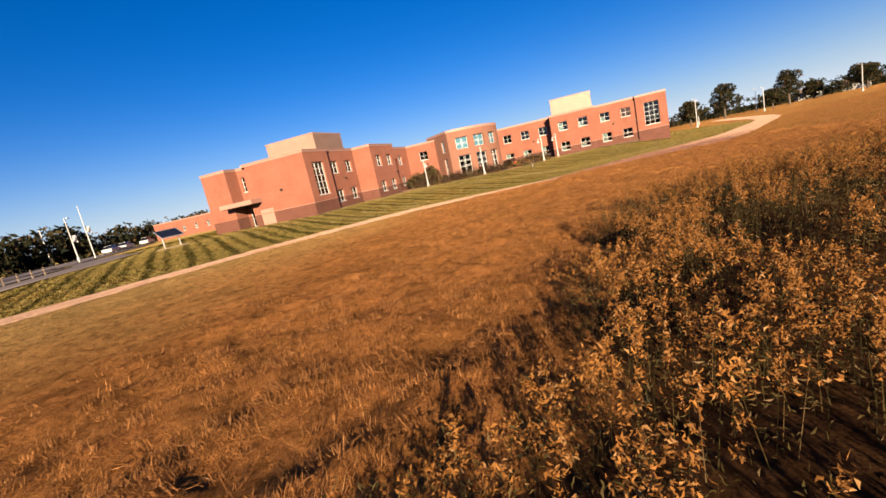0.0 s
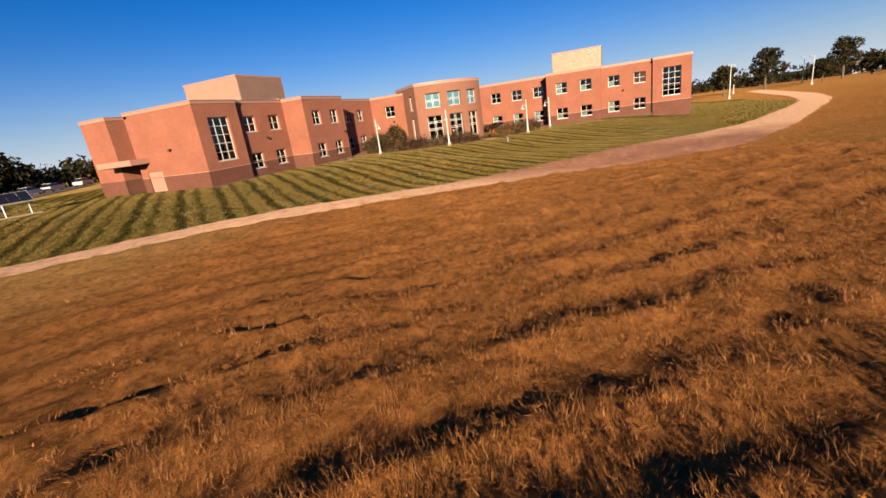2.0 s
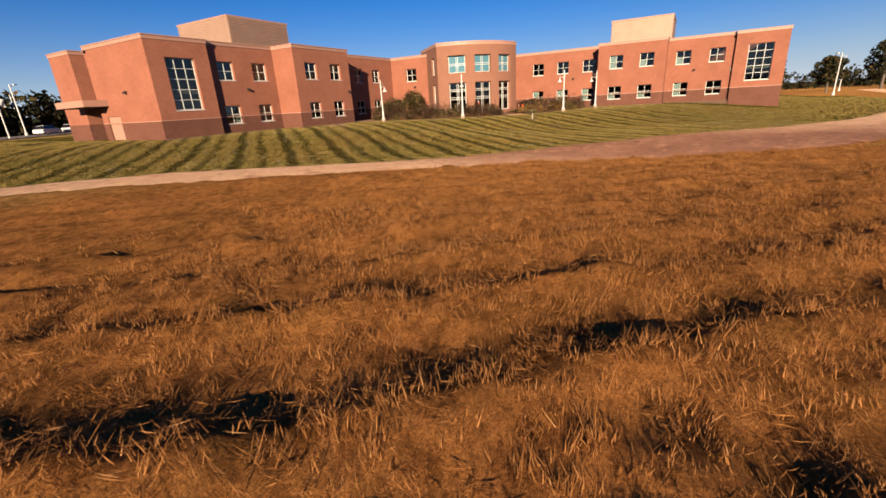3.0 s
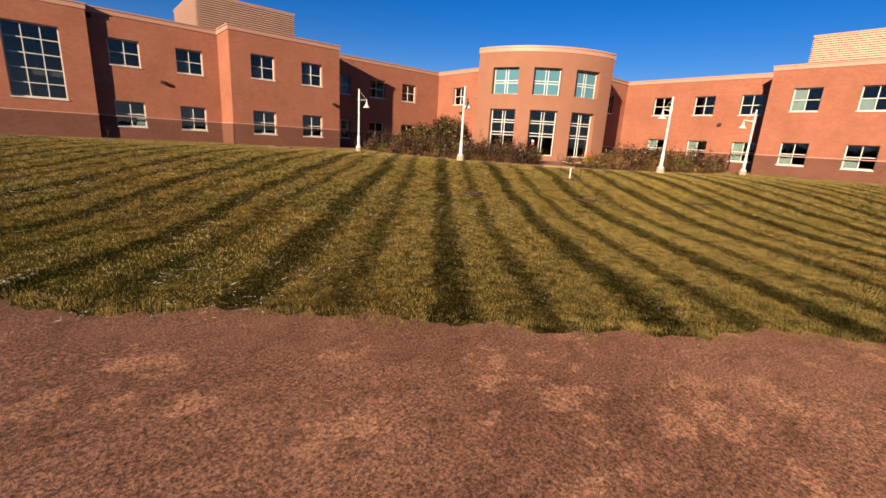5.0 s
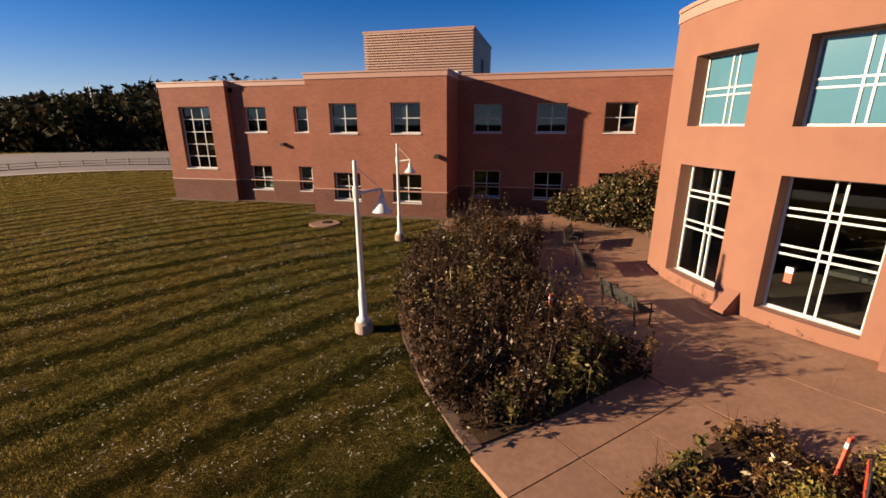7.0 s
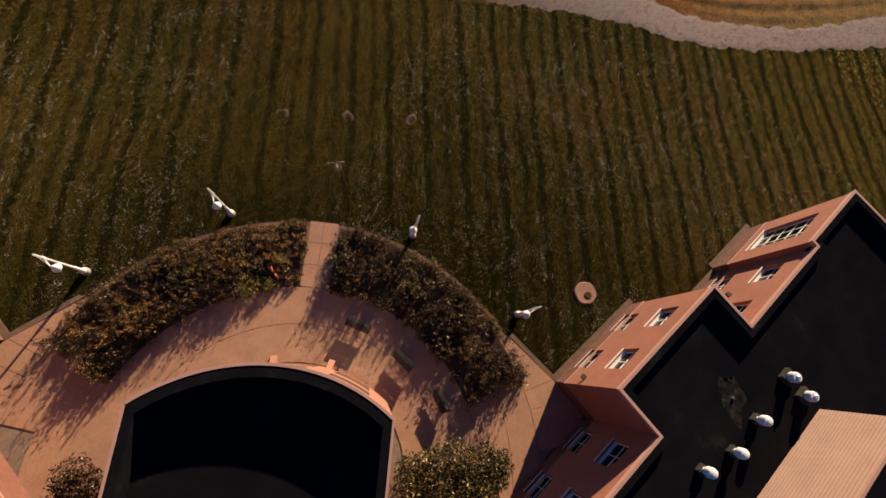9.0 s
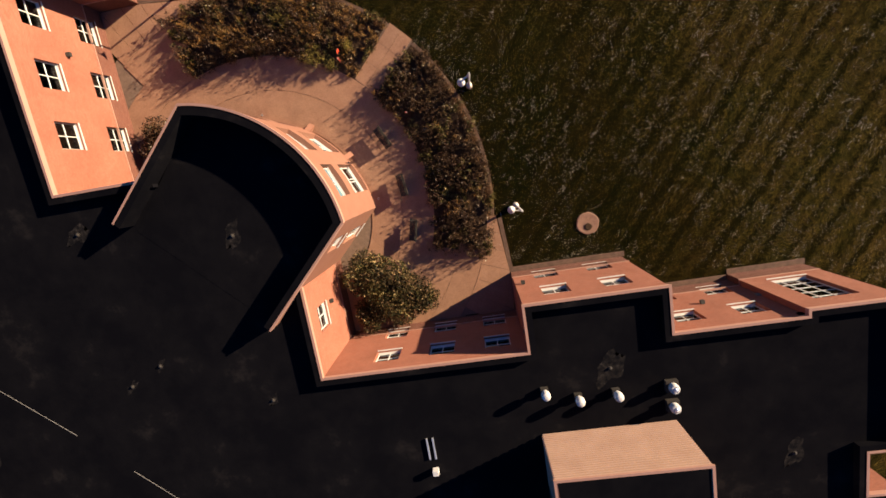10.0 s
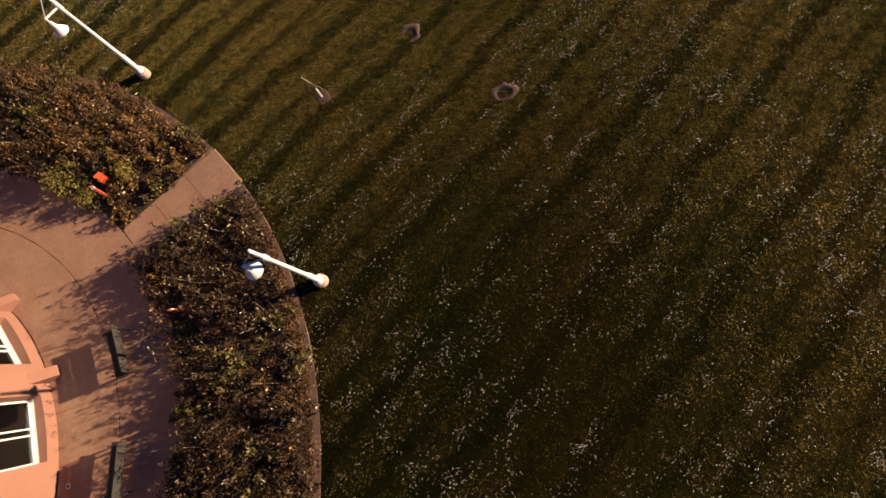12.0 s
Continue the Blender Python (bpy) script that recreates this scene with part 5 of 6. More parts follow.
def hay(name, pts, per, tall, wide, spread, label="cut straw-coloured hay lying in rows"):
    """Wisps of cut hay that lie in clumps and in rows along the path."""
    ph, strong = hay_row(pts[:, 0], pts[:, 1])
    row = np.clip(1 - np.abs(ph - 0.68) / 0.5, 0, 1) * strong
    keep = rng.uniform(size=len(pts)) < (0.6 + 0.4 * row) * np.clip(2.4 * value_noise(pts[:, 0], pts[:, 1], 0.45, 60) - 0.35, 0.12, 1)
    pts, row = pts[keep], row[keep]
    pts = pts + np.column_stack([np.zeros((len(pts), 2)), relief(pts[:, 0], pts[:, 1]) + 0.02])
    n = len(pts)
    p = np.repeat(pts, per, axis=0)
    k = len(p)
    a = np.repeat(rng.uniform(0, math.tau, n), per) + rng.normal(0, 0.7, k)
    root = p + np.column_stack([rng.normal(0, spread, (k, 2)), np.zeros(k)])
    h = rng.uniform(tall[0], tall[1], k) * np.repeat(rng.uniform(0.5, 1.4, n) * (0.7 + 0.4 * row), per)
    reach = h * rng.uniform(0.3, 1.1, k)
    tip = root + np.column_stack([np.cos(a) * reach, np.sin(a) * reach, h])
    b = a + math.pi / 2 + rng.normal(0, 0.5, k)
    side = np.column_stack([np.cos(b), np.sin(b), np.zeros(k)]) * (wide * rng.uniform(0.6, 1.4, k))[:, None]
    v = np.stack([root - side, root + side, tip], 1).reshape(-1, 3)
    v[:, 2] -= 0.05
    return tagged(soup(name, v, np.arange(3 * k).reshape(-1, 3), STRAW), label, "hay", kind="stuff")


hay("hay_stubble", scatter(-72, -18, -52, -18, 76, lambda x, y: hay_spot(x, y) & near_line(x, y, HAYLINE, 7.5)), 11, (0.05, 0.14), 0.0040, 0.05)


def lying_hay(name, pts, per, long, wide):
    """Long straws that lie in combed clumps, each clump one way."""
    pts = pts + np.column_stack([np.zeros((len(pts), 2)), relief(pts[:, 0], pts[:, 1]) + 0.015])
    n = len(pts)
    p = np.repeat(pts, per, axis=0)
    k = len(p)
    a = np.repeat(5.0 * value_noise(pts[:, 0], pts[:, 1], 0.8, 50) + rng.normal(0, 0.4, n), per) + rng.normal(0, 0.28, k)
    way = np.column_stack([np.cos(a), np.sin(a), np.zeros(k)])
    mid = p + np.column_stack([rng.normal(0, 0.09, (k, 2)), rng.uniform(0.0, 0.05, k)])
    half = way * (rng.uniform(long[0], long[1], k) / 2)[:, None]
    half[:, 2] = rng.normal(0.02, 0.03, k)
    side = np.column_stack([-np.sin(a), np.cos(a), rng.normal(0, 0.6, k)]) * (wide * rng.uniform(0.6, 1.4, k))[:, None]
    v = np.stack([mid - half, mid + side, mid + half], 1).reshape(-1, 3)
    return tagged(soup(name, v, np.arange(3 * k).reshape(-1, 3), STRAW), "long straws of cut hay lying in combed clumps", "hay", kind="stuff")


lying_hay("lying_hay", scatter(-72, -18, -52, -18, 24, lambda x, y: hay_spot(x, y) & near_line(x, y, HAYLINE, 7.5)), 9, (0.07, 0.21), 0.0042)
hay("hay_stubble", scatter(-95, 34, -95, 6, 8, lambda x, y: hay_spot(x, y) & ~near_line(x, y, HAYLINE, 7.5)), 6, (0.05, 0.13), 0.010, 0.12)
WEEDLINE = np.array([(-74, -29), (-64, -31.5), (-54, -35), (-46, -42)])
tufts("tall_meadow_grass", scatter(-120, -20, -95, 8, 2.6, lambda x, y: tall_side(x, y) & ~near_line(x, y, WEEDLINE, 9)), STRAW, 3, (0.3, 0.7), 0.016, 0.25, "tall dry meadow grass left uncut", 0.5, "tall grass")

# litter under the weeds; shade between the stems is put into its dark colour
LITTER = plain("shaded_litter", (0.040, 0.019, 0.008), 0.95, vary=0.4, scale=5, bump=0.6, fine=30, spec=0.0)
fine_sheet("meadow_floor", -78, -38, -56, -22, 0.25, lambda x, y: tall_side(x, y) & near_line(x, y, WEEDLINE, 13), LITTER, lambda x, y: 0.07 * value_noise(x, y, 0.9, 8) - 0.10 + 0.10 * ease((edge_at(x) - y) / 1.6 + 0.35 * value_noise(x, y, 0.5, 18) - 0.2), "brown leaf litter, darkened for the shade under the uncut weeds")

# ragged grass over the edges of the path
def path_edge(x, y, side):
    d, half = track_side(x, y)
    return (np.abs(side * d - half - 0.05 + 0.35 * (value_noise(x, y, 0.9, 90) - 0.5)) < 0.16) & (value_noise(x, y, 0.35, 91) > 0.35)


for side, mat, label in ((1, GRASS, "ragged tufts of grass along the edge of the path"), (-1, STRAW, "dry grass hanging over the edge of the path")):
    tufts("edge_grass", scatter(-34, 4, -44, -24, 170, lambda x, y: path_edge(x, y, side)), mat, 6, (0.05, 0.13), 0.0042, 0.035, label, 0.7)

# loose stones on the path
pb = scatter(-30, -6, -42, -28, 90, lambda x, y: (np.abs(track_side(x, y)[0]) < 0.93 * track_side(x, y)[1]))
k = len(pb)
size = rng.uniform(0.006, 0.017, k)[:, None]
turn = rng.uniform(0, math.tau, k)
corner = [np.column_stack([np.cos(turn + o), np.sin(turn + o), np.full(k, 0.0)]) * size for o in (0.0, 2.2, 4.1)]
peak = pb + np.column_stack([rng.normal(0, 0.3, (k, 2)), rng.uniform(0.7, 1.3, k)]) * size
base = pb + np.array((0, 0, 0.012))
v = np.stack([base + corner[0], base + corner[1], base + corner[2], peak + np.array((0, 0, 0.012))], 1).reshape(-1, 3)
f = (np.arange(k)[:, None, None] * 4 + np.array([(0, 1, 3), (1, 2, 3), (2, 0, 3)])[None]).reshape(-1, 3)
PEBBLE = leaf_mat("path_pebbles", [(0.0, (0.05, 0.030, 0.024)), (0.5, (0.22, 0.125, 0.09)), (1.0, (0.58, 0.42, 0.32))], 0.9, 0.0)
tagged(soup("path_gravel", v, f, PEBBLE), "small loose stones scattered over the path", "gravel", kind="stuff")


def leaves_at(centres, size, flat=0.3):
    """Leaf quads of about the given size at the centres, turned at random. Returns verts and faces."""
    k = len(centres)
    a = rng.normal(size=(k, 3))
    a[:, 2] = a[:, 2] * (1 - flat) + 0.0
    a /= np.linalg.norm(a, axis=1)[:, None]
    b = np.cross(a, rng.normal(size=(k, 3)))
    b /= np.linalg.norm(b, axis=1)[:, None]
    s = (size * rng.uniform(0.6, 1.4, k))[:, None]
    v = np.stack([centres - a * s, centres + b * s * 0.42, centres + a * s, centres - b * s * 0.42], 1).reshape(-1, 3)
    return v, np.arange(4 * k).reshape(-1, 4)


def stems_between(a, b, w):
    """Thin three-sided stems as two crossing quads each."""
    k = len(a)
    t = rng.uniform(0, math.tau, k)
    s = np.column_stack([np.cos(t), np.sin(t), np.zeros(k)]) * w
    v = np.stack([a - s, a + s, b + s * 0.4, b - s * 0.4], 1).reshape(-1, 3)
    return v, np.arange(4 * k).reshape(-1, 4)


def join(*groups):
    vs, fs, n = [], [], 0
    for v, f in groups:
        vs.append(v)
        fs.append(f + n)
        n += len(v)
    return np.concatenate(vs), np.concatenate(fs)


def leaf_tris(centres, size, aspect=0.3, droop=0.0):
    """One narrow triangle for each small leaf or floret."""
    k = len(centres)
    a = rng.normal(size=(k, 3))
    a[:, 2] -= droop
    a /= np.linalg.norm(a, axis=1)[:, None]
    b = np.cross(a, rng.normal(size=(k, 3)))
    b /= np.linalg.norm(b, axis=1)[:, None]
    s = (size * rng.uniform(0.6, 1.4, k))[:, None]
    return np.stack([centres - a * s, centres - a * s * 0.2 + b * s * aspect * 2, centres + a * s], 1).reshape(-1, 3), np.arange(3 * k).reshape(-1, 3)


def stem_tris(a, b, w):
    k = len(a)
    t = rng.uniform(0, math.tau, k)
    s = np.column_stack([np.cos(t), np.sin(t), np.zeros(k)]) * w
    return np.stack([a - s, a + s, b], 1).reshape(-1, 3), np.arange(3 * k).reshape(-1, 3)


# ---------------------------------------------------------------- goldenrod and asters in the uncut meadow
def weeds(spots, per_leaf, leaf, per_plume, floret):
    tuft = value_noise(spots[:, 0], spots[:, 1], 1.1, 9) + 0.6 * value_noise(spots[:, 0], spots[:, 1], 0.5, 10)
    open_spot = (np.hypot(spots[:, 0] + 65.7, spots[:, 1] + 30.5) < 0.75) & (rng.uniform(size=len(spots)) < 0.65)
    tuft = tuft + 0.35 * (edge_at(spots[:, 0]) - spots[:, 1] < 1.5)
    tuft = np.where(open_spot, 0.0, tuft + 0.4 * (np.hypot(spots[:, 0] + 65.4, spots[:, 1] + 29.0) < 1.0))
    spots = spots[tuft > 0.39 + 0.25 * rng.uniform(size=len(spots))]
    k = len(spots)
    tall = rng.uniform(0.42, 0.75, k) + 0.32 * value_noise(spots[:, 0], spots[:, 1], 1.4, 11)
    top = spots + np.column_stack([rng.normal(0, 0.10, (k, 2)), tall])
    s = rng.uniform(0.05, 0.95, (k, per_leaf, 1))
    c = (spots[:, None] * (1 - s) + top[:, None] * s + rng.normal(0, 0.065, (k, per_leaf, 3))).reshape(-1, 3)
    v, f = join(stem_tris(spots, top, 0.0045), leaf_tris(c, np.full(len(c), leaf), 0.22, 0.3))
    tagged(soup("meadow_weeds", v, f, WEED), "tall green and brown meadow weeds, stems and leaves", "weeds", kind="stuff")
    gold = (value_noise(spots[:, 0], spots[:, 1], 1.6, 12) + 0.4 * (np.hypot(spots[:, 0] + 65.4, spots[:, 1] + 29.0) < 1.0) > 0.36) & (rng.uniform(size=k) < 0.85)
    tp = top[gold]
    m = len(tp)
    arms = 8
    ang = rng.uniform(0, math.tau, (m, arms))
    lift = rng.uniform(-0.24, 0.04, (m, arms))
    reach = (0.03 + 0.34 * (0.04 - lift)) * rng.uniform(0.7, 1.15, (m, arms))
    arm_tip = tp[:, None] + np.stack([np.cos(ang) * reach, np.sin(ang) * reach, lift], 2)
    arm_root = tp[:, None] + np.stack([np.zeros_like(lift), np.zeros_like(lift), lift - 0.05], 2)
    q = rng.uniform(0.1, 1.1, (m, arms, per_plume, 1))
    c = arm_root[:, :, None] * (1 - q) + arm_tip[:, :, None] * q + rng.normal(0, 0.016, (m, arms, per_plume, 3))
    v, f = leaf_tris(c.reshape(-1, 3), np.full(m * arms * per_plume, floret), 0.35)
    tagged(soup("goldenrod_plumes", v, f, PLUME), "orange-yellow feathery goldenrod plumes above the weeds", "goldenrod", kind="stuff")


weeds(scatter(-74, -44, -46, -26, 27, lambda x, y: tall_side(x, y) & near_line(x, y, WEEDLINE, 4.5)), 24, 0.028, 7, 0.0235)
weeds(scatter(-78, -36, -56, -20, 11, lambda x, y: tall_side(x, y) & near_line(x, y, WEEDLINE, 11) & ~near_line(x, y, WEEDLINE, 4.5)), 20, 0.039, 4, 0.033)
weeds(scatter(-112, -25, -85, -2, 0.9, lambda x, y: tall_side(x, y) & ~near_line(x, y, WEEDLINE, 11)), 11, 0.11, 3, 0.06)


# ---------------------------------------------------------------- perennials in the beds, bushes by the walls
def bed_plants(a0, a1, n, clumps, mat, tall, leaf, per, label, bare=0.0, spread=0.30):
    """One kind of plant in clumps over a bed: stems, side stems and leaves."""
    cr = np.sqrt(rng.uniform(11.9**2, 16.9**2, clumps))
    ca = np.radians(rng.uniform(a0 - 1.2, a1 + 1.2, clumps))
    own = rng.integers(0, clumps, n)
    at = np.column_stack([PC[0] + cr * np.cos(ca), PC[1] + cr * np.sin(ca)])[own] + rng.normal(0, spread, (n, 2))
    r, a = np.hypot(at[:, 0] - PC[0], at[:, 1] - PC[1]), np.degrees(np.arctan2(at[:, 1] - PC[1], at[:, 0] - PC[0])) % 360
    ok = (r > 12.0) & (r < 16.85) & (a > a0 - 0.2) & (a < a1 + 0.2)
    at, own, r = at[ok], own[ok], r[ok]
    n = len(at)
    root = np.column_stack([at, np.full(n, 0.02)])
    h = rng.uniform(tall[0], tall[1], n) * rng.uniform(0.45, 1.25, clumps)[own] * (0.62 + 0.38 * np.clip(1 - ((r - 14.3) / 2.6) ** 2, 0, 1))
    h = h * np.where((a[ok] > 225) & (a[ok] < 246), 0.45 + 0.55 * ease((a[ok] - 234) / 12), 1.0)     # low by the walk
    top = root + np.column_stack([rng.normal(0, 0.17, (n, 2)) * h[:, None], h])
    groups = [stems_between(root, top, 0.009)]
    for _ in range(2):
        groups.append(stems_between(root, top + rng.normal(0, 0.2, (n, 3)) * (1, 1, 0.5), 0.007))
    s = rng.uniform(0.1 + bare, 1.08, (n, per, 1))
    c = (root[:, None] * (1 - s) + top[:, None] * s + rng.normal(0, 1, (n, per, 3)) * (0.14, 0.14, 0.07) * (1.1 - 0.75 * s)).reshape(-1, 3)
    c[:, 2] = np.maximum(c[:, 2], 0.06)
    groups.append(leaves_at(c, leaf * rng.choice([0.5, 0.8, 1.0, 1.35], len(c)), 0.3))
    v, f = join(*groups)
    tagged(soup("perennials", v, f, mat), label, "perennials", kind="stuff")


for (a0, a1), gold in (((160.5, 221.0), 60), ((229.0, 289.5), 560)):
    bed_plants(a0, a1, 1300 if a0 < 200 else 760, 170, PEREN, (0.85, 1.5), 0.051, 46, "dense tall brown seeding perennials")
    bed_plants(a0, a1, 250 if a0 < 200 else 330, 24, PEREN_GREEN, (0.5, 1.1), 0.066, 56, "low leafy green perennials between brown stalks", spread=0.36)
    bed_plants(a0, a1, gold, 12 if a0 < 200 else 60, PEREN_GOLD, (0.7, 1.3), 0.042, 48, "golden dry flower stalks in clumps", 0.35)
    bed_plants(a0, a1, 120, 60, PEREN, (1.5, 2.1), 0.046, 24, "tall thin bare seed stalks above the bed", 0.45, 0.4)


def edge_plants(a0, a1, n):
    """Low rusty plants that spill over the outer edge of a bed."""
    a = np.radians(rng.uniform(a0, a1, n))
    a = a[value_noise(np.degrees(a), a * 0, 2.2, 70) + 0.2 * rng.uniform(size=len(a)) > 0.42]
    n = len(a)
    r = 16.42 + rng.normal(0, 0.13, n)
    root = np.column_stack([PC[0] + r * np.cos(a), PC[1] + r * np.sin(a), np.full(n, 0.025)])
    c = (root[:, None] + rng.normal(0, 1, (n, 26, 3)) * (0.12, 0.12, 0.0)).reshape(-1, 3)
    c[:, 2] += rng.uniform(0.03, 0.34, len(c))
    v, f = join(stems_between(np.repeat(root, 3, 0), np.repeat(root, 3, 0) + rng.normal(0, 0.12, (3 * n, 3)) * (1, 1, 0.3) + (0, 0, 0.3), 0.006), leaves_at(c, np.full(len(c), 0.036), 0.4))
    tagged(soup("edge_plants", v, f, PEREN_RUST), "low rust-brown plants along the edge of the bed", "perennials", kind="stuff")


def flower_clump(x, y, r, h, n, mat, label):
    """One rounded clump of flowering stalks."""
    q = rng.normal(0, 0.42, (n, 2)) * r
    top = np.column_stack([q * 1.3, h * (1 - 0.45 * (np.hypot(q[:, 0], q[:, 1]) / r) ** 2).clip(0.35) * rng.uniform(0.85, 1.1, n)])
    c = (np.repeat(top, 14, 0) + rng.normal(0, 1, (14 * n, 3)) * (0.06, 0.06, 0.09))
    c[:, 2] = np.maximum(c[:, 2], 0.05)
    v, f = join(stems_between(np.column_stack([q * 0.5, np.zeros(n)]), top, 0.006), leaves_at(c, np.full(len(c), 0.034), 0.2))
    tagged(soup("flower_clump", v + (x, y, 0.02), f, mat), label, "perennials", kind="stuff")


for a0, a1 in ((172.0, 221.0), (229.0, 279.0)):
    edge_plants(a0, a1, 420)
for x, y, r, h in ((12.1, -18.3, 0.75, 0.8), (13.6, -21.2, 0.7, 0.9), (9.3, -18.6, 0.55, 0.6), (10.9, -17.6, 0.5, 0.55), (11.2, -20.6, 0.6, 0.7)):
    flower_clump(x, y, r, h, int(150 * r * r + 20), PEREN_LIME, "rounded yellow-green flowering clump in the bed")
flower_clump(9.0, -19.9, 0.6, 0.7, 70, PEREN_RUST, "low rust-orange clump at the end of the bed")


def bush(x, y, rx, ry, h, leaves, label, mat=None, z=0.03, size=0.095):
    """A shrub: forked stems and leaves on an uneven crown of several lobes."""
    ob = tagged(new("bush"), label, "bush", "bushes by the walls")
    ob.matrix_world = pose(x, y, z)
    la, lr = np.arange(11) * 2.4 + x, np.sqrt((np.arange(11) + 0.5) / 11) * rng.uniform(0.55, 0.8, 11)
    lobes = np.column_stack([np.cos(la) * lr * rx, np.sin(la) * lr * ry, rng.uniform(0.35, 0.72, 11) * h])
    bm = bmesh.new()
    for lx, ly, lz in lobes:
        kx, ky = lx * 0.35, ly * 0.35
        tube(bm, (kx * 0.4, ky * 0.4, -0.1), (kx, ky, lz * 0.45), 0.045, 0.03, 6)
        tube(bm, (kx, ky, lz * 0.45), (lx, ly, lz), 0.03, 0.012, 6)
    part("stems", bm, BARK, ob)
    pick = rng.integers(0, 11, leaves)
    way = rng.normal(size=(leaves, 3))
    way /= np.linalg.norm(way, axis=1)[:, None]
    rad = rng.uniform(0.5, 1.0, (leaves, 1)) ** 0.5 * rng.uniform(0.75, 1.15, (leaves, 1))
    c = lobes[pick] + way * rad * np.array((rx * 0.46, ry * 0.46, h * 0.34))
    c[:, 2] = np.clip(c[:, 2], 0.06, None)
    v, f = leaves_at(c, np.full(leaves, size), 0.2)
    soup("leaves", v, f, mat or BUSH, ob)
    return ob


bush(9.0, -0.2, 2.8, 2.5, 2.8, 10000, "large dark green and rust shrub beside the brick wall")
bush(10.8, -2.0, 2.0, 1.9, 3.5, 7500, "tall loose shrub against the brick corner")
bush(11.3, 1.4, 1.5, 1.3, 2.2, 4000, "dark green shrub under the lower windows")
bush(7.0, 0.9, 1.2, 1.3, 1.6, 3000, "low rust-brown shrub at the plaza's edge")
bush(25.0, -14.2, 1.6, 2.0, 1.5, 4500, "dry rust-brown shrub in the shaded corner", PEREN)


# ---------------------------------------------------------------- lamps round the plaza
def lamp_post(x, y, turn):
    ob = tagged(new("lamp_post"), "white painted lamp post with a bell shade on a short arm", "lamp post", "lamps round the plaza")
    z = float(land(x, y)[0])
    ob.matrix_world = pose(x, y, z, 0, 0, turn)
    bm = bmesh.new()
    lathe(bm, [(0.24, -0.3), (0.24, 0.24), (0.21, 0.28), (0.0, 0.28)], sides=18)
    part("footing", bm, CONCRETE, ob, "pale concrete footing")
    bm = bmesh.new()
    lathe(bm, [(0.17, 0.27), (0.19, 0.30), (0.19, 0.36), (0.13, 0.42), (0.10, 0.44), (0.10, 1.15), (0.085, 1.2), (0.07, 1.22), (0.062, 3.1), (0.055, 4.1), (0.05, 4.5), (0.0, 4.52)], sides=14)
    part("pole", bm, WHITE, ob, smooth=True)
    bm = bmesh.new()
    tube(bm, (0.03, 0, 3.72), (0.62, 0, 3.80), 0.035, 0.03, 8)
    tube(bm, (0.62, 0, 3.82), (0.62, 0, 3.62), 0.03, 0.03, 8)
    tube(bm, (0.04, 0, 4.35), (0.60, 0, 3.82), 0.010, 0.010, 6)
    lathe(bm, [(0.085, 3.62), (0.085, 3.86), (0.065, 3.90), (0.065, 3.62)], sides=12)
    part("arm", bm, WHITE, ob)
    bm = bmesh.new()
    prof = [(0.05, 3.66), (0.07, 3.60), (0.075, 3.50), (0.11, 3.44), (0.17, 3.36), (0.26, 3.25), (0.265, 3.23), (0.25, 3.235), (0.16, 3.34), (0.06, 3.44), (0.03, 3.48)]
    lathe(bm, prof, (0.62, 0, 0), 20)
    part("shade", bm, WHITE, ob, "white bell-shaped metal shade", smooth=True)
    bm = bmesh.new()
    lathe(bm, [(0.02, 3.30), (0.05, 3.33), (0.05, 3.40), (0.02, 3.46)], (0.62, 0, 0), 10)
    part("bulb", bm, GALV, ob)
    return ob


for x, y in ((-1.08, -5.22), (1.10, -14.37), (9.88, -23.20), (18.80, -25.20)):
    lamp_post(x, y, math.degrees(math.atan2(PC[1] - y, PC[0] - x)))


def bench(x, y, turn):
    ob = tagged(new("bench"), "dark metal slatted bench facing the stucco front", "bench", "benches on the plaza")
    ob.matrix_world = pose(x, y, 0.035, 0, 0, turn)
    for k in range(5):
        bm = bmesh.new()
        box(bm, -0.85, 0.85, -0.24 + k * 0.1, -0.16 + k * 0.1, 0.42, 0.45)
        part("slat", bm, DARK, ob)
    for k in range(4):
        bm = bmesh.new()
        box(bm, -0.85, 0.85, 0.26 + k * 0.03, 0.285 + k * 0.03, 0.50 + k * 0.1, 0.58 + k * 0.1)
        part("back_slat", bm, DARK, ob)
    for sx in (-0.75, 0.75):
        bm = bmesh.new()
        tube(bm, (sx, -0.22, 0), (sx, -0.22, 0.42), 0.025)
        tube(bm, (sx, 0.24, 0), (sx, 0.38, 0.90), 0.025)
        tube(bm, (sx, -0.22, 0.41), (sx, 0.28, 0.41), 0.02)
        tube(bm, (sx, -0.22, 0.63), (sx, 0.33, 0.66), 0.02)
        tube(bm, (sx, -0.22, 0.41), (sx, -0.22, 0.63), 0.02)
        part("leg", bm, DARK, ob)
    return ob


for x, y in ((8.05, -11.75), (7.25, -8.1), (7.0, -4.6)):
    a = math.degrees(math.atan2(PC[1] - y, PC[0] - x))
    bench(x, y, a + 90)


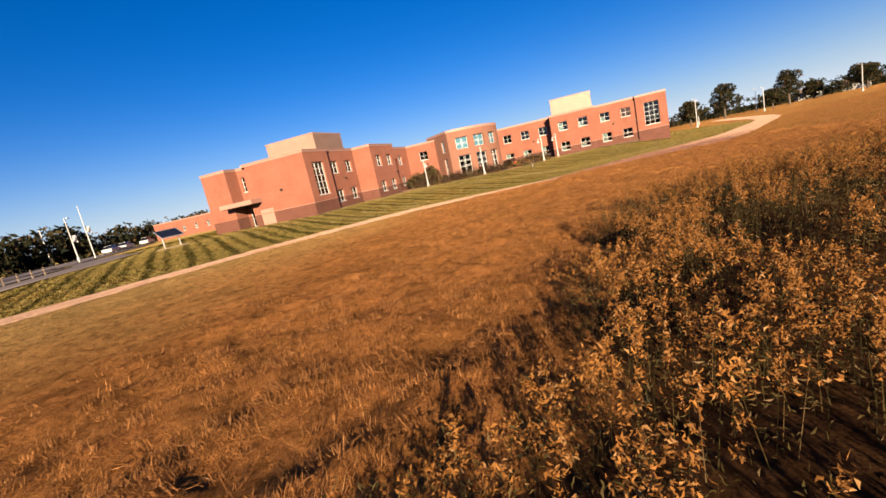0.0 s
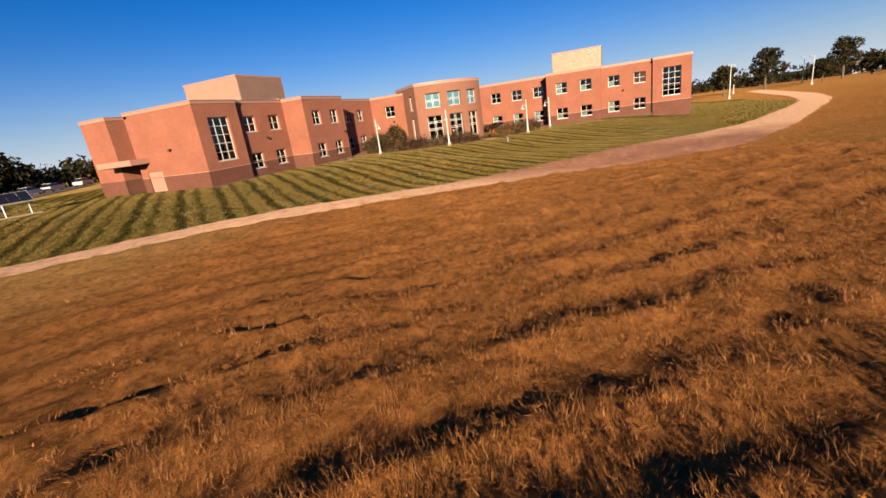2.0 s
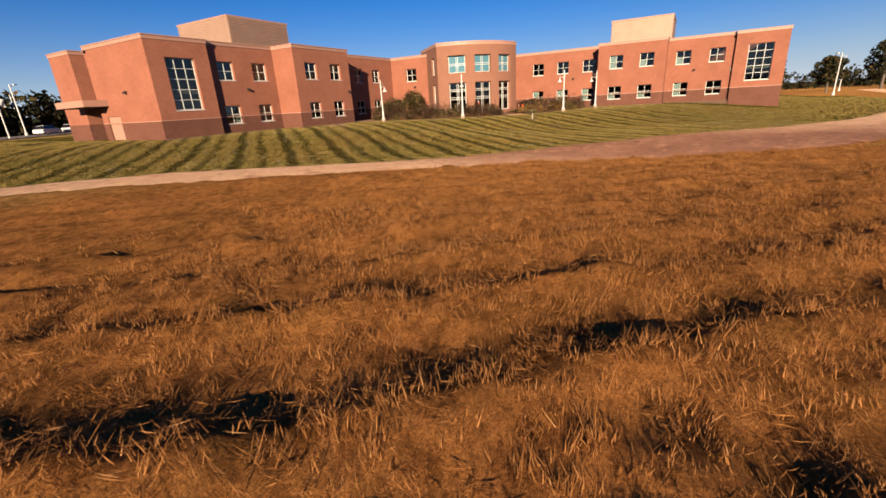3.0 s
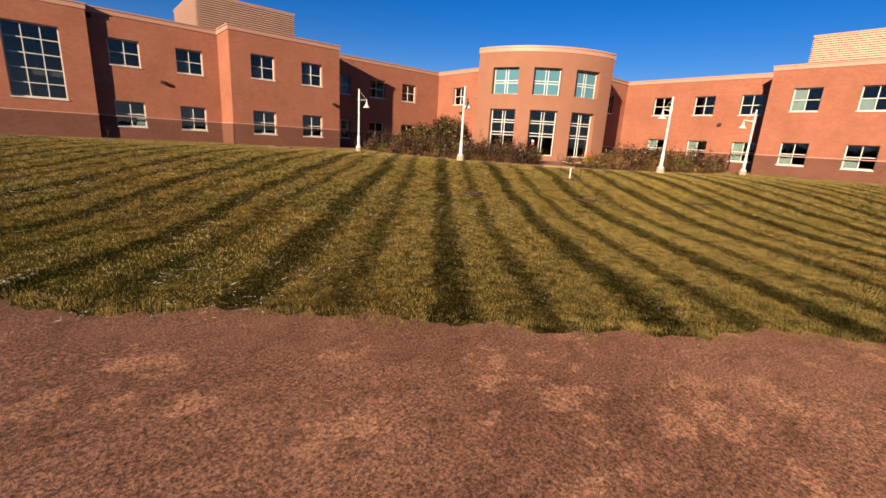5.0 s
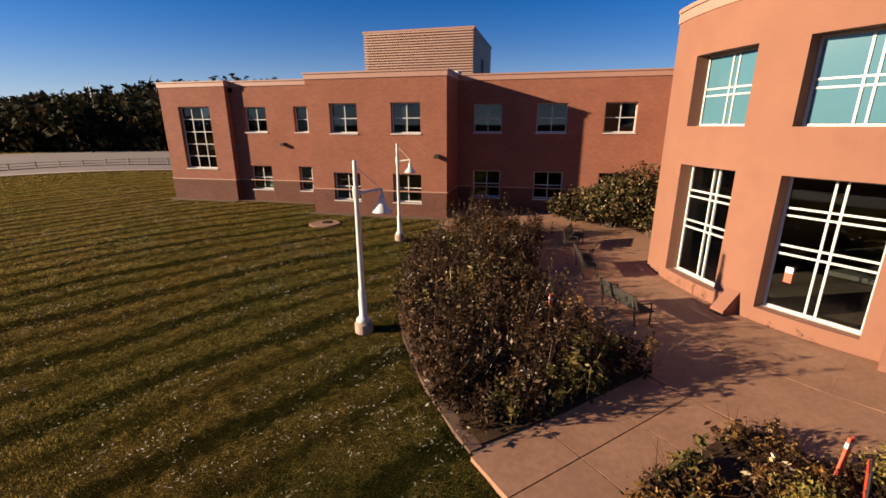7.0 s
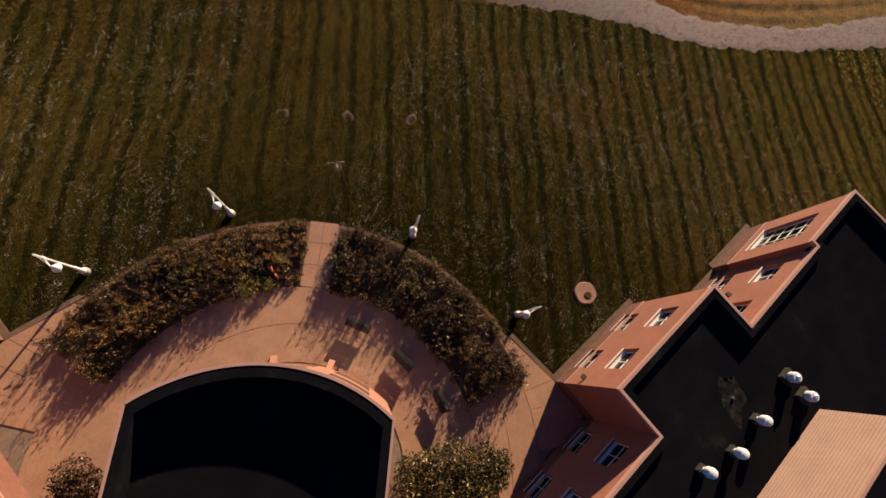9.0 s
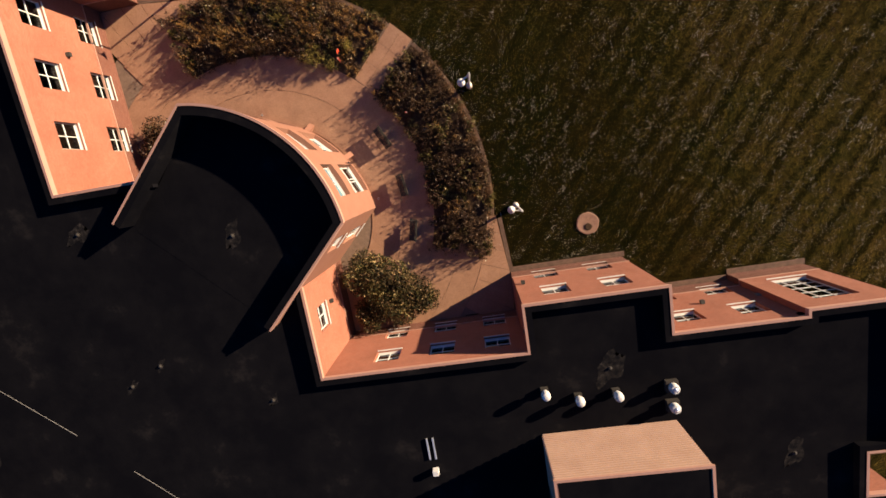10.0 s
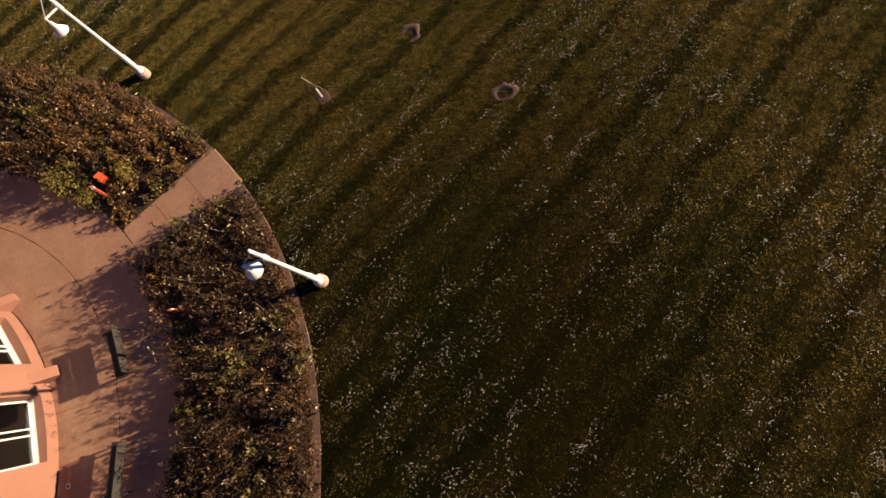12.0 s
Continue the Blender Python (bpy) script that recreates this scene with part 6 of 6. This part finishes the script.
def ground_light(x, y):
    ob = tagged(new("ground_light"), "small round pale metal light set into the plaza paving", "ground light", "ground lights round the stucco front")
    ob.matrix_world = pose(x, y, 0.036)
    bm = bmesh.new()
    lathe(bm, [(0.075, -0.04), (0.085, 0.0), (0.083, 0.014), (0.066, 0.018), (0.06, 0.012), (0.06, -0.04)])
    part("ring", bm, STEEL_PALE, ob, smooth=False)
    bm = bmesh.new()
    lathe(bm, [(0.0, -0.02), (0.058, -0.02), (0.056, 0.004), (0.03, 0.012), (0.0, 0.014)])
    part("lens", bm, LENS_DARK, ob)


STEEL_PALE = plain("pale_steel", (0.55, 0.50, 0.45), 0.45, 0.6, vary=0.15)
LENS_DARK = plain("dark_lens", (0.02, 0.02, 0.022), 0.15, vary=0.1)
for a in (189.6, 213.2, 236.3, 260.4):
    ground_light(RC.x + 9.31 * math.cos(radians(a)), RC.y + 9.31 * math.sin(radians(a)))

def red_sign(x, y, turn):
    """A thin folded panel on a stake, leaning a little."""
    ob = tagged(new("garden_sign"), "bright red folded panel on a stake among the perennials", "sign")
    ob.matrix_world = pose(x, y, 0.02, 6, 8, turn)
    bm = bmesh.new()
    box(bm, -0.14, 0.14, -0.012, 0.0, 0.36, 0.98)
    part("panel", bm, plain("red_panel", (0.62, 0.06, 0.025), 0.5, vary=0.1), ob)
    bm = bmesh.new()
    box(bm, -0.14, 0.14, 0.003, 0.03, 0.35, 0.99)
    part("backing", bm, plain("dark_backing", (0.03, 0.022, 0.02), 0.7), ob, "dark backing board")
    bm = bmesh.new()
    tube(bm, (0, 0.042, -0.2), (0, 0.042, 0.9), 0.012, sides=8)
    part("stake", bm, STEEL_PALE, ob)


red_sign(10.15, -18.15, -120.0)

# ---------------------------------------------------------------- small things on the lawn
def ring_pit(x, y, r, label):
    ob = tagged(new("tree_ring"), label, "bare ring", "bare rings in the lawn")
    z = float(land(x, y)[0])
    ob.matrix_world = pose(x, y, z)
    bm = bmesh.new()
    lathe(bm, [(r, -0.06), (r, 0.05), (r * 0.93, 0.085), (r * 0.80, 0.075), (r * 0.5, 0.06), (0.0, 0.06)], sides=26)
    for v in bm.verts:
        v.co.x += 0.02 * math.sin(v.co.y * 7)
        v.co.y += 0.02 * math.sin(v.co.x * 9)
    part("gravel", bm, plain("pink_gravel", (0.20, 0.11, 0.072), 0.95, vary=0.2, scale=6, bump=0.5), ob, "pale gravel disc")
    bm = bmesh.new()
    lathe(bm, [(r * 0.34, 0.055), (r * 0.34, 0.095), (r * 0.25, 0.12), (0.0, 0.12)], (0, r * 0.30, 0), 14)
    part("stump", bm, SOIL, ob, "dark stump in the ring")


ring_pit(-6.26, -2.99, 0.85, "pale round gravel disc with a dark stump in the lawn")


def drain(x, y):
    """A sunken grate in an uneven patch of bare soil, flush with the turf."""
    ob = tagged(new("lawn_drain"), "round dark drain sunk in a patch of bare brown soil", "drain", "drains in the lawn")
    ob.matrix_world = pose(x, y, float(land(x, y)[0]))
    bm = bmesh.new()
    lathe(bm, [(0.52, -0.03), (0.44, 0.016), (0.33, 0.030), (0.28, 0.018), (0.265, -0.10), (0.0, -0.10)], sides=36)
    for v in bm.verts:
        a = math.atan2(v.co.y, v.co.x)
        if math.hypot(v.co.x, v.co.y) > 0.3:
            k = 1 + 0.16 * math.sin(2 * a + x) + 0.10 * math.sin(5 * a + y) + 0.05 * math.sin(11 * a)
            v.co.x, v.co.y = v.co.x * k, v.co.y * k
    part("soil_ring", bm, BARE, ob, "bare brown soil ring", smooth=True)
    bm = bmesh.new()
    lathe(bm, [(0.275, -0.06), (0.275, 0.012), (0.245, 0.012), (0.245, -0.06)], sides=28)
    part("rim", bm, DARK, ob, "dark iron rim")
    for k in range(7):
        bm = bmesh.new()
        yy = -0.21 + k * 0.07
        w = math.sqrt(0.25**2 - yy**2)
        box(bm, -w, w, yy - 0.014, yy + 0.014, -0.03, -0.005)
        part("grate_bar", bm, DARK, ob)


BARE = plain("bare_soil", (0.045, 0.022, 0.013), 0.95, vary=0.25, scale=5, bump=0.6, fine=40)
for x, y in ((-5.2, -22.0), (-1.3, -25.05), (2.6, -28.1)):
    drain(x, y)


TWIG = plain("dark_twigs", (0.045, 0.030, 0.020), 0.9, vary=0.2, scale=8)


def sapling(x, y, h, staked, label):
    ob = tagged(new("sapling"), label, "sapling", "young trees on the lawn")
    ob.matrix_world = pose(x, y, float(land(x, y)[0]))
    bm = bmesh.new()
    tube(bm, (0, 0, -0.1), (0.02, 0, h * 0.55), 0.016, 0.011, 8)
    tube(bm, (0.02, 0, h * 0.55), (-0.02, 0.03, h), 0.011, 0.004, 8)
    for k in range(5):
        a, z0 = k * 2.4, h * (0.5 + 0.09 * k)
        tube(bm, (0, 0, z0), (0.28 * math.cos(a), 0.28 * math.sin(a), z0 + 0.18), 0.008, 0.003, 5)
    part("trunk", bm, TWIG, ob)
    if staked:
        bm = bmesh.new()
        tube(bm, (0, 0, 0.02), (0, 0, 0.60), 0.036, 0.033, 12)
        part("guard", bm, WHITE, ob, "white plastic trunk guard")
        for a in (-0.53, 2.61):
            bm = bmesh.new()
            cx, cy = 0.55 * math.cos(a), 0.55 * math.sin(a)
            tube(bm, (cx, cy, -0.1), (cx * 1.05, cy * 1.05, 1.0), 0.018, 0.016, 6)
            part("stake", bm, DARK, ob, "dark steel stake")
            bm = bmesh.new()
            tube(bm, (cx * 1.04, cy * 1.04, 0.92), (0, 0, 0.84), 0.007, 0.007, 5)
            part("tie", bm, STAKE, ob, "pale webbing tie")
        bm = bmesh.new()
        lathe(bm, [(0.36, -0.03), (0.30, 0.02), (0.2, 0.04), (0.0, 0.04)], sides=18)
        for v in bm.verts:
            v.co.x *= 1 + 0.2 * math.sin(3 * math.atan2(v.co.y, v.co.x))
        part("mulch", bm, BARE, ob, "thin patch of bare brown soil")


sapling(2.05, -21.95, 1.2, True, "staked young tree with a white trunk guard")
sapling(-16.6, -11.1, 1.3, False, "thin bare young tree on the lawn")
sapling(-3.95, -9.9, 1.0, False, "thin bare young tree on the lawn")
sapling(-9.4, -16.6, 1.0, False, "thin bare young tree on the lawn")
def marker_post(x, y, lean):
    ob = tagged(new("marker_post"), "faded red flat marker post standing in the bed", "marker post", "marker posts in the beds")
    ob.matrix_world = pose(x, y, 0.05, lean, -lean, 30)
    bm = bmesh.new()
    box(bm, -0.055, 0.055, -0.02, 0.02, -0.1, 1.0)
    bmesh.ops.bevel(bm, geom=bm.edges[:], offset=0.008, segments=1, affect="EDGES")
    part("blade", bm, REDPOST, ob)
    bm = bmesh.new()
    box(bm, -0.057, 0.057, -0.023, 0.023, 0.82, 0.92)
    part("band", bm, WHITE, ob, "pale reflective band")


marker_post(10.1, -17.6, 5)
marker_post(5.9, -13.3, -4)


# ---------------------------------------------------------------- solar panel, poles, cars, far houses
def solar_panel(x, y):
    ob = tagged(new("solar_panel"), "dark tilted solar panel on two posts with a concrete pad", "solar panel")
    ob.matrix_world = pose(x, y, float(land(x, y)[0]), 0, 0, -15)
    tilt = pose(0, 0, 1.7, 28, 0, 0)
    for i in range(3):
        bm = bmesh.new()
        box(bm, -1.2 + i * 0.8 + 0.015, -0.4 + i * 0.8 - 0.015, -0.9, 0.9, 0, 0.04, tilt)
        part("panel", bm, PANEL, ob, "dark blue glass panel")
    bm = bmesh.new()
    for yy in (-0.94, 0.9):
        box(bm, -1.24, 1.24, yy, yy + 0.04, -0.03, 0.05, tilt)
    for xx in (-1.24, 1.2):
        box(bm, xx, xx + 0.04, -0.9, 0.9, -0.03, 0.05, tilt)
    part("frame", bm, GALV, ob)
    for xx in (-0.9, 0.9):
        bm = bmesh.new()
        tube(bm, (xx, 0, -0.2), (xx, 0, 1.68), 0.05)
        part("post", bm, GALV, ob)
    bm = bmesh.new()
    box(bm, -1.6, 1.6, -0.5, 0.5, -0.3, 0.08)
    part("pad", bm, CONCRETE, ob)


PANEL = plain("solar_glass", (0.010, 0.011, 0.016), 0.25, vary=0.1, spec=0.3, bump=0.0)
solar_panel(-30.8, 16.7)


def street_lamp(x, y, h=7.5, turn=0.0):
    ob = tagged(new("street_lamp"), "tall white street lamp with a short arm", "street lamp", "lamps along the drive")
    ob.matrix_world = pose(x, y, float(land(x, y)[0]), 0, 0, turn)
    bm = bmesh.new()
    lathe(bm, [(0.25, -0.2), (0.25, 0.6), (0.12, 0.65), (0.09, h), (0.0, h + 0.02)], sides=10)
    part("pole", bm, WHITE, ob)
    bm = bmesh.new()
    tube(bm, (0, 0, h - 0.3), (1.1, 0, h), 0.05, 0.04, 6)
    part("arm", bm, WHITE, ob)
    bm = bmesh.new()
    box(bm, 0.8, 1.5, -0.16, 0.16, h - 0.06, h + 0.12)
    part("head", bm, WHITE, ob)


for x, y, h in ((-71.8, 2.3, 9), (-153, 42.5, 11), (-150, 43, 10), (-200, -51, 10), (-211, 3.5, 10), (-214, -20, 10), (-45, 29.5, 8), (-8, 72, 9), (5, 118, 9), (-2, 92, 9), (-62, 60, 9),
                (78, -62, 8), (120, -72, 9), (112, -90, 8), (98, -110, 8), (150, -100, 9)):
    street_lamp(x, y, h, 30)


def flag_pole(x, y, h):
    ob = tagged(new("flag_pole"), "white flag pole with a pale flag hanging at half height", "flag pole", "flag poles")
    ob.matrix_world = pose(x, y, float(land(x, y)[0]))
    bm = bmesh.new()
    lathe(bm, [(0.16, -0.2), (0.1, 0.4), (0.045, h), (0.0, h + 0.03)], sides=10)
    part("pole", bm, WHITE, ob)
    bm = bmesh.new()
    g = [[bm.verts.new((0.08 + i * 0.16, 0.10 * math.sin(i * 1.1 + k), h * 0.62 - k * 0.28 - i * 0.05)) for k in range(5)] for i in range(6)]
    for i in range(5):
        for k in range(4):
            bm.faces.new((g[i][k], g[i + 1][k], g[i + 1][k + 1], g[i][k + 1]))
    part("flag", bm, WHITE, ob, "pale cloth flag")


flag_pole(-16, 54, 9.5)
flag_pole(-21, 50, 7.5)


def car(x, y, turn, paint, label):
    ob = tagged(new("car"), label, "car", "parked cars")
    ob.matrix_world = pose(x, y, float(land(x, y)[0]) + 0.10, 0, 0, turn)
    bm = bmesh.new()
    prof = [(-2.15, 0.35), (-2.2, 0.75), (-2.0, 0.95), (-0.9, 1.0), (0.9, 1.0), (2.05, 0.85), (2.2, 0.6), (2.15, 0.35)]
    rows = [[bm.verts.new((px, s * (0.86 if pz < 0.5 else 0.88), pz)) for px, pz in prof] for s in (-1, 1)]
    bm.faces.new(rows[0])
    bm.faces.new(rows[1][::-1])
    for i in range(len(prof)):
        j = (i + 1) % len(prof)
        bm.faces.new((rows[0][i], rows[0][j], rows[1][j], rows[1][i]))
    bmesh.ops.bevel(bm, geom=bm.edges[:], offset=0.06, segments=2, affect="EDGES")
    part("body", bm, paint, ob)
    bm = bmesh.new()
    vs = box(bm, -1.9, 1.0, -0.78, 0.78, 0.98, 1.5)
    for v in vs:
        if v.co.z > 1.2:
            v.co.x = v.co.x * 0.72 - 0.1
            v.co.y *= 0.82
    part("cabin", bm, PANEL, ob, "dark glazed cabin")
    bm = bmesh.new()
    box(bm, -1.35, 0.55, -0.62, 0.62, 1.48, 1.53)
    part("roof", bm, paint, ob)
    for wx in (-1.35, 1.35):
        for wy in (-0.86, 0.72):
            bm = bmesh.new()
            tube(bm, (wx, wy, 0.32), (wx, wy + 0.14, 0.32), 0.32, sides=16)
            w = part("wheel", bm, DARK, ob)
            bm = bmesh.new()
            tube(bm, (wx, wy - 0.01, 0.32), (wx, wy + 0.15, 0.32), 0.19, sides=12)
            part("rim", bm, GALV, w)


BLACKP = plain("black_car_paint", (0.02, 0.02, 0.022), 0.25, vary=0.05, bump=0.0)
car(-73.5, 16.2, 35, BLACKP, "black car parked on the drive")
for x, y, t in ((-9, 60, 35), (-4, 63, 35), (3, 66, 35)):
    car(x, y, t, WHITE, "white car in the car park")
car(-33, 49, 60, BLACKP, "black car in the car park")


def house(x, y, turn, w, d, h):
    ob = tagged(new("house"), "small white house with a grey gable roof among trees", "house", "far houses")
    ob.matrix_world = pose(x, y, float(land(x, y)[0]) - 0.2, 0, 0, turn)
    bm = bmesh.new()
    box(bm, -w / 2, w / 2, -d / 2, d / 2, 0, h)
    part("wall", bm, WHITE, ob)
    bm = bmesh.new()
    a = [bm.verts.new(p) for p in ((-w / 2 - 0.4, -d / 2 - 0.5, h - 0.2), (w / 2 + 0.4, -d / 2 - 0.5, h - 0.2), (w / 2 + 0.4, d / 2 + 0.5, h - 0.2), (-w / 2 - 0.4, d / 2 + 0.5, h - 0.2), (-w / 2 - 0.4, 0, h + d * 0.35), (w / 2 + 0.4, 0, h + d * 0.35))]
    for q in ((0, 1, 5, 4), (2, 3, 4, 5), (0, 4, 3), (1, 2, 5), (0, 3, 2, 1)):
        bm.faces.new([a[i] for i in q])
    part("roof", bm, ASPHALT, ob)
    for k in range(3):
        bm = bmesh.new()
        box(bm, -w / 2 + w * (k + 0.35) / 3, -w / 2 + w * (k + 0.65) / 3, -d / 2 - 0.03, -d / 2 + 0.02, 1.0, 2.2)
        part("window", bm, PANEL, ob)


for x, y, t in ((195, -155, 60), (205, -180, 80), (200, -138, 70), (-330, 60, 100), (-340, 90, 80)):
    house(x, y, t, 10, 7, 3)


# ---------------------------------------------------------------- trees
def tree(x, y, h, r, leaves, label, size=0.34, trunk=0.35):
    ob = tagged(new("tree"), label, "tree", "trees at the edge of the grounds")
    ob.matrix_world = pose(x, y, float(land(x, y)[0]) - 0.1)
    bm = bmesh.new()
    tube(bm, (0, 0, -0.3), (0.1, 0, h * trunk), 0.03 * h, 0.022 * h, 9)
    n = 9
    lobes = []
    for k in range(n):
        a = k * 2.4 + rng.uniform(-0.4, 0.4)
        z = h * (trunk + (0.92 - trunk) * (k + 0.5) / n)
        reach = r * (1 - 0.62 * abs((k + 0.5) / n - 0.35)) * rng.uniform(0.45, 0.75)
        tip = (reach * math.cos(a), reach * math.sin(a), z)
        tube(bm, (0.1, 0, min(z * 0.75, h * 0.7)), tip, 0.010 * h, 0.003 * h, 6)
        lobes.append(tip)
    tube(bm, (0.1, 0, h * trunk), (0, 0, h * 0.85), 0.02 * h, 0.004 * h, 7)
    part("trunk", bm, BARK, ob)
    lobes = np.array(lobes + [(0, 0, h * 0.86)])
    pick = rng.integers(0, len(lobes), leaves)
    way = rng.normal(size=(leaves, 3))
    way /= np.linalg.norm(way, axis=1)[:, None]
    c = lobes[pick] + way * (rng.uniform(0.4, 1.1, (leaves, 1)) ** 0.6) * np.array((r * 0.42, r * 0.42, h * 0.14))
    v, f = leaves_at(c, np.full(leaves, size), 0.1)
    soup("crown", v, f, WOODS, ob)


for x, y, h, r in ((92, -52, 8, 4), (104, -66, 8.5, 4), (118, -80, 12.5, 5), (122, -96, 7, 3.5), (138, -107, 13, 5), (146, -118, 7, 3.5), (128, -126, 8.5, 4), (160, -140, 10, 5)):
    tree(x, y, h, r, 2600, "broad dark green tree with an uneven crown", 0.42)
for x, y, h, r in ((-104, 96, 17, 4.5), (-84, 106, 21, 4.5), (-76, 110, 20, 4), (-62, 116, 19.5, 4.5), (-92, 102, 18, 4)):
    tree(x, y, h, r, 2600, "tall dark pine standing above the wood", 0.42, 0.25)


def wood(name, spots, label, per, size):
    """A far wood: many uneven crowns of leaf clumps on short trunks, as one mass."""
    spots = np.asarray(spots)
    k = len(spots)
    base = np.column_stack([spots[:, :2], land(spots[:, 0], spots[:, 1])])
    h = spots[:, 2] * (0.78 + 0.38 * value_noise(spots[:, 0], spots[:, 1], 14.0, 80)) * np.where(rng.uniform(size=k) < 0.08, 1.18, 1.0)
    lob = 7
    lobes = base[:, None] + np.concatenate([rng.normal(0, 1, (k, lob, 2)) * (h * 0.19)[:, None, None], (rng.uniform(0.08, 0.88, (k, lob, 1)) * h[:, None, None])], 2)
    way = rng.normal(size=(k, lob, per, 3))
    way /= np.linalg.norm(way, axis=3)[..., None]
    c = lobes[:, :, None] + way * rng.uniform(0.3, 1.05, (k, lob, per, 1)) * (h * 0.16)[:, None, None, None]
    v, f = leaves_at(c.reshape(-1, 3), np.repeat(h * size, lob * per), 0.1)
    g = stems_between(base - (0, 0, 0.5), base + np.column_stack([np.zeros(k), np.zeros(k), h * 0.6]), 0.25)
    v, f = join((v, f), g)
    return tagged(soup(name, v, f, WOODS), label, "woods", kind="stuff")


def belt(x0, y0, x1, y1, n, depth, lo, hi):
    s = rng.uniform(0, 1, n)
    way = np.array((x1 - x0, y1 - y0))
    nr = np.array((-way[1], way[0])) / np.hypot(*way)
    off = rng.uniform(0, depth, n)
    return np.column_stack([x0 + s * way[0] + nr[0] * off, y0 + s * way[1] + nr[1] * off, rng.uniform(lo, hi, n)])


wood("wood_edge", np.concatenate([belt(70, 128, 0, 121, 110, 30, 5.5, 8.5), belt(4, 121, -36, 115, 100, 30, 7, 9.5), belt(-32, 115, -62, 111, 90, 32, 13, 17), belt(-58, 112, -102, 97, 140, 34, 12, 16.5), belt(-97, 98, -140, 86, 160, 32, 10.5, 14), belt(-135, 88, -195, 66, 130, 30, 8, 11)]), "dark mixed wood behind the car park", 10, 0.082)
turn = np.radians(rng.uniform(104, 153, 620))
away = np.sqrt(rng.uniform(215**2, 640**2, 620))
wood("wood_hill", np.column_stack([10 + away * np.cos(turn), -15 + away * np.sin(turn), rng.uniform(9, 14, 620) * (0.75 + away / 1400)]), "dark mixed wood on the hill beyond the school", 6, 0.16)
wood("wood_far", np.concatenate([belt(-190, 75, -330, 20, 220, 50, 6, 9), belt(-300, 40, -310, -160, 240, 60, 5.5, 8.5), belt(-200, 40, -250, -30, 90, 20, 2.5, 5), belt(-148, 36, -188, 4, 110, 8, 3.2, 4.6), belt(-340, -150, -220, -330, 160, 60, 7, 11)]), "distant low wooded rise beyond the fields", 7, 0.10)
wood("wood_east", np.concatenate([belt(240, -40, 90, -20, 150, 25, 7, 11), belt(210, -260, 230, -60, 210, 40, 5.5, 9), belt(60, 60, 120, 0, 90, 20, 7, 11)]), "tree belt along the far side of the field", 10, 0.09)


# ---------------------------------------------------------------- low fence by the drive
def drive_fence(points):
    ob = tagged(new("fence"), "low grey timber rail fence beside the drive", "fence")
    ob.matrix_world = pose(*points[0], float(land(*points[0])[0]))
    z0 = float(land(*points[0])[0])
    for (ax, ay), (bx, by) in zip(points, points[1:]):
        n = max(1, int(math.hypot(bx - ax, by - ay) / 2.4))
        za, zb = float(land(ax, ay)[0]) - z0, float(land(bx, by)[0]) - z0
        oa, obx = Vector((ax - points[0][0], ay - points[0][1], za)), Vector((bx - points[0][0], by - points[0][1], zb))
        for k in range(n):
            p = oa.lerp(obx, k / n)
            bm = bmesh.new()
            box(bm, p.x - 0.06, p.x + 0.06, p.y - 0.06, p.y + 0.06, p.z - 0.2, p.z + 0.95)
            part("post", bm, TIMBER, ob)
        for h in (0.45, 0.82):
            bm = bmesh.new()
            tube(bm, oa + Vector((0, 0, h)), obx + Vector((0, 0, h)), 0.045, sides=6)
            part("rail", bm, TIMBER, ob)


drive_fence([(-69.5, 15.2), (-62.3, 20.3), (-51.3, 24.5), (-41.5, 27.8), (-33.5, 33.5)])


# ---------------------------------------------------------------- far radio mast above the woods
mast = tagged(new("radio_mast"), "thin pale lattice radio mast above the far woods", "radio mast")
mast.matrix_world = pose(-197.5, 137.5, float(land(-197.5, 137.5)[0]))
for dx, dy in ((0.0, 0.55), (-0.48, -0.28), (0.48, -0.28)):
    bm = bmesh.new()
    tube(bm, (dx, dy, -0.3), (dx * 0.3, dy * 0.3, 24.0), 0.10, 0.06, 6)
    part("leg", bm, WHITE, mast)
bm = bmesh.new()
for k in range(16):
    q, r = 1 - 0.7 * k / 16, 1 - 0.7 * (k + 1) / 16
    corners = ((0.0, 0.55), (-0.48, -0.28), (0.48, -0.28))
    for i in range(3):
        a, b = corners[i], corners[(i + 1) % 3]
        tube(bm, (a[0] * q, a[1] * q, k * 1.5), (b[0] * r, b[1] * r, k * 1.5 + 1.5), 0.04, sides=4)
part("bracing", bm, WHITE, mast)
